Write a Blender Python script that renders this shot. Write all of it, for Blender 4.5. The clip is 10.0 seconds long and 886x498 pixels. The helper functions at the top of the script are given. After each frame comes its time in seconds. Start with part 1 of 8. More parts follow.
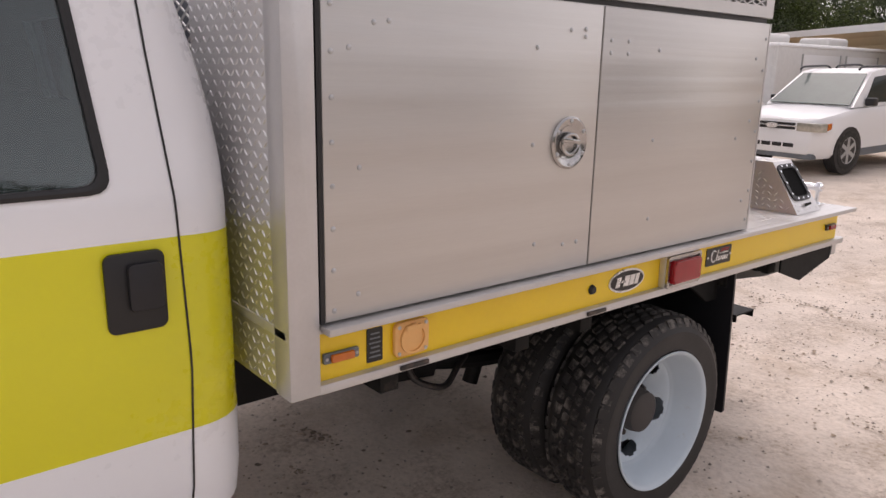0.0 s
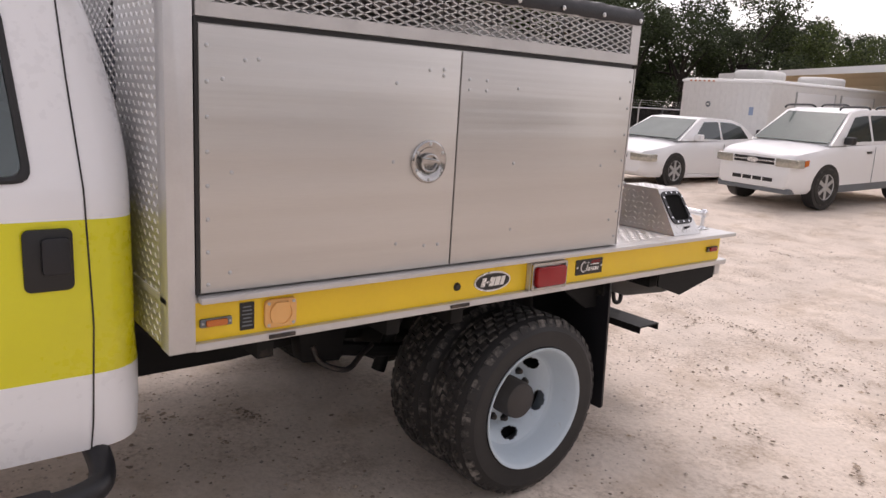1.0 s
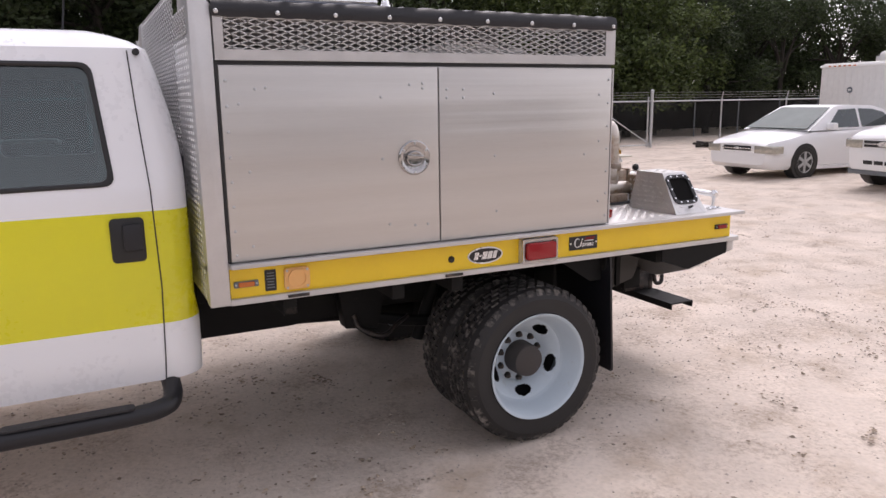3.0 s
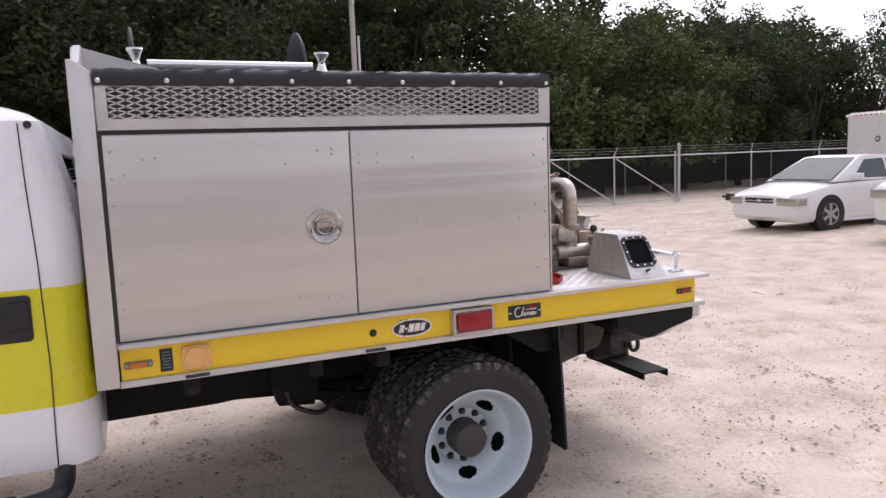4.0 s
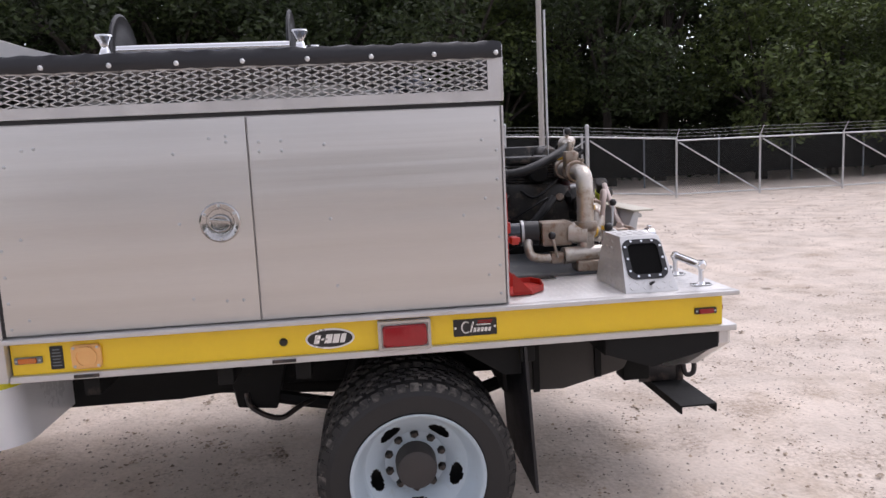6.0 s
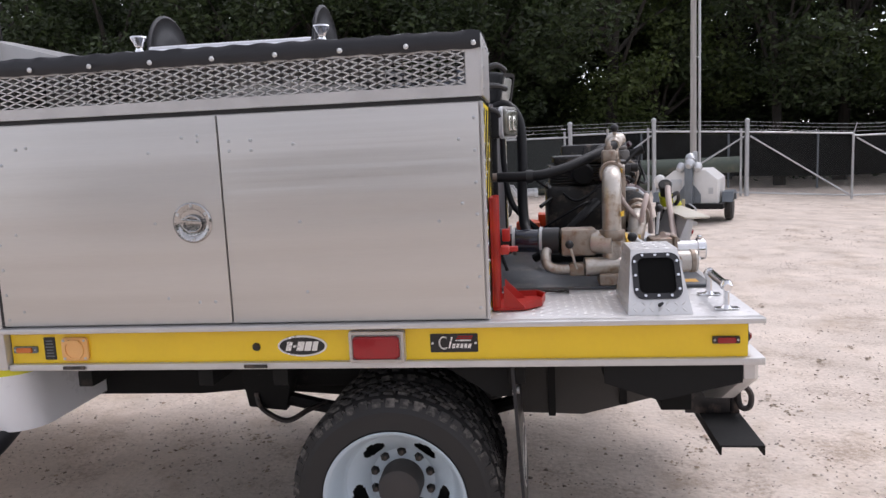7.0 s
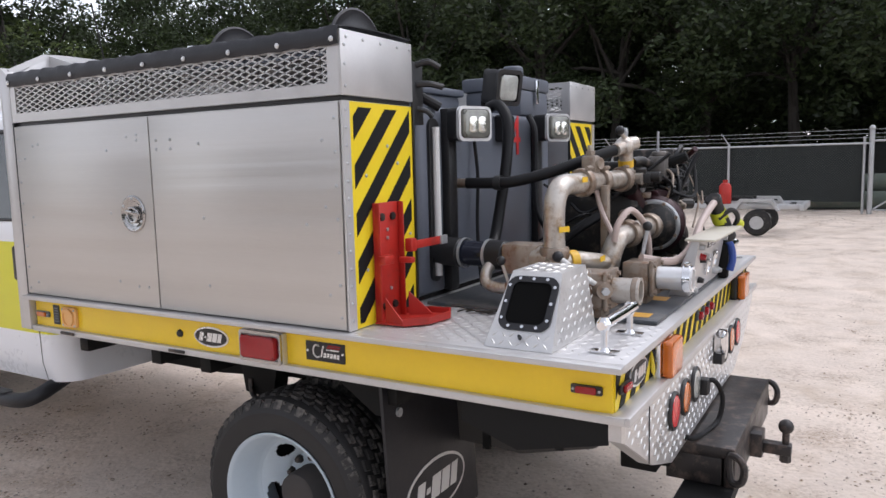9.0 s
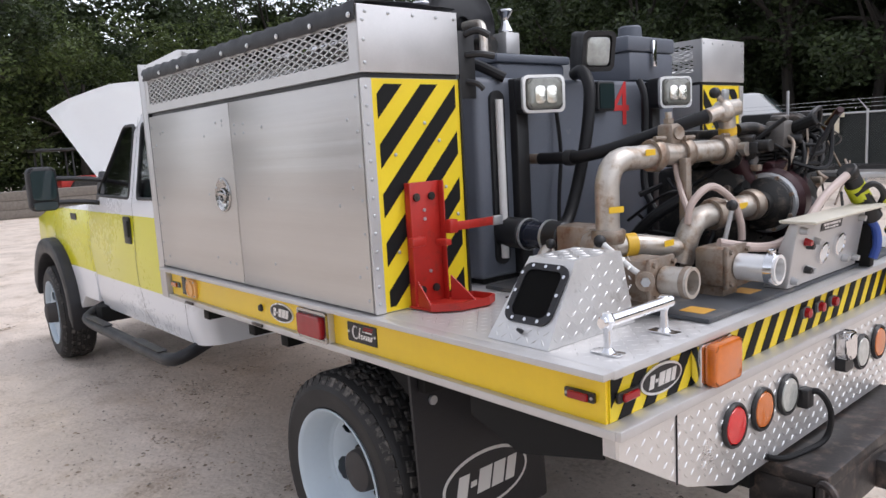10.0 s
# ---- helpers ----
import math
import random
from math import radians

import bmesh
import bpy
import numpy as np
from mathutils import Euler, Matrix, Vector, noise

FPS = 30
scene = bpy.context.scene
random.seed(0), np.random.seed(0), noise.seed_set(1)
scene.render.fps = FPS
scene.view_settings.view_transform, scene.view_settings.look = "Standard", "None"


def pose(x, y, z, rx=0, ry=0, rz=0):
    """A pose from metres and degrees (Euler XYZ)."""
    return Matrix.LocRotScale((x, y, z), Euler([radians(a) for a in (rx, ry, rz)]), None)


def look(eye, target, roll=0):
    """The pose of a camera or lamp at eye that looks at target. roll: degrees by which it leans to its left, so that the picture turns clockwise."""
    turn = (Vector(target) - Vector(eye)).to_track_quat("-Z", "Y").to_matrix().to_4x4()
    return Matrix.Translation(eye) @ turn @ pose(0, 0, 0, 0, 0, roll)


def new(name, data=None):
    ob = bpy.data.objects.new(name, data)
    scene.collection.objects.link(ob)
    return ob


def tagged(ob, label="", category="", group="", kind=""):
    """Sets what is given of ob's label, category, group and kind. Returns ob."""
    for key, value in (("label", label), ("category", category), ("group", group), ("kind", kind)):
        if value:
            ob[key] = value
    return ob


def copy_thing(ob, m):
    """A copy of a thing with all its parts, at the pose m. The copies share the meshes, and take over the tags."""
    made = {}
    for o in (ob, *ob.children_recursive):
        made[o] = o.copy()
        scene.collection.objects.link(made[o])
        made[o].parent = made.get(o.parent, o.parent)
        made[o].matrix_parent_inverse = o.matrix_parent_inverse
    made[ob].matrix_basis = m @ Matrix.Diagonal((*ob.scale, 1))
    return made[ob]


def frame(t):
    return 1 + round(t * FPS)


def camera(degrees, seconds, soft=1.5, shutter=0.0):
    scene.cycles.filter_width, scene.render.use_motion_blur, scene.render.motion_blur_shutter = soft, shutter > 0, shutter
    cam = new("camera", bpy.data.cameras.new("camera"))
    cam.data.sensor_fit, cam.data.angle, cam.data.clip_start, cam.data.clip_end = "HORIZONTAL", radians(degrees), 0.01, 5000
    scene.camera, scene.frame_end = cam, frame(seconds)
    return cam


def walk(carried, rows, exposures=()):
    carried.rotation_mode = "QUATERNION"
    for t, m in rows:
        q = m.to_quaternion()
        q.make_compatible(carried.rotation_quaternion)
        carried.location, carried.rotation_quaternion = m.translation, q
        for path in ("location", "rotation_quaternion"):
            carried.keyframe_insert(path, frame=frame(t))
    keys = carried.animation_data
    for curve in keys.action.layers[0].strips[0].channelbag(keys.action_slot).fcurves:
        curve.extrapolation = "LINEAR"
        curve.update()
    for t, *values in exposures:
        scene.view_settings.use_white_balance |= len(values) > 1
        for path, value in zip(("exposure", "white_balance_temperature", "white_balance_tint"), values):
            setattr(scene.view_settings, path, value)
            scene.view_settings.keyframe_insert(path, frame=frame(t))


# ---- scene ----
cam = camera(62.5, 10.0)
PATH = [
    (0, (-0.791, -1.416, 1.674), (0.444, 0.084, 1.201), 1.2),
    (0.5, (-0.766, -1.748, 1.706), (0.567, -0.308, 1.321), -0.3),
    (1, (-0.707, -2.046, 1.719), (0.507, -0.512, 1.301), 3.5),
    (1.5, (-0.723, -2.32, 1.717), (0.399, -0.718, 1.296), 3.1),
    (2, (-0.744, -2.557, 1.719), (0.28, -0.917, 1.207), 2.5),
    (2.5, (-0.652, -2.803, 1.738), (0.327, -1.11, 1.318), 0.6),
    (2.7, (-0.595, -2.874, 1.718), (0.341, -1.158, 1.298), -0.1),
    (3.8, (-0.058, -2.934, 1.74), (0.695, -1.098, 1.484), -1.3),
    (4, (0.074, -2.928, 1.73), (0.856, -1.103, 1.489), -2.2),
    (4.5, (0.434, -2.953, 1.738), (1.122, -1.091, 1.489), -0.8),
    (5, (0.731, -2.879, 1.71), (1.326, -0.992, 1.422), -1.7),
    (5.5, (1.022, -2.78, 1.716), (1.485, -0.852, 1.453), -2.2),
    (6, (1.34, -2.77, 1.718), (1.538, -0.799, 1.443), -2.7),
    (6.2, (1.459, -2.746, 1.735), (1.507, -0.77, 1.432), -2.2),
    (7.3, (2.248, -2.471, 1.674), (1.86, -0.525, 1.426), -2.6),
    (7.5, (2.399, -2.429, 1.65), (1.895, -0.509, 1.411), -2.9),
    (8, (2.744, -2.265, 1.637), (2.197, -0.355, 1.404), -5.3),
    (8.5, (3.022, -2.071, 1.656), (2.323, -0.21, 1.435), -4.7),
    (9, (3.348, -1.911, 1.655), (2.333, -0.203, 1.422), -1.4),
    (9.5, (3.582, -1.679, 1.639), (2.346, -0.128, 1.381), -3.6),
    (10, (3.777, -1.37, 1.641), (2.274, -0.081, 1.361), -3.2),
]
walk(cam, [(t, look(eye, target, roll)) for t, eye, target, roll in PATH], [(0, -0.33, 7000, 21), (2, -0.19, 6800, 20), (4, -0.18, 6500, 22), (7, -0.18, 6300, 17), (10, -0.12, 6250, 14)])

# ---- light ----
world = bpy.data.worlds.new("overcast_sky")
scene.world = world
world.use_nodes = True
wn, wl = world.node_tree.nodes, world.node_tree.links
sky = wn.new("ShaderNodeTexSky")
sky.sky_type = 'NISHITA'
sky.sun_disc = False
sky.sun_elevation = radians(59)
sky.sun_rotation = radians(47)
sky.air_density = 1.0
sky.dust_density = 1.5
sky.ozone_density = 1.0
pale = wn.new("ShaderNodeHueSaturation")
pale.inputs["Saturation"].default_value = 0.22
wl.new(sky.outputs[0], pale.inputs["Color"])
wl.new(pale.outputs[0], wn["Background"].inputs[0])
wn["Background"].inputs[1].default_value = 0.305
sun_data = bpy.data.lights.new("sun", 'SUN')
sun_data.energy = 0.62
sun_data.angle = radians(24)
sun_data.color = (1.0, 0.98, 0.96)
sun = new("sun", sun_data)
sun.matrix_world = look((4.3, 3.8, 9.8), (0, 0, 0))

# ---- materials ----
def mat(name, color, rough=0.5, metal=0.0, vary=0.12, scale=6.0, grain=90.0, bump=0.1, rvary=0.12,
        stretch=(1, 1, 1), spec=0.5, dirt=None, dirt_at=0.62, coat=0.0, bumpd=0.004, islands=0.0, transmit=0.0, alpha=1.0):
    m = bpy.data.materials.new(name)
    m.use_nodes = True
    n, l = m.node_tree.nodes, m.node_tree.links
    p = n["Principled BSDF"]
    p.inputs["Metallic"].default_value = metal
    p.inputs["Specular IOR Level"].default_value = spec
    p.inputs["Coat Weight"].default_value = coat
    p.inputs["Transmission Weight"].default_value = transmit
    p.inputs["Alpha"].default_value = alpha
    tc = n.new("ShaderNodeTexCoord")
    mp = n.new("ShaderNodeMapping")
    mp.inputs["Scale"].default_value = stretch
    l.new(tc.outputs["Object"], mp.inputs["Vector"])
    big = n.new("ShaderNodeTexNoise")
    big.inputs["Scale"].default_value = scale
    big.inputs["Detail"].default_value = 5
    small = n.new("ShaderNodeTexNoise")
    small.inputs["Scale"].default_value = grain
    small.inputs["Detail"].default_value = 3
    for t in (big, small):
        l.new(mp.outputs[0], t.inputs["Vector"])
    add = n.new("ShaderNodeMath")
    add.operation = 'MULTIPLY_ADD'
    l.new(small.outputs["Fac"], add.inputs[0])
    add.inputs[1].default_value = 0.35
    l.new(big.outputs["Fac"], add.inputs[2])
    rng = n.new("ShaderNodeMapRange")
    rng.inputs["From Min"].default_value, rng.inputs["From Max"].default_value = 0.35, 1.0
    rng.inputs["To Min"].default_value, rng.inputs["To Max"].default_value = 1 - vary, 1 + vary
    l.new(add.outputs[0], rng.inputs["Value"])
    mul = n.new("ShaderNodeVectorMath")
    mul.operation = 'SCALE'
    mul.inputs[0].default_value = color
    l.new(rng.outputs[0], mul.inputs["Scale"])
    col = mul.outputs[0]
    if islands:
        geo = n.new("ShaderNodeNewGeometry")
        ir = n.new("ShaderNodeMapRange")
        ir.inputs["To Min"].default_value, ir.inputs["To Max"].default_value = 1 - islands, 1 + islands
        l.new(geo.outputs["Random Per Island"], ir.inputs["Value"])
        m2 = n.new("ShaderNodeVectorMath")
        m2.operation = 'SCALE'
        l.new(col, m2.inputs[0])
        l.new(ir.outputs[0], m2.inputs["Scale"])
        col = m2.outputs[0]
    if dirt:
        st = n.new("ShaderNodeTexNoise")
        st.inputs["Scale"].default_value = scale * 1.7
        st.inputs["Detail"].default_value = 9
        st.inputs["Roughness"].default_value = 0.7
        l.new(tc.outputs["Object"], st.inputs["Vector"])
        sr = n.new("ShaderNodeMapRange")
        sr.inputs["From Min"].default_value, sr.inputs["From Max"].default_value = dirt_at - 0.08, dirt_at + 0.12
        l.new(st.outputs["Fac"], sr.inputs["Value"])
        mx = n.new("ShaderNodeMix")
        mx.data_type = 'RGBA'
        l.new(sr.outputs[0], mx.inputs["Factor"])
        l.new(col, mx.inputs["A"])
        mx.inputs["B"].default_value = (*dirt, 1)
        col = mx.outputs["Result"]
    l.new(col, p.inputs["Base Color"])
    rr = n.new("ShaderNodeMapRange")
    rr.inputs["From Min"].default_value, rr.inputs["From Max"].default_value = 0.35, 1.0
    rr.inputs["To Min"].default_value, rr.inputs["To Max"].default_value = max(0.02, rough - rvary), min(1, rough + rvary)
    l.new(add.outputs[0], rr.inputs["Value"])
    l.new(rr.outputs[0], p.inputs["Roughness"])
    if bump:
        b = n.new("ShaderNodeBump")
        b.inputs["Strength"].default_value = bump
        b.inputs["Distance"].default_value = bumpd
        l.new(add.outputs[0], b.inputs["Height"])
        l.new(b.outputs[0], p.inputs["Normal"])
    return m


ALU = mat("brushed_aluminium", (0.57, 0.55, 0.525), 0.40, 0.66, 0.10, 1.6, 60, 0.0, 0.10, (0.22, 1, 6.0), dirt=(0.53, 0.50, 0.47), dirt_at=0.76)


def oil_can(m):
    """Slow waves in a thin sheet, and a faint brushed grain."""
    n, l = m.node_tree.nodes, m.node_tree.links
    p = n["Principled BSDF"]
    tc = n.new("ShaderNodeTexCoord")
    prev = None
    for sc, stretch, dist in ((1.5, (0.30, 1, 6.5), 0.011), (0.9, (0.5, 1, 1.6), 0.008), (9.0, (0.15, 1, 7.0), 0.0012)):
        mp = n.new("ShaderNodeMapping")
        mp.inputs["Scale"].default_value = stretch
        l.new(tc.outputs["Object"], mp.inputs["Vector"])
        t = n.new("ShaderNodeTexNoise")
        t.inputs["Scale"].default_value = sc
        t.inputs["Detail"].default_value = 1.5
        l.new(mp.outputs[0], t.inputs["Vector"])
        b = n.new("ShaderNodeBump")
        b.inputs["Strength"].default_value = 0.45
        b.inputs["Distance"].default_value = dist
        l.new(t.outputs["Fac"], b.inputs["Height"])
        if prev:
            l.new(prev.outputs[0], b.inputs["Normal"])
        prev = b
    l.new(prev.outputs[0], p.inputs["Normal"])


oil_can(ALU)
ALU_TRIM = mat("aluminium_trim", (0.58, 0.57, 0.565), 0.38, 0.55, 0.08, 9, 120, 0.06, 0.08, dirt=(0.40, 0.36, 0.32), dirt_at=0.74)
TREAD = mat("tread_plate", (0.74, 0.73, 0.72), 0.32, 0.75, 0.08, 7, 90, 0.05, 0.08, dirt=(0.42, 0.39, 0.36), dirt_at=0.74)
DULL_TREAD = mat("weathered_tread_plate", (0.66, 0.65, 0.64), 0.40, 0.65, 0.12, 7, 90, 0.08, 0.10, dirt=(0.30, 0.28, 0.26), dirt_at=0.66)
# chrome with its base darkened to stand for dark reflections in the latch
LATCH = mat("darkened_chrome", (0.42, 0.41, 0.40), 0.15, 0.9, 0.10, 14, 90, 0.02, 0.08)
CHROME = mat("chrome", (0.82, 0.82, 0.83), 0.10, 1.0, 0.04, 12, 80, 0.0, 0.05)
STEEL = mat("stainless_pipe", (0.55, 0.51, 0.46), 0.38, 0.70, 0.16, 9, 80, 0.10, 0.12, dirt=(0.30, 0.20, 0.12), dirt_at=0.57)
CAST = mat("stained_casting", (0.34, 0.285, 0.235), 0.48, 0.75, 0.2, 14, 110, 0.25, 0.12, dirt=(0.22, 0.13, 0.08), dirt_at=0.56)
WHITE = mat("white_paint", (0.82, 0.82, 0.82), 0.30, 0.0, 0.015, 1.5, 40, 0.0, 0.02, coat=0.3)
YELLOW = mat("yellow_paint", (0.86, 0.58, 0.012), 0.36, 0.0, 0.05, 3, 60, 0.02, 0.08, coat=0.25, dirt=(0.55, 0.38, 0.05), dirt_at=0.76)
SIGNAL = mat("reflective_yellow", (0.80, 0.60, 0.015), 0.40, 0.0, 0.06, 5, 90, 0.03, 0.08, dirt=(0.45, 0.33, 0.05), dirt_at=0.74)
BLACK = mat("black_plastic", (0.014, 0.014, 0.015), 0.45, 0.0, 0.2, 8, 100, 0.05, 0.1)
STRIPE = mat("black_film", (0.010, 0.010, 0.010), 0.6, 0.0, 0.15, 8, 100, 0.03, 0.08, spec=0.18)
GLOSS_BLACK = mat("glossy_blue_black", (0.010, 0.013, 0.026), 0.22, 0.0, 0.1, 8, 80, 0.02, 0.08, coat=0.5)
VINYL = mat("black_vinyl", (0.012, 0.012, 0.015), 0.46, 0.0, 0.25, 10, 140, 0.3, 0.1, bumpd=0.006)
RUBBER = mat("tyre_rubber", (0.020, 0.019, 0.018), 0.72, 0.0, 0.3, 9, 120, 0.25, 0.1, dirt=(0.17, 0.15, 0.13), dirt_at=0.62)
CHASSIS = mat("chassis_black", (0.010, 0.010, 0.010), 0.66, 0.0, 0.3, 6, 60, 0.2, 0.1, dirt=(0.06, 0.048, 0.038), dirt_at=0.70, spec=0.2)
RUSTY = mat("worn_black_steel", (0.028, 0.025, 0.025), 0.42, 0.2, 0.3, 9, 90, 0.3, 0.15, dirt=(0.13, 0.095, 0.078), dirt_at=0.58)
SIDEWALL = mat("tyre_sidewall", (0.017, 0.016, 0.016), 0.62, 0.0, 0.15, 9, 120, 0.12, 0.1)
LUG = mat("chalky_tread_rubber", (0.024, 0.022, 0.021), 0.75, 0.0, 0.3, 9, 120, 0.25, 0.1, dirt=(0.21, 0.19, 0.17), dirt_at=0.57)
HUBGREY = mat("dusty_hub", (0.055, 0.048, 0.045), 0.7, 0.0, 0.2, 12, 90, 0.2)
RIM = mat("pale_grey_rim", (0.50, 0.58, 0.64), 0.38, 0.0, 0.05, 6, 60, 0.03, 0.08, dirt=(0.38, 0.38, 0.36), dirt_at=0.70)
POLY = mat("grey_polymer", (0.112, 0.124, 0.150), 0.50, 0.0, 0.14, 4, 70, 0.08, 0.1, dirt=(0.22, 0.22, 0.22), dirt_at=0.70)
RED = mat("red_painted_steel", (0.42, 0.022, 0.014), 0.42, 0.0, 0.14, 8, 90, 0.08, 0.1, dirt=(0.20, 0.03, 0.02), dirt_at=0.64)
GLASS = mat("tinted_glass", (0.020, 0.034, 0.036), 0.06, 0.0, 0.05, 3, 20, 0.0, 0.03, spec=0.6)
CLEAR = mat("lamp_glass", (0.44, 0.45, 0.42), 0.14, 0.1, 0.2, 40, 120, 0.4, 0.06, coat=0.6)
LENS_RED = mat("red_lens", (0.30, 0.006, 0.010), 0.22, 0.0, 0.12, 30, 160, 0.25, 0.05, coat=0.15)
TAIL_RED = mat("bright_red_lens", (0.62, 0.020, 0.022), 0.22, 0.0, 0.12, 30, 160, 0.25, 0.05, coat=0.3)
REFLECTOR = mat("lamp_reflector", (0.85, 0.84, 0.76), 0.16, 0.8, 0.2, 60, 140, 0.3, 0.05)
LENS_AMBER = mat("amber_lens", (0.58, 0.14, 0.012), 0.20, 0.0, 0.12, 30, 160, 0.25, 0.05, coat=0.5)
PALE_AMBER = mat("pale_orange_plastic", (0.82, 0.46, 0.17), 0.40, 0.0, 0.06, 10, 90, 0.05, 0.08)
WHITE_PLASTIC = mat("white_plastic", (0.68, 0.67, 0.65), 0.42, 0.0, 0.06, 10, 90, 0.05, 0.08)
HOSE_PINK = mat("pale_hose", (0.50, 0.40, 0.36), 0.45, 0.0, 0.1, 9, 90, 0.05, 0.08)
HOSE_BLACK = mat("black_hose", (0.007, 0.007, 0.008), 0.48, 0.0, 0.2, 9, 90, 0.08, 0.1, spec=0.28)
ENGINE = mat("engine_black", (0.03, 0.029, 0.028), 0.42, 0.5, 0.3, 10, 90, 0.2, 0.15, dirt=(0.15, 0.12, 0.10), dirt_at=0.6)
MAROON = mat("maroon_casting", (0.030, 0.006, 0.009), 0.38, 0.2, 0.2, 10, 90, 0.1, 0.1)
DARKGREY = mat("dark_grey_mat", (0.075, 0.08, 0.088), 0.42, 0.2, 0.2, 3, 70, 0.08, 0.12, dirt=(0.20, 0.18, 0.16), dirt_at=0.60)
GALV = mat("galvanised_steel", (0.50, 0.51, 0.52), 0.42, 0.7, 0.1, 9, 70, 0.05, 0.08)
BLUE = mat("blue_plastic", (0.03, 0.07, 0.30), 0.4)
ORANGE = mat("orange_enamel", (0.75, 0.10, 0.02), 0.4)
BRIGHT = mat("bright_bezel", (0.80, 0.80, 0.80), 0.18, 0.45, 0.04, 12, 80, 0.0, 0.05)
BADGE = mat("badge_silver", (0.72, 0.72, 0.72), 0.3, 0.6)
BARK = mat("bark", (0.030, 0.025, 0.020), 0.9, 0.0, 0.35, 5, 40, 0.6, 0.05, (1, 1, 0.3), bumpd=0.03)
WOOD = mat("silvered_wood", (0.36, 0.345, 0.325), 0.8, 0.0, 0.25, 3, 40, 0.4, 0.1, (4, 4, 0.4), bumpd=0.01)
TIMBER = mat("weathered_timber", (0.16, 0.14, 0.12), 0.85, 0.0, 0.3, 3, 40, 0.4, 0.1, (0.4, 4, 4), bumpd=0.01)
STUCCO = mat("beige_siding", (0.60, 0.48, 0.32), 0.75, 0.0, 0.06, 2, 60, 0.1)
BROWN = mat("brown_door", (0.17, 0.135, 0.11), 0.6, 0.0, 0.08, 3, 60, 0.05)
CONCRETE = mat("pale_concrete", (0.46, 0.43, 0.39), 0.85, 0.0, 0.12, 2, 50, 0.3)
PIPE_GREEN = mat("green_pipe", (0.085, 0.11, 0.085), 0.6, 0.0, 0.2, 2, 50, 0.1, dirt=(0.18, 0.16, 0.12), dirt_at=0.6)
BOOT_GREY = mat("grey_steel", (0.16, 0.18, 0.20), 0.45, 0.3, 0.15, 6, 60, 0.05)
STONE = mat("pebble", (0.44, 0.38, 0.33), 0.85, 0.0, 0.2, 30, 200, 0.2, islands=0.35)
LITTER = mat("leaf_litter", (0.37, 0.295, 0.225), 0.85, 0.0, 0.3, 30, 200, 0.2, islands=0.5)
# near-black colour painting the shade inside the box's mouth
MOUTH_SHADE = mat("painted_mouth_shade", (0.004, 0.004, 0.004), 0.9, bump=0, spec=0.1)
SCREEN = mat("dark_fence_fabric", (0.012, 0.017, 0.016), 0.8, 0.0, 0.2, 3, 120, 0.2)


def lime_white():
    """White cab paint with a lime band round it."""
    m = mat("lime_and_white_paint", (0.86, 0.87, 0.90), 0.28, 0.0, 0.012, 1.5, 40, 0.0, 0.02, coat=0.4)
    n, l = m.node_tree.nodes, m.node_tree.links
    p = n["Principled BSDF"]
    src = p.inputs["Base Color"].links[0].from_socket
    tc = n.new("ShaderNodeTexCoord")
    sp = n.new("ShaderNodeSeparateXYZ")
    l.new(tc.outputs["Object"], sp.inputs[0])
    lo, hi, both = n.new("ShaderNodeMath"), n.new("ShaderNodeMath"), n.new("ShaderNodeMath")
    lo.operation, hi.operation, both.operation = 'GREATER_THAN', 'LESS_THAN', 'MULTIPLY'
    l.new(sp.outputs["Z"], lo.inputs[0])
    l.new(sp.outputs["Z"], hi.inputs[0])
    lo.inputs[1].default_value, hi.inputs[1].default_value = 0.852, 1.312
    l.new(lo.outputs[0], both.inputs[0])
    l.new(hi.outputs[0], both.inputs[1])
    mx = n.new("ShaderNodeMix")
    mx.data_type = 'RGBA'
    l.new(both.outputs[0], mx.inputs["Factor"])
    l.new(src, mx.inputs["A"])
    mx.inputs["B"].default_value = (0.74, 0.70, 0.010, 1)
    l.new(mx.outputs["Result"], p.inputs["Base Color"])
    return m


LIME = lime_white()


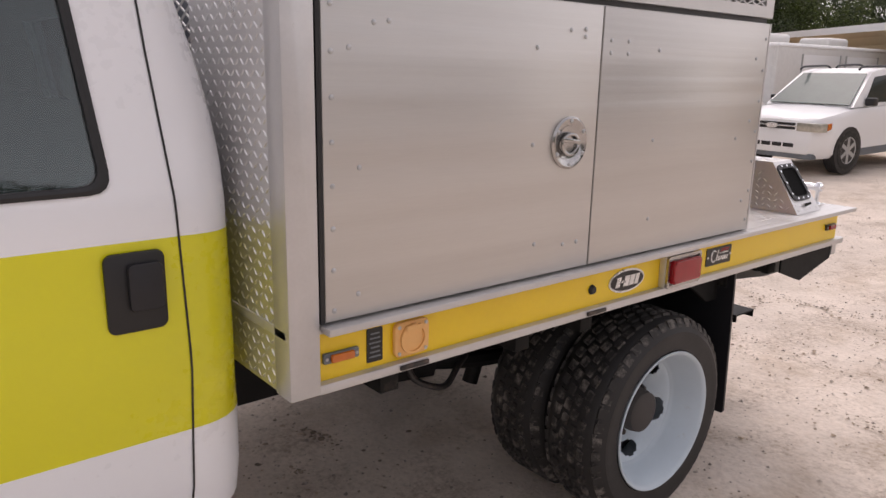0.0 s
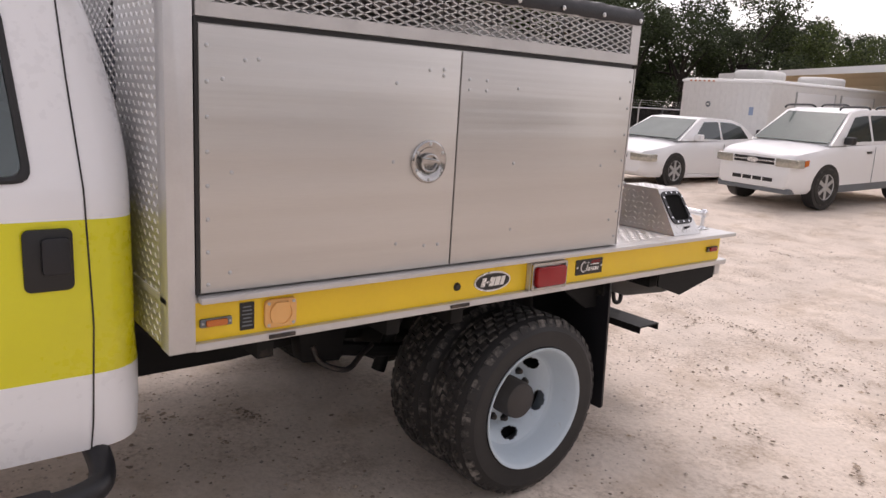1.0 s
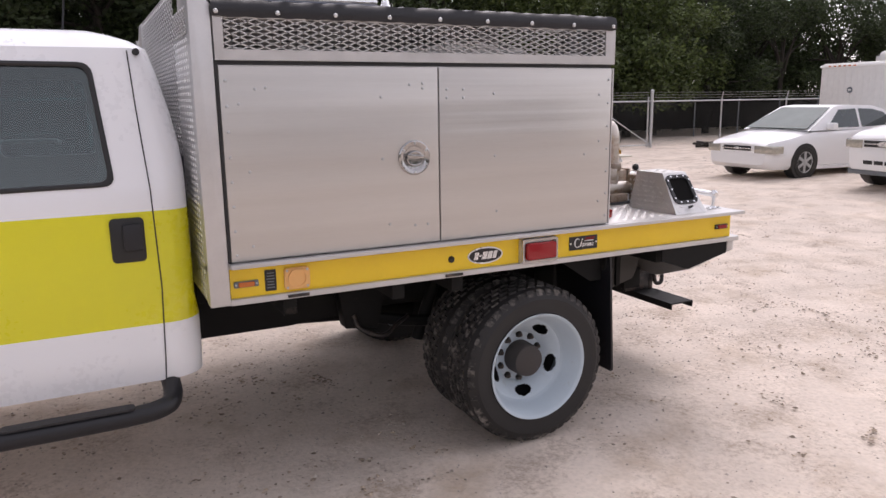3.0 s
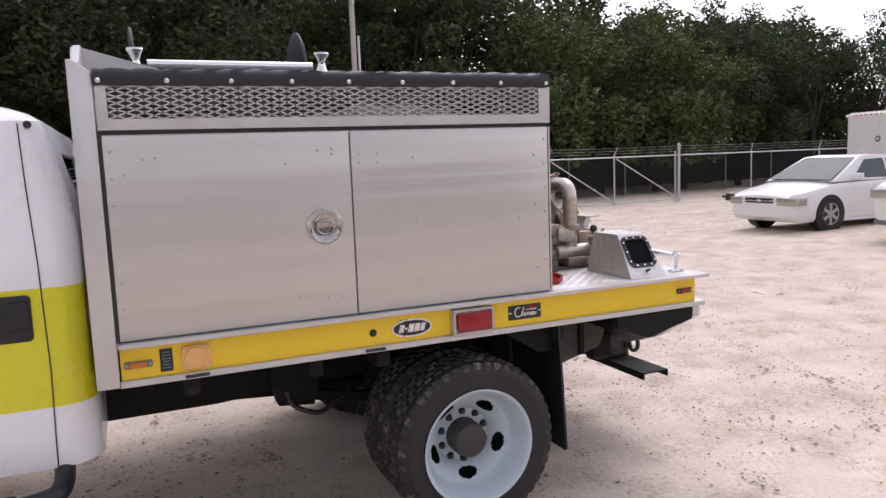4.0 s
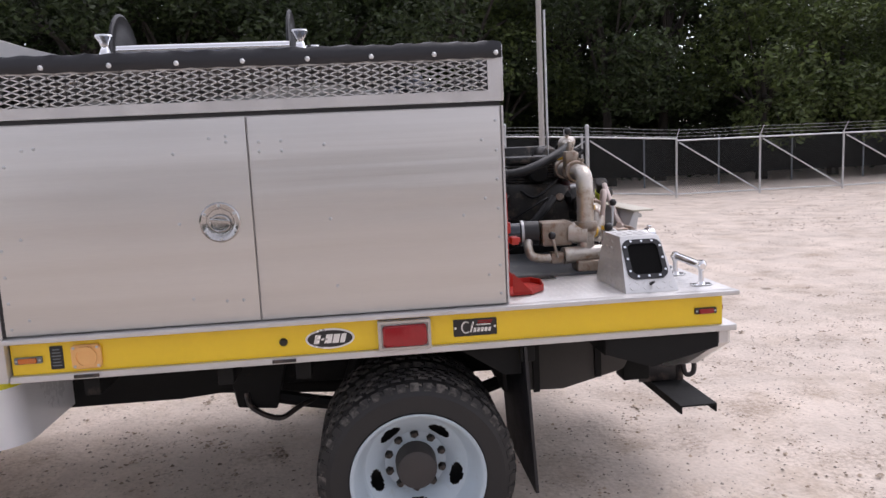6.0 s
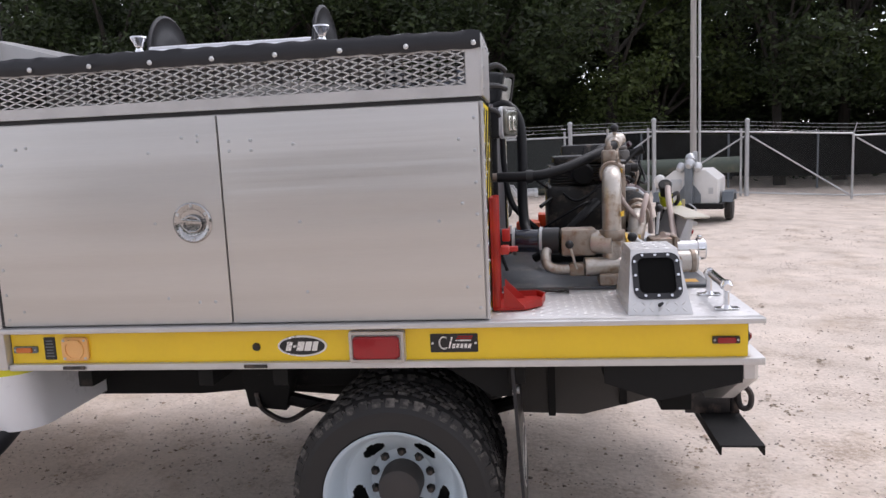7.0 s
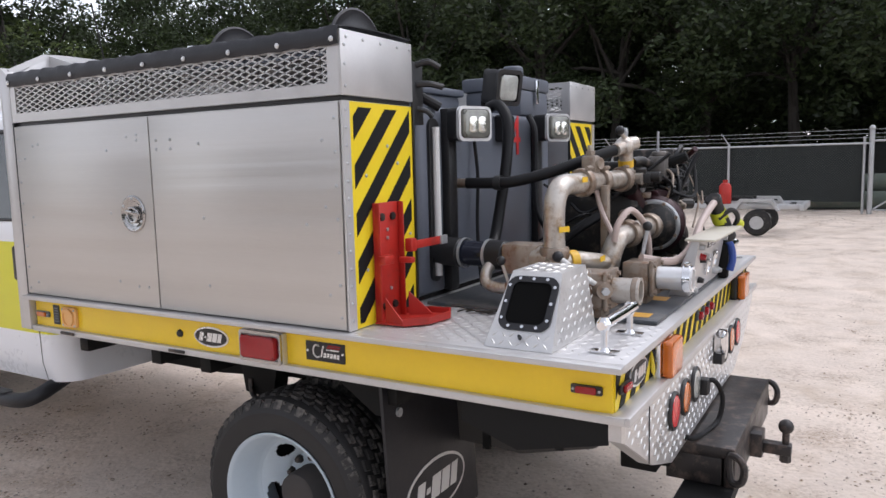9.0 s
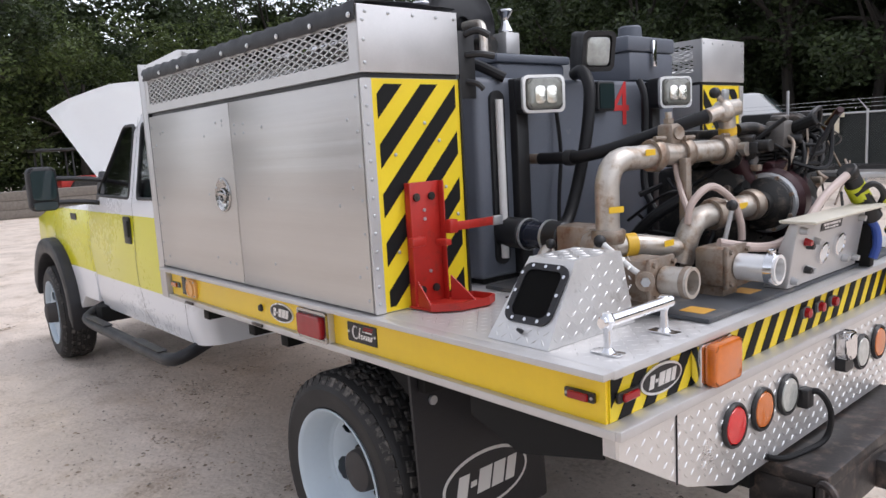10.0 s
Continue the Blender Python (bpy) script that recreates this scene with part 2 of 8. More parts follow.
def sand():
    m = mat("pale_sand_and_shell", (0.675, 0.580, 0.498), 0.92, 0.0, 0.08, 0.9, 28, 0.75, 0.04, dirt=(0.50, 0.40, 0.31), dirt_at=0.585, bumpd=0.035)
    n, l = m.node_tree.nodes, m.node_tree.links
    p = n["Principled BSDF"]
    src = p.inputs["Base Color"].links[0].from_socket
    tc = n.new("ShaderNodeTexCoord")
    fine = n.new("ShaderNodeTexVoronoi")
    fine.inputs["Scale"].default_value = 38
    l.new(tc.outputs["Object"], fine.inputs["Vector"])
    mr = n.new("ShaderNodeMapRange")
    mr.inputs["From Min"].default_value, mr.inputs["From Max"].default_value = 0.0, 0.7
    mr.inputs["To Min"].default_value, mr.inputs["To Max"].default_value = 0.92, 1.04
    l.new(fine.outputs["Distance"], mr.inputs["Value"])
    sc = n.new("ShaderNodeVectorMath")
    sc.operation = 'SCALE'
    l.new(src, sc.inputs[0])
    l.new(mr.outputs[0], sc.inputs["Scale"])
    # drifts of paler and darker sand, some metres across
    drift = n.new("ShaderNodeTexNoise")
    drift.inputs["Scale"].default_value = 1.7
    drift.inputs["Detail"].default_value = 8
    drift.inputs["Distortion"].default_value = 0.8
    l.new(tc.outputs["Object"], drift.inputs["Vector"])
    dr = n.new("ShaderNodeMapRange")
    dr.inputs["From Min"].default_value, dr.inputs["From Max"].default_value = 0.35, 0.68
    dr.inputs["To Min"].default_value, dr.inputs["To Max"].default_value = 0.90, 1.06
    l.new(drift.outputs["Fac"], dr.inputs["Value"])
    s2 = n.new("ShaderNodeVectorMath")
    s2.operation = 'SCALE'
    l.new(sc.outputs[0], s2.inputs[0])
    l.new(dr.outputs[0], s2.inputs["Scale"])
    # brown grit gathered in uneven patches
    grit = n.new("ShaderNodeTexNoise")
    grit.inputs["Scale"].default_value = 34
    grit.inputs["Detail"].default_value = 10
    grit.inputs["Roughness"].default_value = 0.75
    patch = n.new("ShaderNodeTexNoise")
    patch.inputs["Scale"].default_value = 2.3
    patch.inputs["Detail"].default_value = 6
    for q in (grit, patch):
        l.new(tc.outputs["Object"], q.inputs["Vector"])
    sm = n.new("ShaderNodeMath")
    sm.operation = 'MULTIPLY_ADD'
    l.new(patch.outputs["Fac"], sm.inputs[0])
    sm.inputs[1].default_value = 0.75
    l.new(grit.outputs["Fac"], sm.inputs[2])
    gr_ = n.new("ShaderNodeMapRange")
    gr_.inputs["From Min"].default_value, gr_.inputs["From Max"].default_value = 0.90, 1.10
    gr_.inputs["To Min"].default_value, gr_.inputs["To Max"].default_value = 0.0, 0.66
    l.new(sm.outputs[0], gr_.inputs["Value"])
    mx = n.new("ShaderNodeMix")
    mx.data_type = 'RGBA'
    l.new(gr_.outputs[0], mx.inputs["Factor"])
    l.new(s2.outputs[0], mx.inputs["A"])
    mx.inputs["B"].default_value = (0.30, 0.225, 0.165, 1)
    l.new(mx.outputs["Result"], p.inputs["Base Color"])
    return m


SAND = sand()


def leafy(name, color):
    m = mat(name, color, 0.6, 0.0, 0.25, 0.6, 20, 0.0, 0.1, islands=0.55)
    n, l = m.node_tree.nodes, m.node_tree.links
    p = n["Principled BSDF"]
    src = p.inputs["Base Color"].links[0].from_socket
    tr = n.new("ShaderNodeBsdfTranslucent")
    l.new(src, tr.inputs["Color"])
    mix = n.new("ShaderNodeMixShader")
    mix.inputs[0].default_value = 0.3
    l.new(p.outputs[0], mix.inputs[1])
    l.new(tr.outputs[0], mix.inputs[2])
    l.new(mix.outputs[0], n["Material Output"].inputs["Surface"])
    return m


LEAF = leafy("oak_leaves", (0.034, 0.051, 0.016))
# a paler green for one of the tree kinds
LEAF_PALE = leafy("paler_leaves", (0.066, 0.091, 0.024))


def chain_link():
    """Fine diamond wire over nothing."""
    m = bpy.data.materials.new("chain_link_wire")
    m.use_nodes = True
    n, l = m.node_tree.nodes, m.node_tree.links
    p = n["Principled BSDF"]
    p.inputs["Base Color"].default_value = (0.10, 0.105, 0.105, 1)
    p.inputs["Metallic"].default_value = 0.6
    p.inputs["Roughness"].default_value = 0.5
    tc, sp = n.new("ShaderNodeTexCoord"), n.new("ShaderNodeSeparateXYZ")
    l.new(tc.outputs["Object"], sp.inputs[0])
    outs = []
    for op in ('ADD', 'SUBTRACT'):
        a = n.new("ShaderNodeMath")
        a.operation = op
        l.new(sp.outputs["X"], a.inputs[0])
        l.new(sp.outputs["Z"], a.inputs[1])
        f = n.new("ShaderNodeMath")
        f.operation = 'PINGPONG'
        f.inputs[1].default_value = 0.035
        l.new(a.outputs[0], f.inputs[0])
        g = n.new("ShaderNodeMath")
        g.operation = 'LESS_THAN'
        g.inputs[1].default_value = 0.0030
        l.new(f.outputs[0], g.inputs[0])
        outs.append(g)
    mx = n.new("ShaderNodeMath")
    mx.operation = 'MAXIMUM'
    l.new(outs[0].outputs[0], mx.inputs[0])
    l.new(outs[1].outputs[0], mx.inputs[1])
    l.new(mx.outputs[0], p.inputs["Alpha"])
    return m


CHAIN = chain_link()

# ---- mesh helpers ----
def sstep(a, b, v):
    v = min(1.0, max(0.0, (v - a) / (b - a)))
    return v * v * (3 - 2 * v)


def gz(x, y):
    """Height of the yard's ground."""
    return (0.12 * sstep(7, 18, y) * (1 - sstep(5, 11, x)) - 0.22 * sstep(9, 18, y) * sstep(6, 12, x)
            + 0.17 * sstep(8, 15, x) * (1 - sstep(5, 10, y)) + 0.03 * sstep(9, 13, x))


def B():
    return bmesh.new()


def box(bm, x0, x1, y0, y1, z0, z1, bev=0.0, seg=2):
    vs = [bm.verts.new((x, y, z)) for z in (z0, z1) for y in (y0, y1) for x in (x0, x1)]
    fs = [bm.faces.new([vs[i] for i in q]) for q in ((0, 2, 3, 1), (4, 5, 7, 6), (0, 1, 5, 4), (2, 6, 7, 3), (0, 4, 6, 2), (1, 3, 7, 5))]
    if bev:
        es = {e for f in fs for e in f.edges}
        bmesh.ops.bevel(bm, geom=list(es), offset=bev, segments=seg, affect='EDGES', profile=0.5)
    return bm


def rbox(bm, m, sx, sy, sz, bev=0.0):
    """A bevelled box of that size about the pose m."""
    t = bmesh.new()
    box(t, -sx / 2, sx / 2, -sy / 2, sy / 2, -sz / 2, sz / 2, bev)
    return merge(bm, t, m)


def merge(bm, t, m=None):
    if m is not None:
        bmesh.ops.transform(t, matrix=m, verts=t.verts)
    me = bpy.data.meshes.new("scratch")
    t.to_mesh(me)
    t.free()
    bm.from_mesh(me)
    bpy.data.meshes.remove(me)
    return bm


def prism(bm, pts, vec, bev=0.0):
    """A flat outline pushed along vec."""
    v = Vector(vec)
    a = [bm.verts.new(p) for p in pts]
    b = [bm.verts.new(Vector(p) + v) for p in pts]
    k = len(pts)
    fs = [bm.faces.new(a), bm.faces.new(b[::-1])]
    fs += [bm.faces.new((a[i], b[i], b[(i + 1) % k], a[(i + 1) % k])) for i in range(k)]
    bmesh.ops.recalc_face_normals(bm, faces=fs)
    if bev:
        es = {e for f in fs for e in f.edges}
        bmesh.ops.bevel(bm, geom=list(es), offset=bev, segments=2, affect='EDGES', profile=0.5)
    return bm


def frame_of(d):
    d = Vector(d).normalized()
    return d.to_track_quat('Z', 'Y').to_matrix().to_4x4()


def lathe(bm, prof, at=(0, 0, 0), way=(0, 0, 1), seg=24):
    """Rings of (radius, height) turned about an axis."""
    m = Matrix.Translation(at) @ frame_of(way)
    rings = []
    for r, h in prof:
        if r < 1e-5:
            rings.append([bm.verts.new(m @ Vector((0, 0, h)))])
        else:
            rings.append([bm.verts.new(m @ Vector((r * math.cos(2 * math.pi * i / seg), r * math.sin(2 * math.pi * i / seg), h))) for i in range(seg)])
    fs = []
    for a, b in zip(rings, rings[1:]):
        for i in range(seg):
            j = (i + 1) % seg
            if len(a) == 1 and len(b) == 1:
                continue
            if len(a) == 1:
                fs.append(bm.faces.new((a[0], b[j], b[i])))
            elif len(b) == 1:
                fs.append(bm.faces.new((a[i], a[j], b[0])))
            else:
                fs.append(bm.faces.new((a[i], a[j], b[j], b[i])))
    bmesh.ops.recalc_face_normals(bm, faces=fs)
    return bm


def cyl(bm, a, b, r, r2=None, seg=16, bev=0.0):
    a, b = Vector(a), Vector(b)
    h = (b - a).length
    r2 = r if r2 is None else r2
    k = min(bev, h / 3, r / 2)
    prof = [(0, 0), (r - k, 0), (r, k), (r2, h - k), (r2 - k, h), (0, h)] if k else [(0, 0), (r, 0), (r2, h), (0, h)]
    return lathe(bm, prof, a, b - a, seg)


def ball(bm, c, r, seg=12, flat=1.0):
    n = max(4, seg // 2)
    return lathe(bm, [(r * math.sin(math.pi * i / n), -r * flat * math.cos(math.pi * i / n)) for i in range(n + 1)], c, (0, 0, 1), seg)


def smooth_line(pts, n=6, closed=False):
    P = [Vector(p) for p in pts]
    k = len(P)
    out = []
    for i in range(k if closed else k - 1):
        if closed:
            a, b, c, d = P[i - 1], P[i], P[(i + 1) % k], P[(i + 2) % k]
        else:
            a, b, c, d = P[max(i - 1, 0)], P[i], P[i + 1], P[min(i + 2, k - 1)]
        for j in range(n):
            t = j / n
            out.append(0.5 * ((2 * b) + (c - a) * t + (2 * a - 5 * b + 4 * c - d) * t * t + (3 * b - a - 3 * c + d) * t ** 3))
    if not closed:
        out.append(P[-1])
    return out


def tube(bm, pts, r, seg=10, n=6, closed=False, radii=None):
    line = smooth_line(pts, n, closed) if n else [Vector(p) for p in pts]
    k = len(line)
    rings = []
    side = None
    for i, p in enumerate(line):
        d = (line[(i + 1) % k] - line[i - 1]) if closed else (line[min(i + 1, k - 1)] - line[max(i - 1, 0)])
        d.normalize()
        if side is None:
            side = d.orthogonal().normalized()
        side = (side - d * side.dot(d)).normalized()
        up = d.cross(side)
        q = r if radii is None else radii[0] + (radii[1] - radii[0]) * i / (k - 1)
        rings.append([bm.verts.new(p + q * (math.cos(2 * math.pi * j / seg) * side + math.sin(2 * math.pi * j / seg) * up)) for j in range(seg)])
    fs = []
    for i in range(k if closed else k - 1):
        a, b = rings[i], rings[(i + 1) % k]
        for j in range(seg):
            fs.append(bm.faces.new((a[j], a[(j + 1) % seg], b[(j + 1) % seg], b[j])))
    if not closed:
        fs += [bm.faces.new(rings[0][::-1]), bm.faces.new(rings[-1])]
    bmesh.ops.recalc_face_normals(bm, faces=fs)
    return bm


def round_rect(w, h, r, n=5):
    out = []
    for cx, cy, a0 in ((w / 2 - r, h / 2 - r, 0), (-w / 2 + r, h / 2 - r, 90), (-w / 2 + r, -h / 2 + r, 180), (w / 2 - r, -h / 2 + r, 270)):
        for i in range(n + 1):
            a = radians(a0 + 90 * i / n)
            out.append((cx + r * math.cos(a), cy + r * math.sin(a)))
    return out


def plate(bm, m, w, h, t, r=0.01, bev=0.0, n=5):
    """A rounded plate in the x-y plane of m, of thickness t towards its +z."""
    q = bmesh.new()
    prism(q, [(x, y, 0) for x, y in round_rect(w, h, r, n)], (0, 0, t), bev)
    return merge(bm, q, m)


def ring_plate(bm, m, w, h, r, inset, t):
    """A rounded frame with a hole, in the x-y plane of m."""
    q = bmesh.new()
    o = round_rect(w, h, r)
    i = round_rect(w - 2 * inset, h - 2 * inset, max(0.002, r - inset * 0.6))
    rings = [[q.verts.new((x, y, z)) for x, y in c] for c, z in ((o, 0), (o, t), (i, t), (i, 0))]
    k = len(o)
    fs = []
    for a, b in zip(rings, rings[1:] + rings[:1]):
        for j in range(k):
            fs.append(q.faces.new((a[j], a[(j + 1) % k], b[(j + 1) % k], b[j])))
    bmesh.ops.recalc_face_normals(q, faces=fs)
    return merge(bm, q, m)


def ellipse_plate(bm, m, a, b, t, seg=32):
    q = bmesh.new()
    prism(q, [(a * math.cos(2 * math.pi * i / seg), b * math.sin(2 * math.pi * i / seg), 0) for i in range(seg)], (0, 0, t))
    return merge(bm, q, m)


def treads(bm, o, u, v, lu, lv, n, pitch=0.030, size=0.0140, high=0.0028):
    """Raised bars of tread plate over a face: origin, two directions, their lengths and the normal."""
    o, u, v, n = Vector(o), Vector(u).normalized(), Vector(v).normalized(), Vector(n).normalized()
    nu, nv = int(lu / pitch), int(lv / pitch)
    for i in range(nu):
        for j in range(nv):
            c = o + u * ((i + 0.5) * lu / nu) + v * ((j + 0.5) * lv / nv)
            d = (u + v).normalized() if (i + j) % 2 else (u - v).normalized()
            s = n.cross(d)
            a = [bm.verts.new(c + d * size), bm.verts.new(c + s * size * 0.30), bm.verts.new(c - d * size), bm.verts.new(c - s * size * 0.30)]
            b = [bm.verts.new(c + d * size * 0.5 + n * high), bm.verts.new(c - d * size * 0.5 + n * high)]
            for f in ((a[0], a[1], b[0]), (a[1], a[2], b[1]), (a[1], b[1], b[0]), (a[2], a[3], b[1]), (a[3], a[0], b[0]), (a[3], b[0], b[1])):
                bm.faces.new(f)
    return bm


def clip(poly, ax, lim, keep_less):
    out = []
    for i, p in enumerate(poly):
        q = poly[(i + 1) % len(poly)]
        pin = (p[ax] <= lim) == keep_less
        qin = (q[ax] <= lim) == keep_less
        if pin:
            out.append(p)
        if pin != qin:
            t = (lim - p[ax]) / (q[ax] - p[ax])
            out.append(tuple(p[k] + t * (q[k] - p[k]) for k in range(2)))
    return out


def stripes(w, h, step, wide, slope, off=0.0):
    """Diagonal stripe outlines cut to a w x h rectangle."""
    out = []
    run = abs(h * slope)
    x = -run - step + off
    while x < w + run + step:
        sh = h * slope
        p = [(x, 0), (x + wide, 0), (x + wide + sh, h), (x + sh, h)]
        for ax, lim, less in ((0, 0, False), (0, w, True)):
            p = clip(p, ax, lim, less) if p else p
        if len(p) > 2:
            out.append(p)
        x += step
    return out


def shade(me, angle=35):
    me.polygons.foreach_set("use_smooth", [True] * len(me.polygons))
    me.set_sharp_from_angle(angle=radians(angle))


def mesh_of(name, bm, material, angle=35):
    me = bpy.data.meshes.new(name)
    bm.to_mesh(me)
    bm.free()
    me.materials.append(material)
    shade(me, angle)
    return me


def part(name, bm, material, parent=None, label="", at=None, angle=35):
    """One mesh object under a thing or a part; the mesh is in world places unless `at` gives a pose."""
    me = mesh_of(name, bm, material, angle) if isinstance(bm, bmesh.types.BMesh) else bm
    ob = new(name, me)
    if parent is not None:
        ob.parent = parent
        if parent.parent is None and parent.type == 'EMPTY':
            ob.matrix_parent_inverse = parent.matrix_basis.inverted()
    if at is not None:
        ob.matrix_basis = at
    return tagged(ob, label)


def thing(name, label, category, at=(0, 0, 0), group="", kind=""):
    e = new(name)
    e.empty_display_size = 0.1
    e.matrix_basis = at if isinstance(at, Matrix) else Matrix.Translation(at)
    return tagged(e, label, category, group, kind)


def side_m(x, y, z, face="-y"):
    """A pose whose local x, y lie in a face and whose local z points out of it."""
    if face == "-y":
        return pose(x, y, z, 90, 0, 0)
    if face == "+x":
        return pose(x, y, z, 90, 0, 90)
    if face == "+y":
        return pose(x, y, z, 90, 0, 180)
    if face == "-x":
        return pose(x, y, z, 90, 0, -90)
    return pose(x, y, z)

# ---- ground ----
def axis(lo, hi, a, b, fine, grow):
    c = list(np.arange(a, b, fine))
    s, v = fine, b
    while v < hi:
        c.append(v)
        s *= grow
        v += s
    c.append(hi)
    s, v, left = fine, a, []
    while v > lo:
        s *= grow
        v -= s
        left.append(v)
    left.append(lo)
    return sorted(set(round(float(q), 4) for q in c + left))


def make_ground():
    xs, ys = axis(-900, 900, -4, 7, 0.075, 1.07), axis(-900, 900, -1.5, 6, 0.075, 1.07)
    verts = []
    for y in ys:
        for x in xs:
            d = math.hypot(x, y)
            k = 1.0 if d < 40 else 0.0
            z = gz(x, y)
            if k:
                z += 0.016 * noise.noise((x * 0.9, y * 0.9, 1)) + 0.013 * noise.noise((x * 3.1, y * 3.1, 4)) + 0.008 * noise.noise((x * 9, y * 9, 7))
                # the ruts of wheels along the truck and across the yard
                z -= 0.018 * math.exp(-((y - 0.32 - 0.05 * math.sin(x)) / 0.14) ** 2) * (1 if x > 3 or x < -0.4 else 0.3)
            verts.append((x, y, z - 0.008))
    w = len(xs)
    faces = [(j * w + i, j * w + i + 1, (j + 1) * w + i + 1, (j + 1) * w + i) for j in range(len(ys) - 1) for i in range(w - 1)]
    me = bpy.data.meshes.new("ground")
    me.from_pydata(verts, [], faces)
    me.materials.append(SAND)
    me.polygons.foreach_set("use_smooth", [True] * len(me.polygons))
    tagged(new("ground", me), "pale pinkish sand and shell yard with ruts", "ground", kind="structure")


make_ground()

# ---- the brush truck: cab ----
TY = 1.19
truck = thing("brush_truck", "white and lime fire brush truck with aluminium flatbed and raised hood", "truck", (0, TY, 0))


def ring_at(z, x0, x1, half, rc, n=6):
    """A level rounded outline of the cab."""
    out = []
    for cx, cy, a0 in ((x1 - rc, half - rc, 0), (x0 + rc, half - rc, 90), (x0 + rc, -half + rc, 180), (x1 - rc, -half + rc, 270)):
        for i in range(n + 1):
            a = radians(a0 + 90 * i / n)
            out.append((cx + rc * math.cos(a), TY + cy + rc * math.sin(a), z))
    return out


def loft(bm, rings, cap=True):
    vs = [[bm.verts.new(p) for p in r] for r in rings]
    k = len(vs[0])
    fs = []
    for a, b in zip(vs, vs[1:]):
        for i in range(k):
            fs.append(bm.faces.new((a[i], a[(i + 1) % k], b[(i + 1) % k], b[i])))
    if cap:
        fs += [bm.faces.new(vs[0][::-1]), bm.faces.new(vs[-1])]
    bmesh.ops.recalc_face_normals(bm, faces=fs)
    return bm


def cab_half(z):
    """Half width of the cab at a height."""
    if z < 0.70:
        return 1.035 - 0.25 * (0.70 - z)
    if z < 1.38:
        return 1.050 - 0.043 * abs(z - 1.05)
    return 1.036 - 0.20 * (z - 1.38) - 0.30 * max(0, z - 1.93)


def cab_rear(z):
    return -0.092 - 0.018 * sstep(0.84, 0.95, z) - 0.30 * max(0, z - 1.45) ** 1.6


def cab_front(z):
    return -2.02 if z < 1.38 else -1.80 + (z - 1.38) * 1.45


bm = B()
rings = []
for z in [0.60, 0.63, 0.70] + [0.75 + 0.05 * k for k in range(13)] + [1.375, 1.40] + [1.45 + 0.05 * k for k in range(10)] + [1.94, 1.975, 2.0, 2.018]:
    inset = max(0.0, z - 1.94) ** 1.6 * 9.0
    rings.append(ring_at(z, cab_front(min(z, 1.9)) + inset, cab_rear(z) - inset, cab_half(z) - inset, 0.13 - 0.04 * sstep(0.84, 0.95, z)))
loft(bm, rings)
inner = []
for z in [0.66, 0.70] + [0.80 + 0.10 * k for k in range(11)] + [1.90, 1.96]:
    inner.append(ring_at(z, cab_front(min(z, 1.9)) + 0.06, cab_rear(z) - 0.05, cab_half(z) - 0.055, 0.08))
lining = loft(B(), inner)
bmesh.ops.reverse_faces(lining, faces=lining.faces)
for f in lining.faces:
    f.material_index = 1
merge(bm, lining)
shell_mesh = mesh_of("cab_shell", bm, LIME)
TRIM_GREY = mat("grey_cab_trim", (0.30, 0.30, 0.29), 0.7, 0.0, 0.1, 6, 80, 0.1)
shell_mesh.materials.append(TRIM_GREY)


def on_cab(x, z, out=0.0):
    """A place on the driver's side skin."""
    return (x, TY - cab_half(z) - out, z)


def skin(bm, outline, out, thick):
    """A panel that follows the skin of the cab's side."""
    a = [bm.verts.new(on_cab(x, z, out)) for x, z in outline]
    b = [bm.verts.new(on_cab(x, z, out - thick)) for x, z in outline]
    k = len(outline)
    fs = [bm.faces.new(a), bm.faces.new(b[::-1])] + [bm.faces.new((a[i], b[i], b[(i + 1) % k], a[(i + 1) % k])) for i in range(k)]
    bmesh.ops.recalc_face_normals(bm, faces=fs)
    return bm


def rounded(poly, r, n=4):
    out = []
    k = len(poly)
    for i in range(k):
        p, a, b = Vector(poly[i]), Vector(poly[i - 1]), Vector(poly[(i + 1) % k])
        u, v = (a - p).normalized(), (b - p).normalized()
        s, e = p + u * r, p + v * r
        for j in range(n + 1):
            t = j / n
            q = s * (1 - t) ** 2 + p * 2 * t * (1 - t) + e * t * t
            out.append((q.x, q.y))
    return out


def seam(bm, pts, w=0.005, out=0.0022):
    """A dark shut line laid along the skin."""
    for (x0, z0), (x1, z1) in zip(pts, pts[1:]):
        n = max(1, int(abs(z1 - z0) / 0.025))
        for i in range(n):
            a, b = i / n, (i + 1) / n
            xa, za, xb, zb = x0 + (x1 - x0) * a, z0 + (z1 - z0) * a, x0 + (x1 - x0) * b, z0 + (z1 - z0) * b
            d = Vector((xb - xa, zb - za)).normalized()
            nx, nz = -d.y * w / 2, d.x * w / 2
            bm.faces.new([bm.verts.new(on_cab(*q, out)) for q in ((xa + nx, za + nz), (xb + nx, zb + nz), (xb - nx, zb - nz), (xa - nx, za - nz))])
    return bm


for nm, line in (("door_seam", [(-0.283, 1.93), (-0.272, 1.70), (-0.252, 1.40), (-0.243, 1.00), (-0.252, 0.70), (-0.256, 0.605)]),
                 ("door_seam", [(-1.00, 1.92), (-0.98, 1.40), (-0.97, 1.10), (-0.99, 0.90), (-0.93, 0.70), (-0.86, 0.605)]),
                 ("door_seam", [(-1.98, 1.37), (-1.97, 0.95), (-1.90, 0.66)])):
    part(nm, seam(B(), line), BLACK, truck)

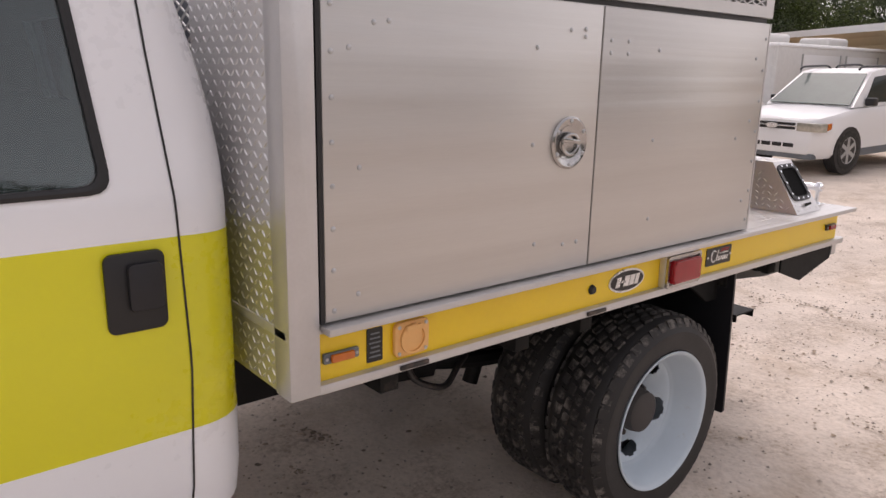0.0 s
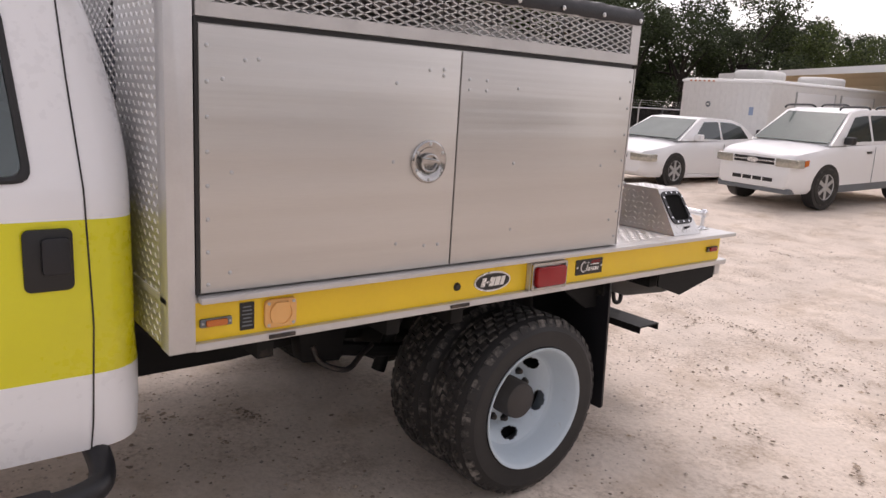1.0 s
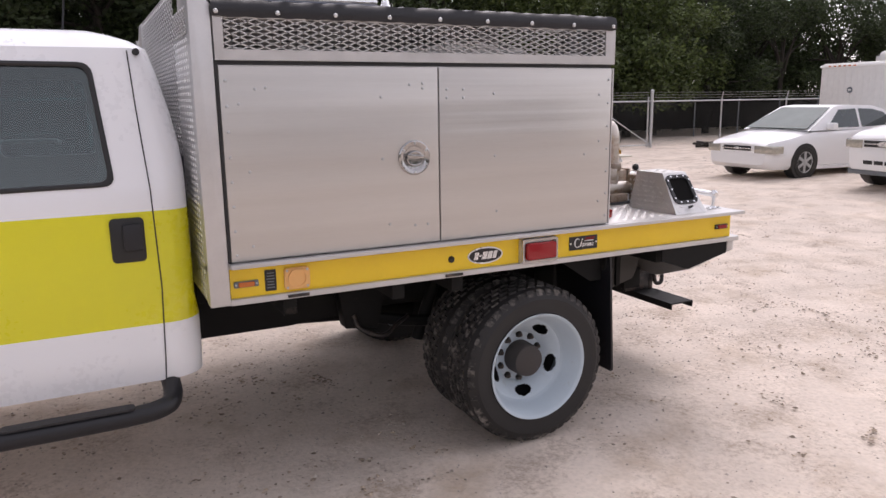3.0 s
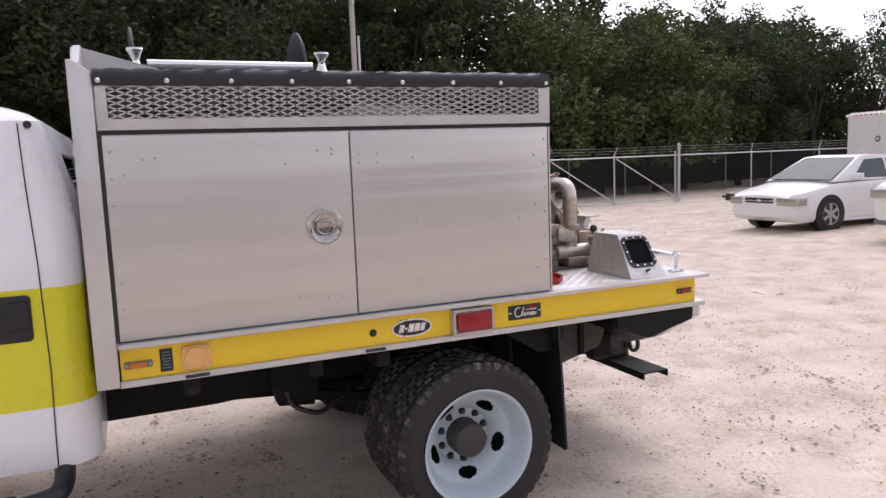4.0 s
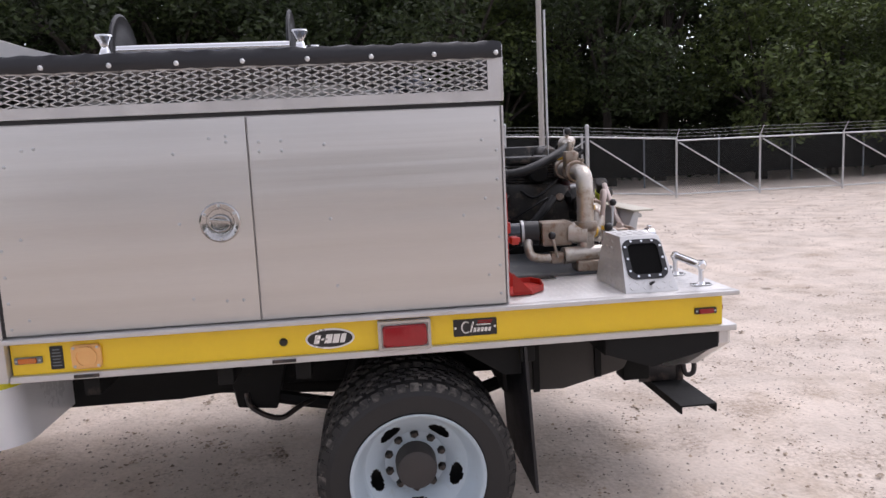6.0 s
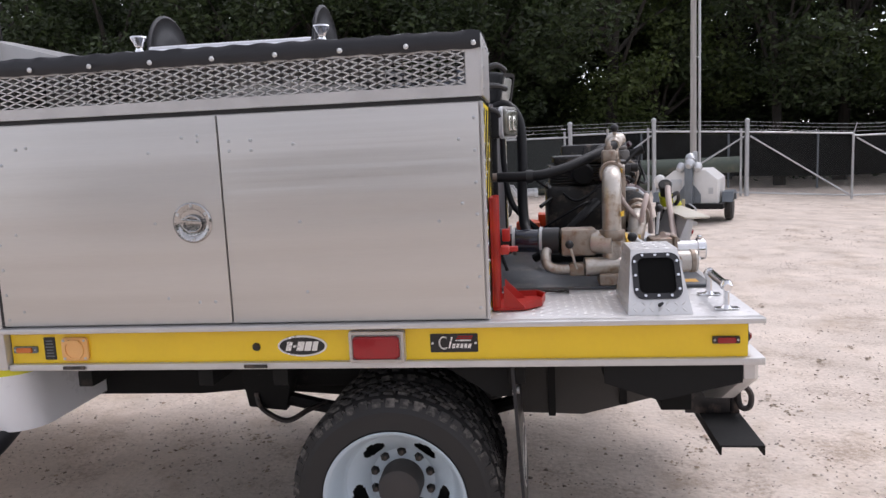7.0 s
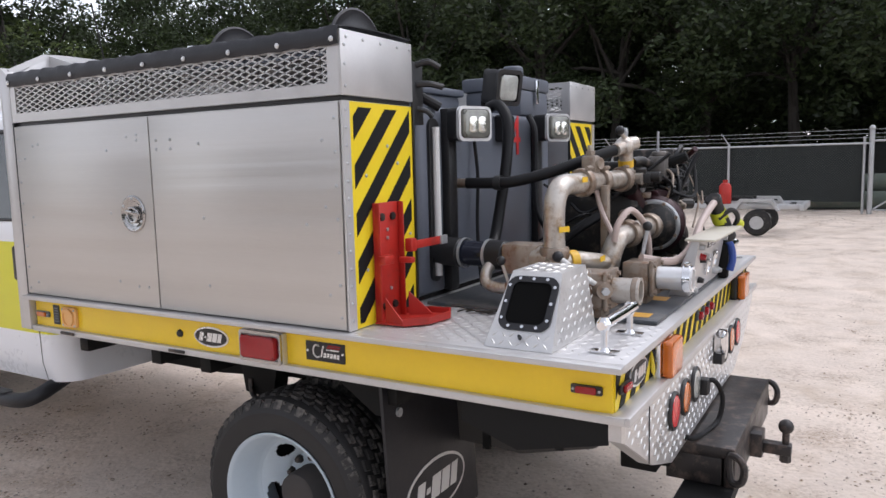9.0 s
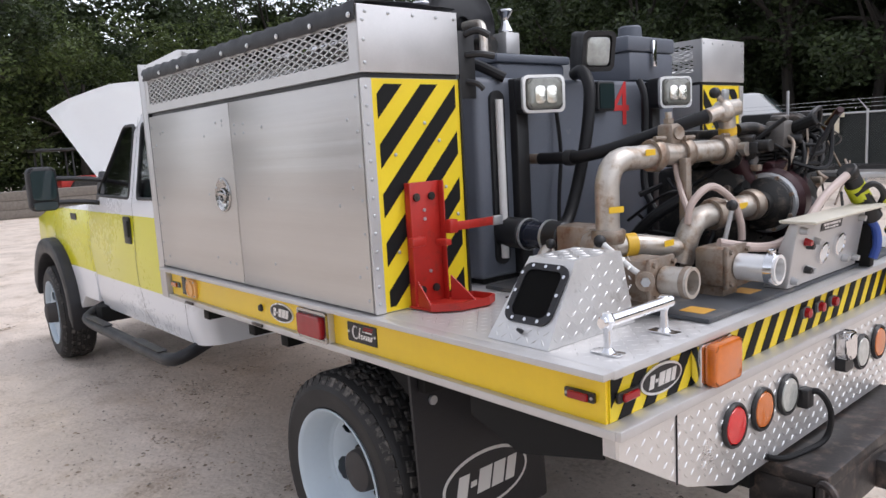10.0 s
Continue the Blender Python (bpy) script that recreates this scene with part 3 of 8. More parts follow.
REAR_WIN = rounded([(-0.385, 1.425), (-0.425, 1.875), (-0.93, 1.88), (-0.90, 1.42)], 0.045)
FRONT_WIN = rounded([(-1.05, 1.42), (-1.07, 1.88), (-1.27, 1.88), (-1.72, 1.43)], 0.045)


def tinted():
    """Thin tinted pane: clear through, glossy by its angle."""
    m = bpy.data.materials.new("tinted_cab_glass")
    m.use_nodes = True
    n, l = m.node_tree.nodes, m.node_tree.links
    n.remove(n["Principled BSDF"])
    clear, gloss, fr, mix = n.new("ShaderNodeBsdfTransparent"), n.new("ShaderNodeBsdfGlossy"), n.new("ShaderNodeFresnel"), n.new("ShaderNodeMixShader")
    clear.inputs["Color"].default_value = (0.46, 0.60, 0.61, 1)
    gloss.inputs["Roughness"].default_value = 0.03
    fr.inputs["IOR"].default_value = 1.9
    l.new(fr.outputs[0], mix.inputs[0])
    l.new(clear.outputs[0], mix.inputs[1])
    l.new(gloss.outputs[0], mix.inputs[2])
    l.new(mix.outputs[0], n["Material Output"].inputs["Surface"])
    return m


CABGLASS = tinted()
WINDOWS = (("rear_door_window", REAR_WIN), ("front_door_window", FRONT_WIN))
SCREEN_LOW, SCREEN_HIGH = (-1.80, 1.415, 0.86), (-1.11, 1.89, 0.78)
REAR_PANE = [(TY - 0.6, 1.45), (TY - 0.55, 1.82), (TY + 0.55, 1.82), (TY + 0.6, 1.45)]


def cut(me, cutters):
    """The mesh less the cutters' volumes."""
    ob = new("cut_scratch", me)
    tools = []
    for bm in cutters:
        t = bpy.data.meshes.new("cutter")
        bm.to_mesh(t)
        bm.free()
        tools.append(new("cutter_scratch", t))
        md = ob.modifiers.new("cut", 'BOOLEAN')
        md.operation, md.solver, md.object = 'DIFFERENCE', 'EXACT', tools[-1]
    bpy.context.view_layer.update()
    out = bpy.data.meshes.new_from_object(ob.evaluated_get(bpy.context.evaluated_depsgraph_get()))
    for t in [ob] + tools:
        bpy.data.objects.remove(t)
    return out


openings = [prism(B(), [(x, TY - 1.3, z) for x, z in win], (0, 2.6, 0)) for _, win in WINDOWS]
(xa, za, ha), (xb, zb, hb) = SCREEN_LOW, SCREEN_HIGH
openings.append(prism(B(), [(xa, TY - ha, za), (xb, TY - hb, zb), (xb, TY + hb, zb), (xa, TY + ha, za)], (-0.5, 0, 0.3)))
openings[-1] = merge(openings[-1], prism(B(), [(xa, TY - ha, za), (xb, TY - hb, zb), (xb, TY + hb, zb), (xa, TY + ha, za)], (0.09, 0, -0.09)))
openings.append(prism(B(), [(-0.45, y, z) for y, z in REAR_PANE], (0.6, 0, 0)))
shell = cut(shell_mesh, openings)
shell.name = "cab_shell"
shade(shell)
part("cab_shell", shell, LIME, truck, "white cab paint with a broad lime band")


def mirrored(bm):
    """The same on the cab's other side."""
    bmesh.ops.transform(bm, matrix=Matrix.Translation((0, 2 * TY, 0)) @ Matrix.Diagonal((1, -1, 1, 1)), verts=bm.verts)
    bmesh.ops.reverse_faces(bm, faces=bm.faces)
    return bm


def seal(win, far):
    c = Vector((sum(p[0] for p in win) / len(win), sum(p[1] for p in win) / len(win)))
    bm = B()
    rings = []
    for f, out in ((1.045, -0.004), (1.04, 0.005), (1.0, 0.008), (0.965, 0.004), (0.965, -0.03)):
        rings.append([on_cab(*(c + (Vector(p) - c) * f), out) for p in win])
    loft(bm, rings, False)
    return mirrored(bm) if far else bm


for nm, win in WINDOWS:
    for far in (False, True):
        fr = part("window_seal", seal(win, far), BLACK, truck, "black rubber window seal")
        pane = skin(B(), win, -0.006, 0.004)
        pn = part("pane", mirrored(pane) if far else pane, CABGLASS, fr, nm.replace("_", " ") + " of tinted glass")
        pn.visible_shadow = False
ws = part("windscreen", prism(B(), [(xa, TY - ha, za), (xb, TY - hb, zb), (xb, TY + hb, zb), (xa, TY + ha, za)], (-0.006, 0, 0.006)), CABGLASS, truck)
ws.visible_shadow = False
rw = part("rear_window", prism(B(), [(-0.125 - 0.17 * (z - 1.45), y, z) for y, z in REAR_PANE], (0.005, 0, 0)), CABGLASS, truck)
rw.visible_shadow = False

# seats, dash and wheel inside the cab
SEAT = mat("grey_cloth_seat", (0.30, 0.29, 0.27), 0.9, 0.0, 0.15, 8, 120, 0.3)
for x, y, w in ((-1.30, TY - 0.45, 0.54), (-1.30, TY + 0.45, 0.54), (-0.62, TY, 1.55)):
    st = part("cab_seat", box(B(), x - 0.28, x + 0.22, y - w / 2, y + w / 2, 0.90, 1.06, 0.05, 3), SEAT, truck, "grey cloth seat")
    bk = B()
    rbox(bk, pose(x + 0.27, y, 1.27, 0, 12, 0), 0.14, w, 0.62, 0.05)
    part("seat_back", bk, SEAT, st)
    for dy in ((0.0,) if w < 1 else (-0.5, 0.5)):
        part("headrest", rbox(B(), pose(x + 0.35, y + dy, 1.655, 0, 10, 0), 0.09, 0.26, 0.17, 0.04), SEAT, st)
part("dashboard", box(B(), -1.93, -1.66, TY - 0.86, TY + 0.86, 1.02, 1.40, 0.06, 3), TRIM_GREY, truck)
sw = part("steering_wheel", tube(B(), [Vector((-1.54, TY - 0.45, 1.36)) + Vector((0.075 * math.sin(radians(a)), 0.19 * math.cos(radians(a)), 0.175 * math.sin(radians(a)))) for a in range(0, 360, 24)], 0.015, 8, 3, True), TRIM_GREY, truck)
part("steering_column", cyl(B(), (-1.75, TY - 0.45, 1.24), (-1.54, TY - 0.45, 1.36), 0.045, seg=12), TRIM_GREY, sw)
for a in (90, 210, 330):
    part("spoke", cyl(B(), (-1.545, TY - 0.45, 1.36), (-1.54 + 0.075 * math.sin(radians(a)), TY - 0.45 + 0.19 * math.cos(radians(a)), 1.36 + 0.175 * math.sin(radians(a))), 0.018, seg=8), TRIM_GREY, sw)
part("grab_handle", tube(B(), [(-0.95, 2 * TY - 0.33, 1.50), (-0.93, 2 * TY - 0.28, 1.52), (-0.62, 2 * TY - 0.28, 1.52), (-0.60, 2 * TY - 0.33, 1.50)], 0.012, 8), WHITE_PLASTIC, truck)

for x, z in ((-0.350, 1.205), (-1.085, 1.215)):
    bm = B()
    plate(bm, side_m(x, TY - cab_half(z) - 0.0, z), 0.125, 0.175, 0.010, 0.018, 0.003)
    h = part("door_handle", bm, BLACK, truck, "black recessed door handle")
    part("paddle", plate(B(), side_m(x + 0.018, TY - cab_half(z) - 0.010, z + 0.012), 0.072, 0.105, 0.014, 0.012, 0.004), VINYL, h)
part("roof_vent_plug", cyl(B(), on_cab(-0.25, 1.925, -0.02), on_cab(-0.25, 1.925, 0.006), 0.014, seg=10), BLACK, truck)

# front fender, wheel arch, hood and nose
bm = B()
arch = [(-2.02, 0.62), (-2.02, 1.36), (-2.55, 1.33), (-3.30, 1.27), (-3.62, 1.20), (-3.66, 0.80), (-3.52, 0.80)]
arch += [(-3.12 + 0.53 * math.cos(radians(a)), 0.45 + 0.50 * math.sin(radians(a))) for a in range(140, -1, -14)] + [(-2.40, 0.62)]
prism(bm, [(x, TY - 1.02, z) for x, z in arch], (0, 0.16, 0), 0.012)
part("front_fender", bm, LIME, truck)
bm = B()
prism(bm, [(x, TY + 0.86, z) for x, z in arch], (0, 0.16, 0), 0.012)
part("front_fender", bm, LIME, truck)
bm = B()
flare = [(-3.12 + 0.60 * math.cos(radians(a)), 0.45 + 0.60 * math.sin(radians(a))) for a in range(-12, 175, 11)]
inner = [(-3.12 + 0.49 * math.cos(radians(a)), 0.45 + 0.47 * math.sin(radians(a))) for a in range(174, -13, -11)]
prism(bm, [(x, TY - 1.105, z) for x, z in flare + inner], (0, 0.22, 0), 0.018)
part("wheel_arch_flare", bm, VINYL, truck, "dark grey plastic wheel arch flare")
part("engine_bay", box(B(), -3.55, -2.03, TY - 0.84, TY + 0.84, 0.75, 1.22), CHASSIS, truck)
part("front_bumper", box(B(), -3.95, -3.70, TY - 1.0, TY + 1.0, 0.55, 0.82, 0.03), CHROME, truck)
part("grille", box(B(), -3.72, -3.60, TY - 0.9, TY + 0.9, 0.82, 1.20, 0.03), BLACK, truck)
part("fender_badge", plate(B(), side_m(-2.42, TY - 1.022, 1.255), 0.14, 0.05, 0.006, 0.008), BLACK, truck)
bm = B()
g = []
for i in range(9):
    row = []
    for j in range(13):
        u, v = i / 8, j / 12 * 2 - 1
        half = 0.82 + 0.18 * u
        crown = 0.05 * (1 - abs(v) ** 2.5) + (0.03 if abs(v) < 0.55 else 0.0)
        x = -2.10 - 0.80 * u + crown * 0.8 - 0.10 * max(0, u - 0.85) * 6 * 0.3
        z = 1.40 + 0.90 * u + crown * 0.6 - 0.20 * abs(v) ** 3 * u
        row.append(bm.verts.new((x, TY + half * v, z)))
    g.append(row)
fs = [bm.faces.new((g[i][j], g[i][j + 1], g[i + 1][j + 1], g[i + 1][j])) for i in range(8) for j in range(12)]
bmesh.ops.solidify(bm, geom=fs, thickness=0.035)
bmesh.ops.recalc_face_normals(bm, faces=bm.faces)
part("raised_hood", bm, WHITE, truck, "raised white hood", angle=50)

# towing mirror on two arms
mirror = part("mirror", plate(B(), pose(-1.745, -0.185, 1.50, 90, 0, 97), 0.185, 0.295, 0.075, 0.045, 0.018), VINYL, truck, "black towing mirror on two arms")
for z in (1.555, 1.395):
    part("mirror_arm", tube(B(), [(-1.70, -0.10, z + 0.01), (-1.68, 0.05, z), (-1.66, 0.19, z - 0.02)], 0.017, 8), VINYL, mirror)
# dark tinted glass paints the dark reflection in place of real mirrors
part("mirror_glass", plate(B(), pose(-1.661, -0.180, 1.525, 90, 0, 97), 0.15, 0.195, 0.005, 0.03), GLASS, mirror)
part("mirror_glass", plate(B(), pose(-1.661, -0.180, 1.388, 90, 0, 97), 0.15, 0.05, 0.005, 0.02), GLASS, mirror)
part("mirror_bracket", prism(B(), [(-1.80, 0.165, 1.36), (-1.56, 0.165, 1.36), (-1.58, 0.175, 1.48), (-1.72, 0.19, 1.60)], (0, 0.05, 0), 0.01), VINYL, mirror)

part("radio_antenna", tube(B(), [(-0.505, 0.86, 2.005), (-0.47, 0.79, 2.25), (-0.415, 0.69, 2.58)], 0.0045, 6), BLACK, truck, "thin black whip antenna")
part("antenna_base", cyl(B(), (-0.505, 0.86, 2.000), (-0.505, 0.86, 2.035), 0.022, 0.012, 12), BLACK, truck)

# step tube below the doors
part("step_tube", tube(B(), [(-2.05, 0.30, 0.62), (-2.00, 0.10, 0.545), (-1.85, 0.05, 0.518), (-1.2, 0.045, 0.518), (-0.52, 0.045, 0.518), (-0.30, 0.055, 0.527), (-0.24, 0.12, 0.55), (-0.24, 0.26, 0.60)], 0.038, 14), VINYL, truck, "black tubular side step")
for x in (-1.62, -0.62):
    part("step_pad", plate(B(), pose(x, 0.045, 0.554), 0.46, 0.058, 0.008, 0.02), VINYL, truck)
part("step_bracket", box(B(), -1.95, -1.80, 0.12, 0.40, 0.50, 0.62, 0.01), CHASSIS, truck)

# ---- wheels ----
def lugs(bm, r, half, n, rows):
    """Chunky tread blocks round a tyre whose axle lies along y."""
    for k in range(rows):
        yc = -half + (k + 0.5) * 2 * half / rows
        for i in range(n):
            a = 2 * math.pi * (i + 0.5 * (k % 2)) / n
            m = pose(0, 0, 0) @ Matrix.Rotation(-a, 4, 'Y') @ pose(0, yc, 0)
            drop = 0.016 if k in (0, rows - 1) else 0.0
            l, w, h = 2 * math.pi * r / n * 0.43, half / rows * 0.86, 0.009
            t = [m @ Vector(p) for p in ((-l, -w * 0.6, r - drop - 0.004), (l * 0.7, -w, r - drop - 0.004), (l, w * 0.6, r - drop - 0.004), (-l * 0.7, w, r - drop - 0.004),
                                         (-l * 0.85, -w * 0.5, r - drop + h), (l * 0.6, -w * 0.85, r - drop + h), (l * 0.85, w * 0.5, r - drop + h), (-l * 0.6, w * 0.85, r - drop + h))]
            v = [bm.verts.new(p) for p in t]
            for q in ((4, 5, 6, 7), (0, 1, 5, 4), (1, 2, 6, 5), (2, 3, 7, 6), (3, 0, 4, 7)):
                bm.faces.new([v[j] for j in q])
    return bm


def tyre_mesh():
    bm = B()
    R, h = 0.400, 0.118
    lathe(bm, [(0.262, -0.112), (0.272, -0.124), (0.282, -0.129), (0.288, -0.128), (0.33, -0.136), (0.352, -0.135), (0.356, -0.132), (0.376, -0.124), (0.391, -0.108), (R, -0.085), (R, 0.085), (0.391, 0.108), (0.376, 0.124), (0.33, 0.136), (0.282, 0.128), (0.262, 0.112)], (0, 0, 0), (0, 1, 0), 64)
    tread = B()
    lugs(tread, R, h, 46, 6)
    for s in (-1, 1):
        for i in range(46):
            a = 2 * math.pi * (i + 0.25) / 46
            m = Matrix.Rotation(-a, 4, 'Y') @ pose(0, s * 0.114, 0.381, s * 32, 0, 0)
            rbox(tread, m, 0.034, 0.012, 0.034)
    bmesh.ops.recalc_face_normals(tread, faces=tread.faces)
    return mesh_of("tyre", bm, SIDEWALL, 30), mesh_of("tread", tread, LUG, 30)


TYRE, LUGS = tyre_mesh()


def dish_mesh(deep):
    """Painted steel wheel with five oval hand holes; the dish faces -y."""
    bm = B()
    d = 0.0 if deep else -0.092
    fall = 0.072 if deep else 0.035
    seg, rings = 160, []
    prof = [(0.270, -0.126), (0.276, -0.132), (0.274, -0.136), (0.266, -0.134), (0.257, -0.122), (0.252, -0.098)]
    prof += [(0.244, -0.088), (0.241, -0.058), (0.231, -0.046), (0.228, -0.024), (0.220, -0.016), (0.214, d - 0.008)] if deep else [(0.240, -0.096), (0.226, -0.098), (0.214, d - 0.008)]
    lathe(bm, prof + [], (0, 0, 0), (0, 1, 0), seg)
    lathe(bm, [(0.272, -0.126), (0.262, -0.110), (0.262, 0.10), (0.272, 0.112)], (0, 0, 0), (0, 1, 0), seg)
    # disc with holes
    rs = [0.214 - 0.006 * k for k in range(15)] + [0.0]
    hs = [d - 0.008 + fall * min(1.0, (0.214 - r) / 0.084) ** 1.25 for r in rs]
    q = frame_of((0, 1, 0))
    vr = []
    for r, h in zip(rs[:-1], hs[:-1]):
        vr.append([bm.verts.new(q @ Vector((r * math.cos(2 * math.pi * i / seg), r * math.sin(2 * math.pi * i / seg), h))) for i in range(seg)])
    c = bm.verts.new(q @ Vector((0, 0, hs[-1])))
    for a in range(len(vr) - 1):
        for i in range(seg):
            ph = (i % 32) - 15.5
            k = (rs[a] + rs[a + 1]) / 2
            if (ph / 7.0) ** 2 + ((k - 0.176) / 0.024) ** 2 < 1:
                continue
            bm.faces.new((vr[a][i], vr[a][(i + 1) % seg], vr[a + 1][(i + 1) % seg], vr[a + 1][i]))
    for i in range(seg):
        bm.faces.new((vr[-1][i], vr[-1][(i + 1) % seg], c))
    bmesh.ops.recalc_face_normals(bm, faces=bm.faces)
    return mesh_of("rim", bm, RIM, 40)


RIM_DEEP, RIM_OUT = dish_mesh(True), dish_mesh(False)
# added black disc: paints the dark seen through the rim's hand holes
HOLE_SHADE = mesh_of("hole_shade_disc", cyl(B(), (0, 0.118, 0), (0, 0.135, 0), 0.255, seg=32), BLACK)
HUB = mesh_of("hub", lathe(B(), [(0, -0.03), (0.066, -0.03), (0.080, -0.022), (0.085, 0.0), (0.087, 0.08), (0.092, 0.085), (0.094, 0.118)], (0, 0, 0), (0, 1, 0), 28), HUBGREY)
NUT = mesh_of("lug_nut", lathe(B(), [(0, -0.022), (0.012, -0.020), (0.016, -0.004), (0.020, 0.0), (0.020, 0.006)], (0, 0, 0), (0, 1, 0), 6), ENGINE)


def wheel(x, y, z, rim, hub_y, nuts=10, turn=0.0, steer=0.0):
    at = pose(x, y, z, 0, turn, steer)
    ob = new("wheel")
    ob.empty_display_size = 0.1
    ob.parent = truck
    ob.matrix_parent_inverse = truck.matrix_basis.inverted()
    ob.matrix_basis = at
    part("tyre", TYRE, RUBBER, ob, "black off-road tyre with worn chalky shoulder")
    tagged(part("tread", LUGS, RUBBER, ob), kind="stuff")
    part("rim", rim, RIM, ob, "pale blue-grey steel rim")
    if hub_y is not None:
        part("hub", HUB, CHASSIS, ob, at=pose(0, hub_y, 0))
        # black disc behind the holes stands for shade, not a wheel part
        part("hole_shade_disc", HOLE_SHADE, BLACK, ob, at=pose(0, -0.01 if hub_y > -0.1 else -0.1, 0))
        for i in range(nuts):
            a = 2 * math.pi * i / nuts
            part("lug_nut", NUT, ENGINE, ob, at=pose(0.118 * math.cos(a), hub_y + (0.078 if hub_y > -0.1 else 0.094), 0.118 * math.sin(a)))
    return ob


WX, WZ = 1.478, 0.403
wheel(WX, 0.132, WZ, RIM_DEEP, -0.016, turn=18)
wheel(WX, 0.425, WZ, RIM_OUT, None, turn=7)
wheel(WX, 2 * TY - 0.185, WZ, RIM_OUT, None, turn=40)
wheel(WX, 2 * TY - 0.445, WZ, RIM_OUT, None, turn=22)
wheel(-3.12, 0.215, WZ, RIM_OUT, -0.155, turn=9, steer=-3)
wheel(-3.12, 2 * TY - 0.235, WZ, RIM_OUT, None, turn=31)

# ---- chassis ----
for y in (TY - 0.43, TY + 0.43):
    bm = B()
    prism(bm, [(-3.5, y - 0.035, 0.62), (-3.5, y - 0.035, 0.80), (2.62, y - 0.035, 0.80), (2.62, y - 0.035, 0.66), (2.0, y - 0.035, 0.60), (0.9, y - 0.035, 0.62), (0.4, y - 0.035, 0.58), (-0.4, y - 0.035, 0.58)], (0, 0.07, 0), 0.006)
    part("frame_rail", bm, CHASSIS, truck)
part("axle", cyl(B(), (WX, 0.45, WZ), (WX, 2 * TY - 0.45, WZ), 0.062, seg=18), CHASSIS, truck)
part("differential", ball(B(), (WX, TY, WZ), 0.19, 18, 0.9), CHASSIS, truck)
part("driveshaft", cyl(B(), (-1.2, TY + 0.05, 0.60), (WX - 0.15, TY, WZ + 0.03), 0.045, seg=14), CHASSIS, truck)
for y in (TY - 0.52, TY + 0.52):
    bm = B()
    tube(bm, [(WX - 0.72, y, 0.60), (WX - 0.35, y, 0.52), (WX, y, 0.50), (WX + 0.35, y, 0.53), (WX + 0.66, y, 0.64)], 0.034, 8)
    part("leaf_spring", bm, CHASSIS, truck)
    part("shock_absorber", cyl(B(), (WX - 0.35, y + 0.05, 0.40), (WX - 0.20, y + 0.05, 0.82), 0.034, seg=12), CHASSIS, truck)
part("spring_hanger", prism(B(), [(WX - 0.84, TY - 0.57, 0.78), (WX - 0.80, TY - 0.57, 0.55), (WX - 0.62, TY - 0.57, 0.53), (WX - 0.56, TY - 0.57, 0.78)], (0, 0.10, 0), 0.008), CHASSIS, truck)
part("brake_line", tube(B(), [(0.72, 0.62, 0.62), (0.75, 0.60, 0.55), (0.87, 0.58, 0.50), (0.97, 0.62, 0.54), (1.05, 0.66, 0.56)], 0.013, 7), RUSTY, truck)
part("exhaust_pipe", tube(B(), [(-1.8, TY + 0.3, 0.52), (-0.3, TY + 0.3, 0.50), (0.6, TY + 0.25, 0.52)], 0.045, 12), RUSTY, truck)
part("fuel_tank", prism(B(), [(1.92, 0.52, 0.84), (1.92, 0.52, 0.555), (2.22, 0.52, 0.545), (2.52, 0.52, 0.62), (2.56, 0.52, 0.70), (2.56, 0.52, 0.84)], (0, 1.2, 0), 0.02), mat("dusty_black_tank", (0.05, 0.047, 0.044), 0.7, 0.0, 0.25, 5, 60, 0.2), truck)
part("tank_strap", box(B(), 2.07, 2.10, 0.505, 0.52, 0.55, 0.84), CHASSIS, truck)
part("tank_strap", box(B(), 2.37, 2.40, 0.505, 0.52, 0.60, 0.84), CHASSIS, truck)
for x in (0.25, 0.75, 1.05, 1.95, 2.3, 2.68):
    part("cross_member", box(B(), x - 0.03, x + 0.03, 0.06, 2 * TY - 0.06, 0.84, 0.955, 0.004), CHASSIS, truck)
part("underfloor", box(B(), -0.07, 2.74, 0.012, 2 * TY - 0.012, 0.957, 0.975), CHASSIS, truck)
for y in (0.60, 2 * TY - 0.60):
    part("sub_rail", box(B(), -0.06, 2.70, y - 0.03, y + 0.03, 0.80, 0.95, 0.004), CHASSIS, truck)

# slanted plain bars standing for a badge's lettering
def GLYPHS(w):
    """Slanting blocks, one short dash among them, across a width."""
    out = []
    for x, wide, tall in ((-0.295, 0.125, 0.21), (-0.165, 0.07, 0.05), (-0.03, 0.155, 0.21), (0.145, 0.145, 0.21), (0.305, 0.115, 0.21)):
        a, h = wide / 2, tall / 2
        out.append([((x + q + p * 0.28) * w, p * w) for q, p in ((-a, -h), (a, -h), (a, h), (-a, h))])
    return out


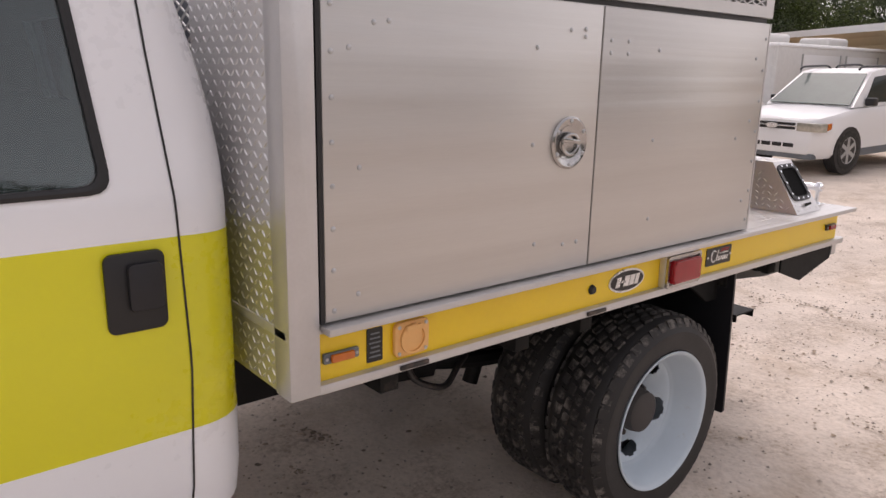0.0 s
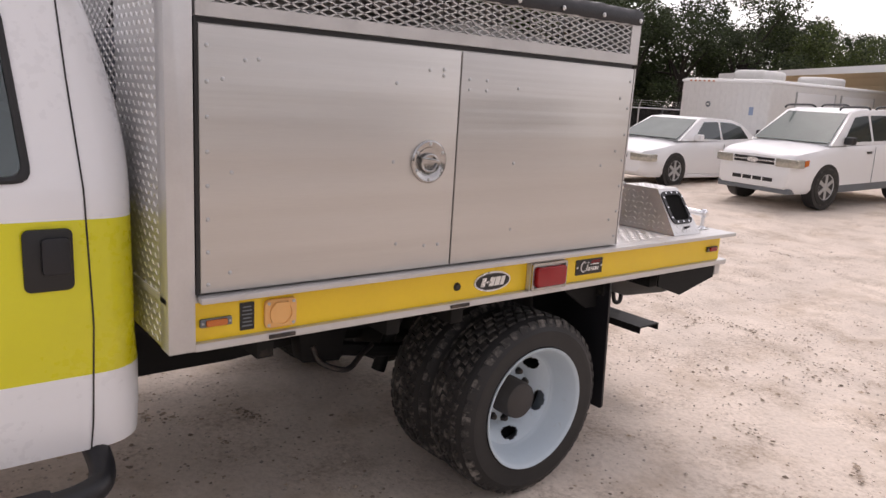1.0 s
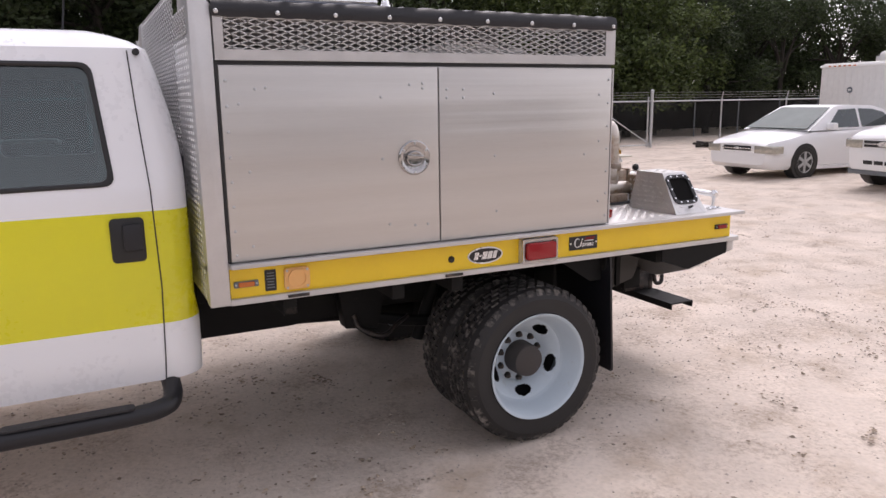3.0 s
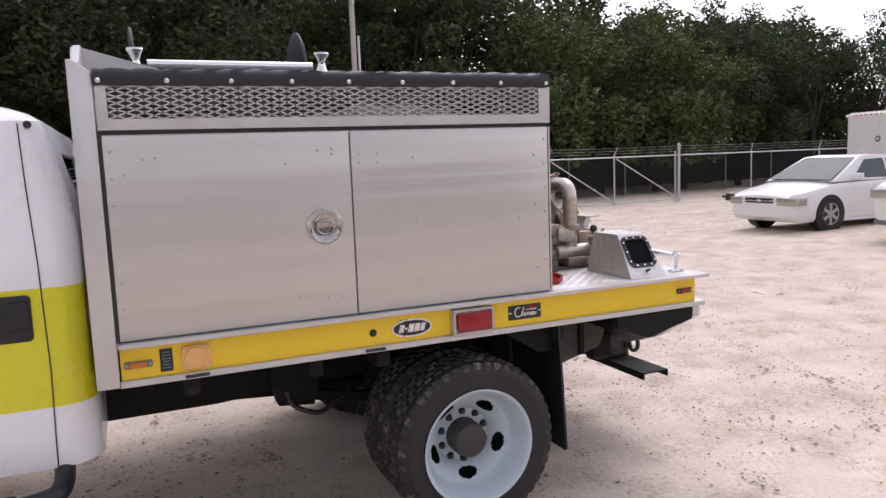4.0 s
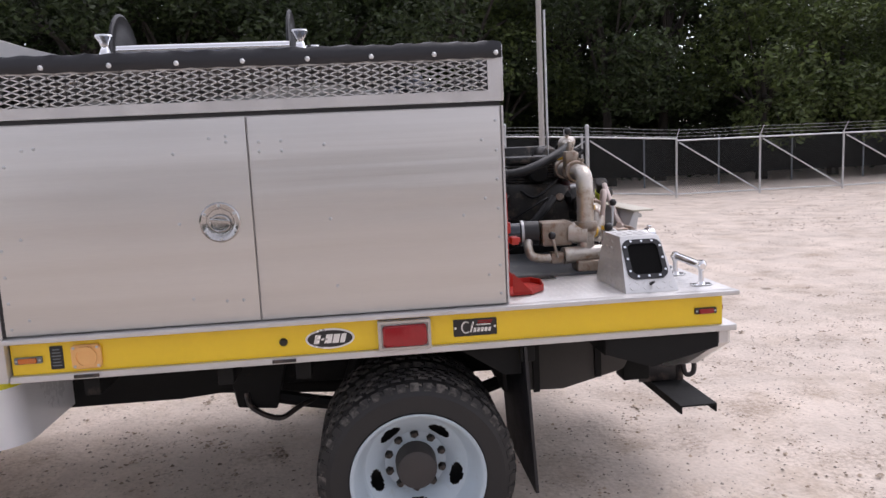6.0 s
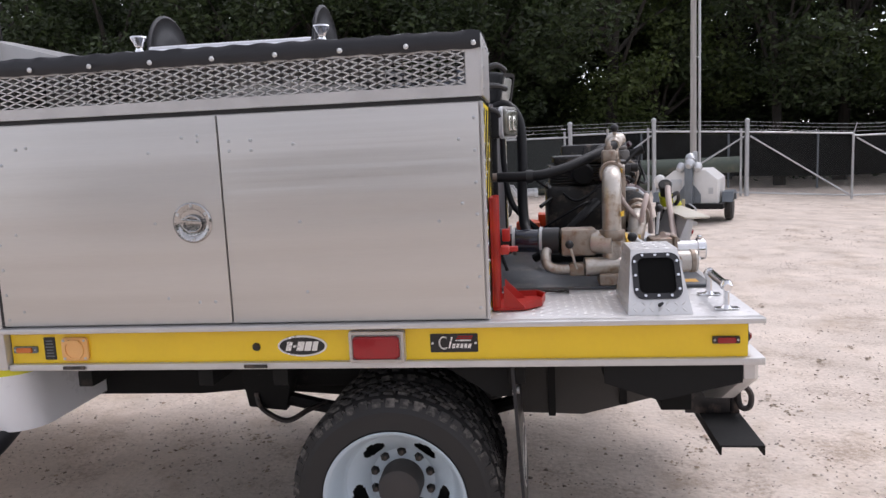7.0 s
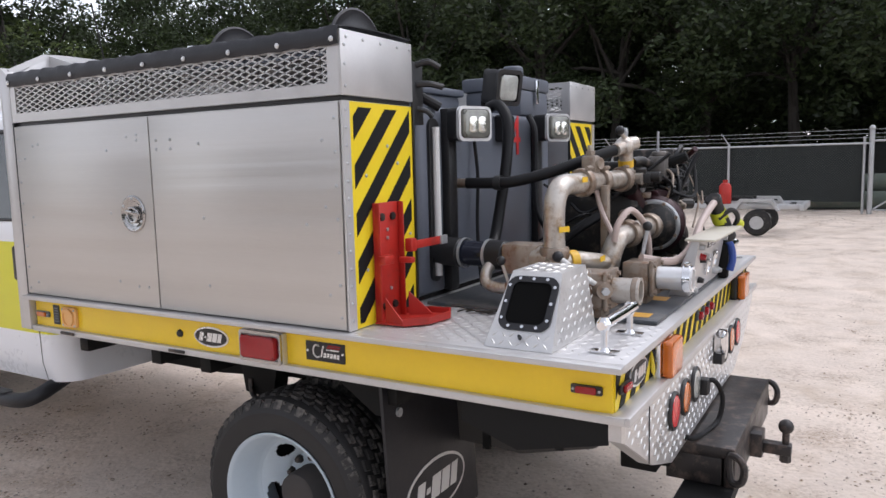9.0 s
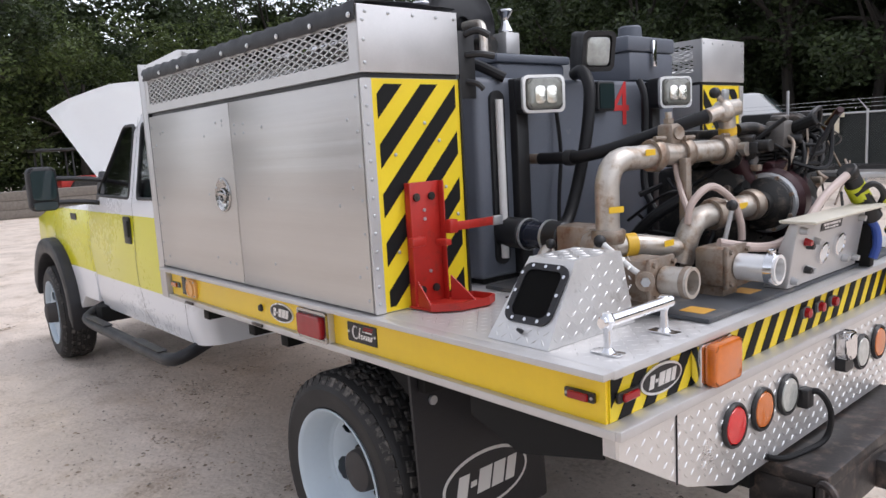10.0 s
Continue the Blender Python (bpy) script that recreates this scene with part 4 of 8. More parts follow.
# mud flaps with an oval badge
for y0 in (0.03, 2 * TY - 0.64):
    bm = B()
    plate(bm, side_m(1.945, y0 + 0.305, 0.60, "+x") @ pose(0, 0, 0, -3, 0, 0), 0.61, 0.64, 0.012, 0.012)
    fl = part("mud_flap", bm, VINYL, truck, "black rubber mud flap with a white oval badge")
    e = side_m(1.965, y0 + 0.30, 0.455, "+x") @ pose(0, 0, 0, -3, 0, 0)
    part("badge_ring", ellipse_plate(B(), e, 0.21, 0.105, 0.0022, 48), WHITE_PLASTIC, fl)
    part("badge_field", ellipse_plate(B(), e @ pose(0, 0, 0.0023), 0.198, 0.093, 0.0012, 48), VINYL, fl)
    for sign in GLYPHS(0.40):
        part("badge_bar", prism(B(), [e @ Vector((x, y, 0.0036)) for x, y in sign], e.to_3x3() @ Vector((0, 0, 0.0012))), WHITE_PLASTIC, fl)
    for k in (-0.22, 0.05):
        part("flap_bolt", cyl(B(), (1.945, y0 + 0.305 + k, 0.80), (1.956, y0 + 0.305 + k, 0.80), 0.016, seg=12), GALV, fl)
part("flap_bracket", prism(B(), [(1.60, 0.10, 0.95), (1.93, 0.10, 0.95), (1.93, 0.10, 0.78), (1.86, 0.10, 0.78)], (0, 0.02, 0)), CHASSIS, truck)

# ---- flatbed ----
X0, X1, YF = -0.085, 2.745, 2 * TY
part("deck", box(B(), X0, 2.785, -0.016, YF + 0.016, 1.078, 1.103, 0.004), ALU_TRIM, truck, "aluminium deck with a tread plate top")
bm = treads(B(), (1.88, 0.02, 1.103), (1, 0, 0), (0, 1, 0), 0.895, 0.46, (0, 0, 1), 0.030, 0.012, 0.0012)
treads(bm, (1.88, 2.02, 1.103), (1, 0, 0), (0, 1, 0), 0.895, 0.34, (0, 0, 1), 0.030, 0.012, 0.0012)
tagged(part("deck_tread", bm, DULL_TREAD, truck), kind="stuff")
for y in (-0.062, YF + 0.0162):
    part("deck_edge", box(B(), 0.0, 2.787, y, y + 0.0458, 1.085, 1.1035, 0.003), ALU_TRIM, truck, "overhanging aluminium deck lip")
for y, nm in ((0.0, "side_rail"), (YF, "side_rail")):
    s = 1 if y == 0 else -1
    part(nm, box(B(), 0.0, X1, min(y, y + s * 0.01), max(y, y + s * 0.01), 0.955, 1.0775), YELLOW, truck, "yellow painted side rail")
    part("lower_flange", box(B(), -0.005, 2.785, min(y - s * 0.022, y + s * 0.03), max(y - s * 0.022, y + s * 0.03), 0.930, 0.9545, 0.003), ALU_TRIM, truck)
part("rear_rail", box(B(), X1 - 0.01, X1 + 0.004, 0.0105, YF - 0.0105, 0.9565, 1.0775), SIGNAL, truck, "yellow rear rail with black diagonal stripes")
for p in stripes(2.35, 0.118, 0.105, 0.052, 0.75, 0.01):
    part("rear_stripe", prism(B(), [(X1 + 0.0045, 0.014 + a, 0.958 + b) for a, b in p], (0.0015, 0, 0)), STRIPE, truck)
part("rear_ledge", box(B(), X1 - 0.02, 2.80, -0.018, YF + 0.018, 0.928, 0.9555, 0.004), ALU_TRIM, truck)
bm = B()
SK = [(0.0, 0.93), (0.0, 0.875), (0.30, 0.70), (0.55, 0.615), (YF - 0.55, 0.615), (YF - 0.30, 0.70), (YF, 0.875), (YF, 0.93)]
prism(bm, [(2.770, y, z) for y, z in SK], (0.010, 0, 0))
skirt = part("rear_skirt", bm, TREAD, truck, "bright tread plate rear skirt with round lamps")
bm = B()
for y in np.arange(0.02, YF - 0.02, 0.032):
    lo = 0.875 - 0.175 * (y / 0.30) if y < 0.3 else 0.70 - 0.085 * ((y - 0.3) / 0.25) if y < 0.55 else 0.615
    if y > YF / 2:
        yy = YF - y
        lo = 0.875 - 0.175 * (yy / 0.30) if yy < 0.3 else 0.70 - 0.085 * ((yy - 0.3) / 0.25) if yy < 0.55 else 0.615
    n_ = int((0.908 - lo) / 0.031)
    for k in range(n_):
        odd = (k + int(round((y - 0.02) / 0.032))) % 2
        treads(bm, (2.7802, y, 0.905 - 0.031 * (k + 1 if odd else k)), (0, 1, 0), (0, 0, 1 if odd else -1), 0.032, 0.031, (1, 0, 0), 0.031, 0.012, 0.0022)
tagged(part("tread_pattern", bm, TREAD, skirt), kind="stuff")
bm = B()
prism(bm, [(2.733, y, z) for y, z in SK], (0.0365, 0, 0))
part("skirt_return", bm, ALU_TRIM, skirt, "plain folded edge of the skirt")
part("skirt_joint", box(B(), 2.7805, 2.783, 0.246, 0.250, 0.725, 0.928), CHASSIS, skirt)
part("skirt_side", prism(B(), [(2.26, 0.004, 0.928), (2.731, 0.004, 0.928), (2.731, 0.004, 0.860), (2.45, 0.004, 0.795), (2.26, 0.004, 0.860)], (0, 0.008, 0)), CHASSIS, truck)
bm = B()
prism(bm, [(X0, -0.030, 0.935), (-0.006, -0.030, 0.935), (-0.006, -0.030, 2.085), (X0 + 0.02, -0.030, 2.13), (X0, -0.030, 2.13)], (0, 0.075, 0), 0.005)
part("corner_post", bm, ALU_TRIM, truck, "plain aluminium corner post")
bm = B()
prism(bm, [(X0, YF + 0.030, 0.935), (-0.006, YF + 0.030, 0.935), (-0.006, YF + 0.030, 2.085), (X0, YF + 0.030, 2.13)], (0, -0.075, 0), 0.005)
part("corner_post", bm, ALU_TRIM, truck, "plain aluminium corner post")
# bulkhead behind the cab
bm = box(B(), X0 + 0.004, X0 + 0.016, 0.046, 0.46, 0.94, 1.98)
head = part("bulkhead_panel", bm, TREAD, truck, "tread plate bulkhead panel behind the cab")
tagged(part("tread_pattern", treads(B(), (X0 + 0.004, 0.046, 0.945), (0, 1, 0), (0, 0, 1), 0.41, 1.03, (-1, 0, 0), 0.025, 0.0115, 0.0024), TREAD, head), kind="stuff")
part("bulkhead_panel", box(B(), X0 + 0.004, X0 + 0.016, YF - 0.46, YF - 0.046, 0.94, 1.98), TREAD, truck)
bm = B()
tube(bm, [(-0.055, 0.0, 2.11), (-0.052, 0.17, 2.195), (-0.052, 0.26, 2.20), (-0.052, YF - 0.26, 2.20), (-0.052, YF - 0.17, 2.195), (-0.055, YF, 2.11)], 0.018, 4, 0)
part("bulkhead_top_rail", bm, ALU_TRIM, truck)
part("bulkhead_peak", prism(B(), [(-0.075, 0.0, 2.085), (-0.075, 0.19, 2.205), (-0.075, 0.32, 2.205), (-0.075, 0.32, 2.02), (-0.075, 0.0, 2.02)], (0.035, 0, 0), 0.004), ALU_TRIM, truck)
part("bulkhead_gusset", prism(B(), [(-0.04, 0.19, 2.203), (0.34, 0.19, 2.095), (0.34, 0.19, 2.06), (-0.04, 0.19, 2.06)], (0, 0.006, 0)), ALU_TRIM, truck)
part("bulkhead_peak", prism(B(), [(-0.075, YF, 2.085), (-0.075, YF - 0.19, 2.205), (-0.075, YF - 0.32, 2.205), (-0.075, YF - 0.32, 2.02), (-0.075, YF, 2.02)], (0.035, 0, 0), 0.004), ALU_TRIM, truck)


def expanded(bm, o, u, v, lu, lv, n, cw=0.062, ch=0.0228, t=0.0033, d=0.004):
    """Expanded metal: slanting strands woven into flat diamonds."""
    o, u, v, n = Vector(o), Vector(u).normalized(), Vector(v).normalized(), Vector(n).normalized()
    nu, nv = int(round(lu / cw)), max(1, int(round(lv / ch)))
    cw, ch = lu / nu, lv / nv
    for i in range(nu * 2):
        for j in range(nv * 2):
            up = (i + j) % 2 == 0
            a = o + u * (i * cw / 2) + v * (j * ch / 2 + (0 if up else ch / 2))
            b = o + u * ((i + 1) * cw / 2) + v * (j * ch / 2 + (ch / 2 if up else 0))
            w = v * t
            q = [bm.verts.new(p) for p in (a - w, b - w, b + w, a + w)] + [bm.verts.new(p + n * d) for p in (a - w * 0.7, b - w * 0.7, b + w * 0.7, a + w * 0.7)]
            for f in ((4, 5, 6, 7), (0, 1, 5, 4), (2, 3, 7, 6), (3, 2, 1, 0)):
                bm.faces.new([q[k] for k in f])
    return bm


tagged(part("bulkhead_mesh", expanded(B(), (X0 + 0.01, 0.05, 1.985), (0, 1, 0), (0, 0, 1), 0.41, 0.10, (-1, 0, 0)), ALU_TRIM, truck), kind="stuff")
tagged(part("bulkhead_mesh", expanded(B(), (X0 + 0.01, 0.46, 1.50), (0, 1, 0), (0, 0, 1), YF - 0.92, 0.68, (-1, 0, 0), 0.07, 0.035), ALU_TRIM, truck), kind="stuff")

# markers, badges and lamps on the side rail
def marker(x, z, w, lens, y=0.0, face="-y"):
    m = part("marker_lamp", plate(B(), side_m(x, y, z, face), w, 0.026, 0.010, 0.005, 0.002), RUSTY if lens is LENS_RED else BOOT_GREY, truck, "slim marker lamp")
    part("lens", plate(B(), side_m(x, y, z, face) @ pose(0, 0, 0.010), w * 0.66, 0.020, 0.010, 0.005, 0.003), lens, m)
    for k in (-0.42, 0.42):
        part("screw", cyl(B(), side_m(x, y, z, face) @ Vector((w * k, 0, 0.008)), side_m(x, y, z, face) @ Vector((w * k, 0, 0.013)), 0.004, seg=8), GALV, m)


marker(0.062, 1.011, 0.098, LENS_AMBER)
marker(2.672, 1.016, 0.092, LENS_RED)


def oval_badge(m):
    b = part("oval_badge", ellipse_plate(B(), m, 0.094, 0.040, 0.004, 40), BADGE, truck, "silver and black oval badge")
    part("badge_field", ellipse_plate(B(), m @ pose(0, 0, 0.0042), 0.086, 0.033, 0.0015, 40), BLACK, b)
    for sign in GLYPHS(0.165):
        part("badge_bar", prism(B(), [m @ Vector((x, y, 0.0059)) for x, y in sign], m.to_3x3() @ Vector((0, 0, 0.0015))), BADGE, b)


oval_badge(side_m(1.166, 0, 1.012))
m = side_m(0.161, 0, 1.014)
info = part("info_plate", plate(B(), m, 0.046, 0.088, 0.003, 0.003), BLACK, truck, "small black plate with unreadable pale lines")
for k in range(6):
    part("plate_bar", plate(B(), m @ pose(0.0, -0.030 + 0.012 * k, 0.0032), 0.034 - 0.004 * (k % 3), 0.004, 0.001, 0.001), BOOT_GREY, info)
m = side_m(0.269, 0, 1.012)
inlet = part("power_inlet", plate(B(), m, 0.108, 0.092, 0.014, 0.016, 0.004), PALE_AMBER, truck, "pale orange power inlet with a round flap")
part("flap_ring", lathe(B(), [(0.040, 0.0), (0.040, 0.008), (0.034, 0.008), (0.034, 0.002), (0, 0.002)], m @ Vector((0, 0, 0.014)), (0, -1, 0), 28), PALE_AMBER, inlet)
part("flap_hinge", plate(B(), m @ pose(0, 0.030, 0.015), 0.050, 0.014, 0.010, 0.004), PALE_AMBER, inlet)
for sx in (-0.042, 0.042):
    for sy in (-0.035, 0.035):
        part("screw", cyl(B(), m @ Vector((sx, sy, 0.013)), m @ Vector((sx, sy, 0.017)), 0.005, seg=8), GALV, inlet)
part("rubber_plug", cyl(B(), (0.989, 0.002, 1.010), (0.989, -0.012, 1.010), 0.0165, 0.013, 16, 0.003), BLACK, truck)
m = side_m(1.452, 0, 1.012)
lamp = part("side_warning_lamp", plate(B(), m, 0.205, 0.118, 0.026, 0.008, 0.003), ALU_TRIM, truck, "large red warning lamp in a chrome bezel")
part("bezel", ring_plate(B(), m @ pose(0, 0, 0.0265), 0.202, 0.115, 0.010, 0.011, 0.010), LATCH, lamp)
part("lens", plate(B(), m @ pose(0, 0, 0.0265), 0.170, 0.083, 0.026, 0.014, 0.007), LENS_RED, lamp)
m = side_m(1.730, 0, 1.016)
sign = part("name_plate", plate(B(), m, 0.172, 0.068, 0.003, 0.003), BLACK, truck, "black name plate with silver and red lettering bars")
part("plate_bar", tube(B(), [m @ Vector((-0.036 + 0.017 * math.cos(radians(a)), 0.001 + 0.022 * math.sin(radians(a)), 0.0035)) for a in range(50, 311, 26)], 0.0032, 6, 2), BADGE, sign)
part("plate_bar", prism(B(), [m @ Vector(p) for p in ((-0.021, -0.019, 0.0032), (-0.015, -0.019, 0.0032), (-0.004, 0.022, 0.0032), (-0.010, 0.022, 0.0032))], m.to_3x3() @ Vector((0, 0, 0.001))), BADGE, sign)
for k in range(5):
    part("plate_bar", prism(B(), [m @ Vector((-0.008 + 0.0145 * k + p, q, 0.0032)) for p, q in ((0, -0.019), (0.0105, -0.019), (0.0135, -0.003), (0.003, -0.003))], m.to_3x3() @ Vector((0, 0, 0.001))), BADGE, sign)
for k in range(3):
    part("plate_bar", prism(B(), [m @ Vector((0.004 + p + 0.004 * k, 0.007 + 0.0075 * k + q, 0.0032)) for p, q in ((0, 0), (0.056, 0), (0.058, 0.0045), (0.002, 0.0045))], m.to_3x3() @ Vector((0, 0, 0.001))), LENS_RED if k else BADGE, sign)
for k in (-0.078, 0.078):
    part("rivet", cyl(B(), m @ Vector((k, 0, 0.003)), m @ Vector((k, 0, 0.006)), 0.005, seg=8), BADGE, sign)
for x in (0.268, 0.990):
    part("rail_clip", box(B(), x - 0.045, x + 0.045, -0.030, -0.0225, 0.936, 0.949, 0.002), RUSTY, truck)

# rear lamps
for y in (0.075, YF - 0.075):
    m = side_m(X1 + 0.0065, y, 1.014, "+x")
    mk = part("rear_marker", plate(B(), m, 0.092, 0.026, 0.010, 0.005, 0.002), RUSTY, truck, "slim red rear marker")
    part("lens", plate(B(), m @ pose(0, 0, 0.010), 0.062, 0.020, 0.010, 0.005, 0.003), LENS_RED, mk)
oval_badge(side_m(X1 + 0.0065, 0.225, 1.018, "+x"))
for y in (0.455, YF - 0.455):
    m = side_m(X1 + 0.0065, y, 1.014, "+x")
    al = part("rear_amber_lamp", plate(B(), m, 0.165, 0.122, 0.030, 0.01, 0.003), CHROME if y < 1 else BLACK, truck, "square amber rear lamp in a chrome housing")
    part("lens", plate(B(), m @ pose(0.006, 0, 0.0305), 0.150, 0.118, 0.034, 0.018, 0.008), LENS_AMBER, al)
for y in (1.08, 1.19, 1.30):
    m = side_m(X1 + 0.0065, y, 1.024, "+x")
    mk = part("centre_marker", plate(B(), m, 0.055, 0.036, 0.008, 0.01), BOOT_GREY, truck, "small red centre marker")
    part("lens", lathe(B(), [(0.018, 0.0), (0.016, 0.014), (0.0, 0.018)], m @ Vector((0, 0, 0.008)), (1, 0, 0), 16), LENS_RED, mk)
for y, mt in ((0.545, TAIL_RED), (0.715, LENS_AMBER), (0.885, CLEAR), (YF - 0.545, TAIL_RED), (YF - 0.715, LENS_AMBER), (YF - 0.885, CLEAR)):
    tl = part("round_tail_lamp", lathe(B(), [(0.066, 0.0), (0.068, 0.008), (0.064, 0.014), (0.058, 0.013), (0.058, 0.0)], (2.7806, y, 0.800), (1, 0, 0), 32), BLACK, truck, "round tail lamp in a black rubber grommet")
    part("lens", lathe(B(), [(0.058, 0.004), (0.052, 0.014), (0.0, 0.018)], (2.7806, y, 0.800), (1, 0, 0), 28), mt, tl)
pl = part("plate_lamp", plate(B(), side_m(2.7806, 1.30, 0.872, "+x"), 0.075, 0.10, 0.05, 0.02, 0.012), CHROME, truck, "chrome number plate lamp")
part("lamp_boot", plate(B(), side_m(2.7806, 1.30, 0.805, "+x"), 0.07, 0.05, 0.035, 0.01), BLACK, pl)

# hitch and step
bm = box(B(), 2.70, 2.945, 0.80, 1.77, 0.555, 0.600, 0.008)
box(bm, 2.905, 2.945, 0.81, 1.76, 0.43, 0.56, 0.006)
box(bm, 2.70, 2.90, 0.802, 0.818, 0.45, 0.556, 0.004)
bumper = part("hitch_bumper", bm, RUSTY, truck, "heavy worn black steel hitch bumper")
for y in (0.785, 1.785):
    part("tow_hook", tube(B(), [(2.93, y, 0.575), (2.962, y - 0.01, 0.578), (2.982, y - 0.015, 0.545), (2.977, y - 0.02, 0.500), (2.955, y - 0.015, 0.484), (2.935, y - 0.005, 0.500)], 0.0135, 8, 5, True), RUSTY, bumper)
part("hitch_side_plate", box(B(), 2.565, 2.70, 0.66, 0.78, 0.515, 0.65, 0.008), CHASSIS, bumper)
part("receiver", box(B(), 2.90, 2.99, 1.19, 1.29, 0.43, 0.53, 0.006), RUSTY, bumper)
bm = box(B(), 2.98, 3.095, 1.215, 1.265, 0.445, 0.490, 0.006)
cyl(bm, (3.072, 1.24, 0.48), (3.072, 1.24, 0.54), 0.014, seg=12)
ball(bm, (3.072, 1.24, 0.562), 0.030, 14)
cyl(bm, (3.072, 1.24, 0.415), (3.072, 1.24, 0.45), 0.022, seg=6)
part("tow_ball", bm, RUSTY, bumper)
part("hitch_leg", box(B(), 2.60, 2.72, TY - 0.42, TY - 0.36, 0.50, 0.66, 0.006), CHASSIS, truck)
part("hitch_leg", box(B(), 2.60, 2.72, TY + 0.36, TY + 0.42, 0.50, 0.66, 0.006), CHASSIS, truck)
bm = box(B(), 2.765, 2.945, 0.44, 1.02, 0.438, 0.446)
box(bm, 2.765, 2.773, 0.44, 1.02, 0.405, 0.438)
box(bm, 2.937, 2.945, 0.44, 1.02, 0.405, 0.438)
box(bm, 2.80, 2.91, 0.86, 1.0, 0.446, 0.555)
part("step_channel", bm, CHASSIS, bumper)
part("trailer_cord", tube(B(), [(2.785, 0.98, 0.76), (2.83, 1.0, 0.79), (2.86, 1.03, 0.72), (2.85, 1.02, 0.63), (2.82, 0.93, 0.606), (2.80, 0.82, 0.612), (2.785, 0.74, 0.64)], 0.010, 8), HOSE_BLACK, truck, "black trailer cord")
part("trailer_socket", box(B(), 2.781, 2.82, 0.955, 1.005, 0.735, 0.80, 0.008), BLACK, truck)

# ---- side cabinets on the deck ----
RIVET = mesh_of("rivet", lathe(B(), [(0.0065, 0.0), (0.006, 0.002), (0.004, 0.0036), (0.0, 0.0042)], (0, 0, 0), (0, 0, 1), 10), GALV)


def cabinet(far):
    """A low cabinet with a mesh tray on top; far: mirrored to the other side of the bed."""
    def Y(y):
        return YF - y if far else y
    def bx(bm, x0, x1, y0, y1, z0, z1, bev=0.0):
        return box(bm, x0, x1, min(Y(y0), Y(y1)), max(Y(y0), Y(y1)), z0, z1, bev)
    face = "+y" if far else "-y"
    c = thing("side_cabinet", "brushed aluminium side cabinet with riveted doors and a mesh-sided tray", "cabinet", (0.93, Y(0.18), 1.104), "cabinets on the flatbed")
    part("body", bx(B(), 0.0, 1.858, -0.014, 0.385, 1.1045, 1.866), ALU_TRIM, c)
    # black fillers put the shade of the open gaps into colour
    part("gap_shade_strip", bx(B(), 0.0, 1.856, -0.016, 0.383, 1.866, 1.881), BLACK, c)
    part("gap_shade_strip", bx(B(), -0.004, 0.0065, -0.0300, -0.0145, 1.107, 1.880), BLACK, c)
    doors = []
    for nm, x0, x1 in (("door", 0.008, 0.917), ("side_panel", 0.924, 1.852)):
        d = part(nm, bx(B(), x0, x1, -0.032, -0.0145, 1.110, 1.862, 0.0025), ALU, c, "wavy brushed aluminium panel with dome rivets")
        doors.append(d)
    pts = [(0, 0.030, 1.135 + 0.096 * k) for k in range(8)] + [(0, 0.075, 1.72), (0, 0.10, 1.46), (0, 0.655, 1.74), (0, 0.655, 1.485), (0, 0.680, 1.205), (0, 0.80, 1.190), (0, 0.86, 1.190),
            (0, 0.095, 1.165), (0, 0.18, 1.78), (0, 0.14, 1.775), (0, 0.845, 1.795), (0, 0.785, 1.79), (0, 0.845, 1.775)]
    pts += [(1, 0.960, 1.770), (1, 1.040, 1.770), (1, 0.960, 1.735), (1, 1.040, 1.735), (1, 1.195, 1.75), (1, 1.20, 1.475), (1, 1.21, 1.22), (1, 1.70, 1.46), (1, 1.78, 1.74), (1, 1.79, 1.225), (1, 1.785, 1.52)]
    pts += [(1, 1.834, 1.15 + 0.11 * k) for k in range(7)]
    for k, x, z in pts:
        part("rivet", RIVET, GALV, doors[k], at=side_m(x, Y(-0.032), z, face))
    m = side_m(0.800, Y(-0.032), 1.485, face)
    if not far:
        latch = part("latch", lathe(B(), [(0.074, 0.0), (0.074, 0.005), (0.068, 0.009), (0.052, 0.006), (0.048, 0.002)], m @ Vector((0, 0, 0)), (0, -1, 0), 36), LATCH, doors[0], "round chrome slam latch with a folding ring")
        part("dish", lathe(B(), [(0.050, 0.003), (0.044, 0.0012), (0, 0.0012)], m @ Vector((0, 0, 0)), (0, -1, 0), 30), LATCH, c)
        bm = tube(B(), [m @ Vector((0.034 * math.cos(radians(a)), 0.028 * math.sin(radians(a)) - 0.004, 0.008)) for a in range(0, 360, 30)], 0.005, 8, 3, True)
        rbox(bm, m @ pose(0, 0.006, 0.010, 0, 0, -8), 0.074, 0.013, 0.010, 0.003)
        part("ring_handle", bm, LATCH, c)
        for a in range(30, 390, 60):
            part("rivet", RIVET, GALV, c, at=m @ pose(0.061 * math.cos(radians(a)), 0.061 * math.sin(radians(a)), 0.0075))
    # tray with mesh
    bm = bx(B(), 0.0, 1.862, -0.030, -0.018, 1.882, 1.921)
    bx(bm, 0.0, 1.862, -0.030, -0.018, 2.034, 2.088)
    bx(bm, 0.0, 0.036, -0.030, -0.018, 1.921, 2.034)
    bx(bm, 1.812, 1.862, -0.030, -0.018, 1.921, 2.034)
    part("tray_frame", bm, ALU_TRIM, c, "plain aluminium tray frame")
    tagged(part("tray_mesh", expanded(B(), (0.036, Y(-0.022), 1.921), (1, 0, 0), (0, 0, 1), 1.776, 0.113, (0, 1 if far else -1, 0)), ALU_TRIM, c, "expanded metal mesh"), kind="stuff")
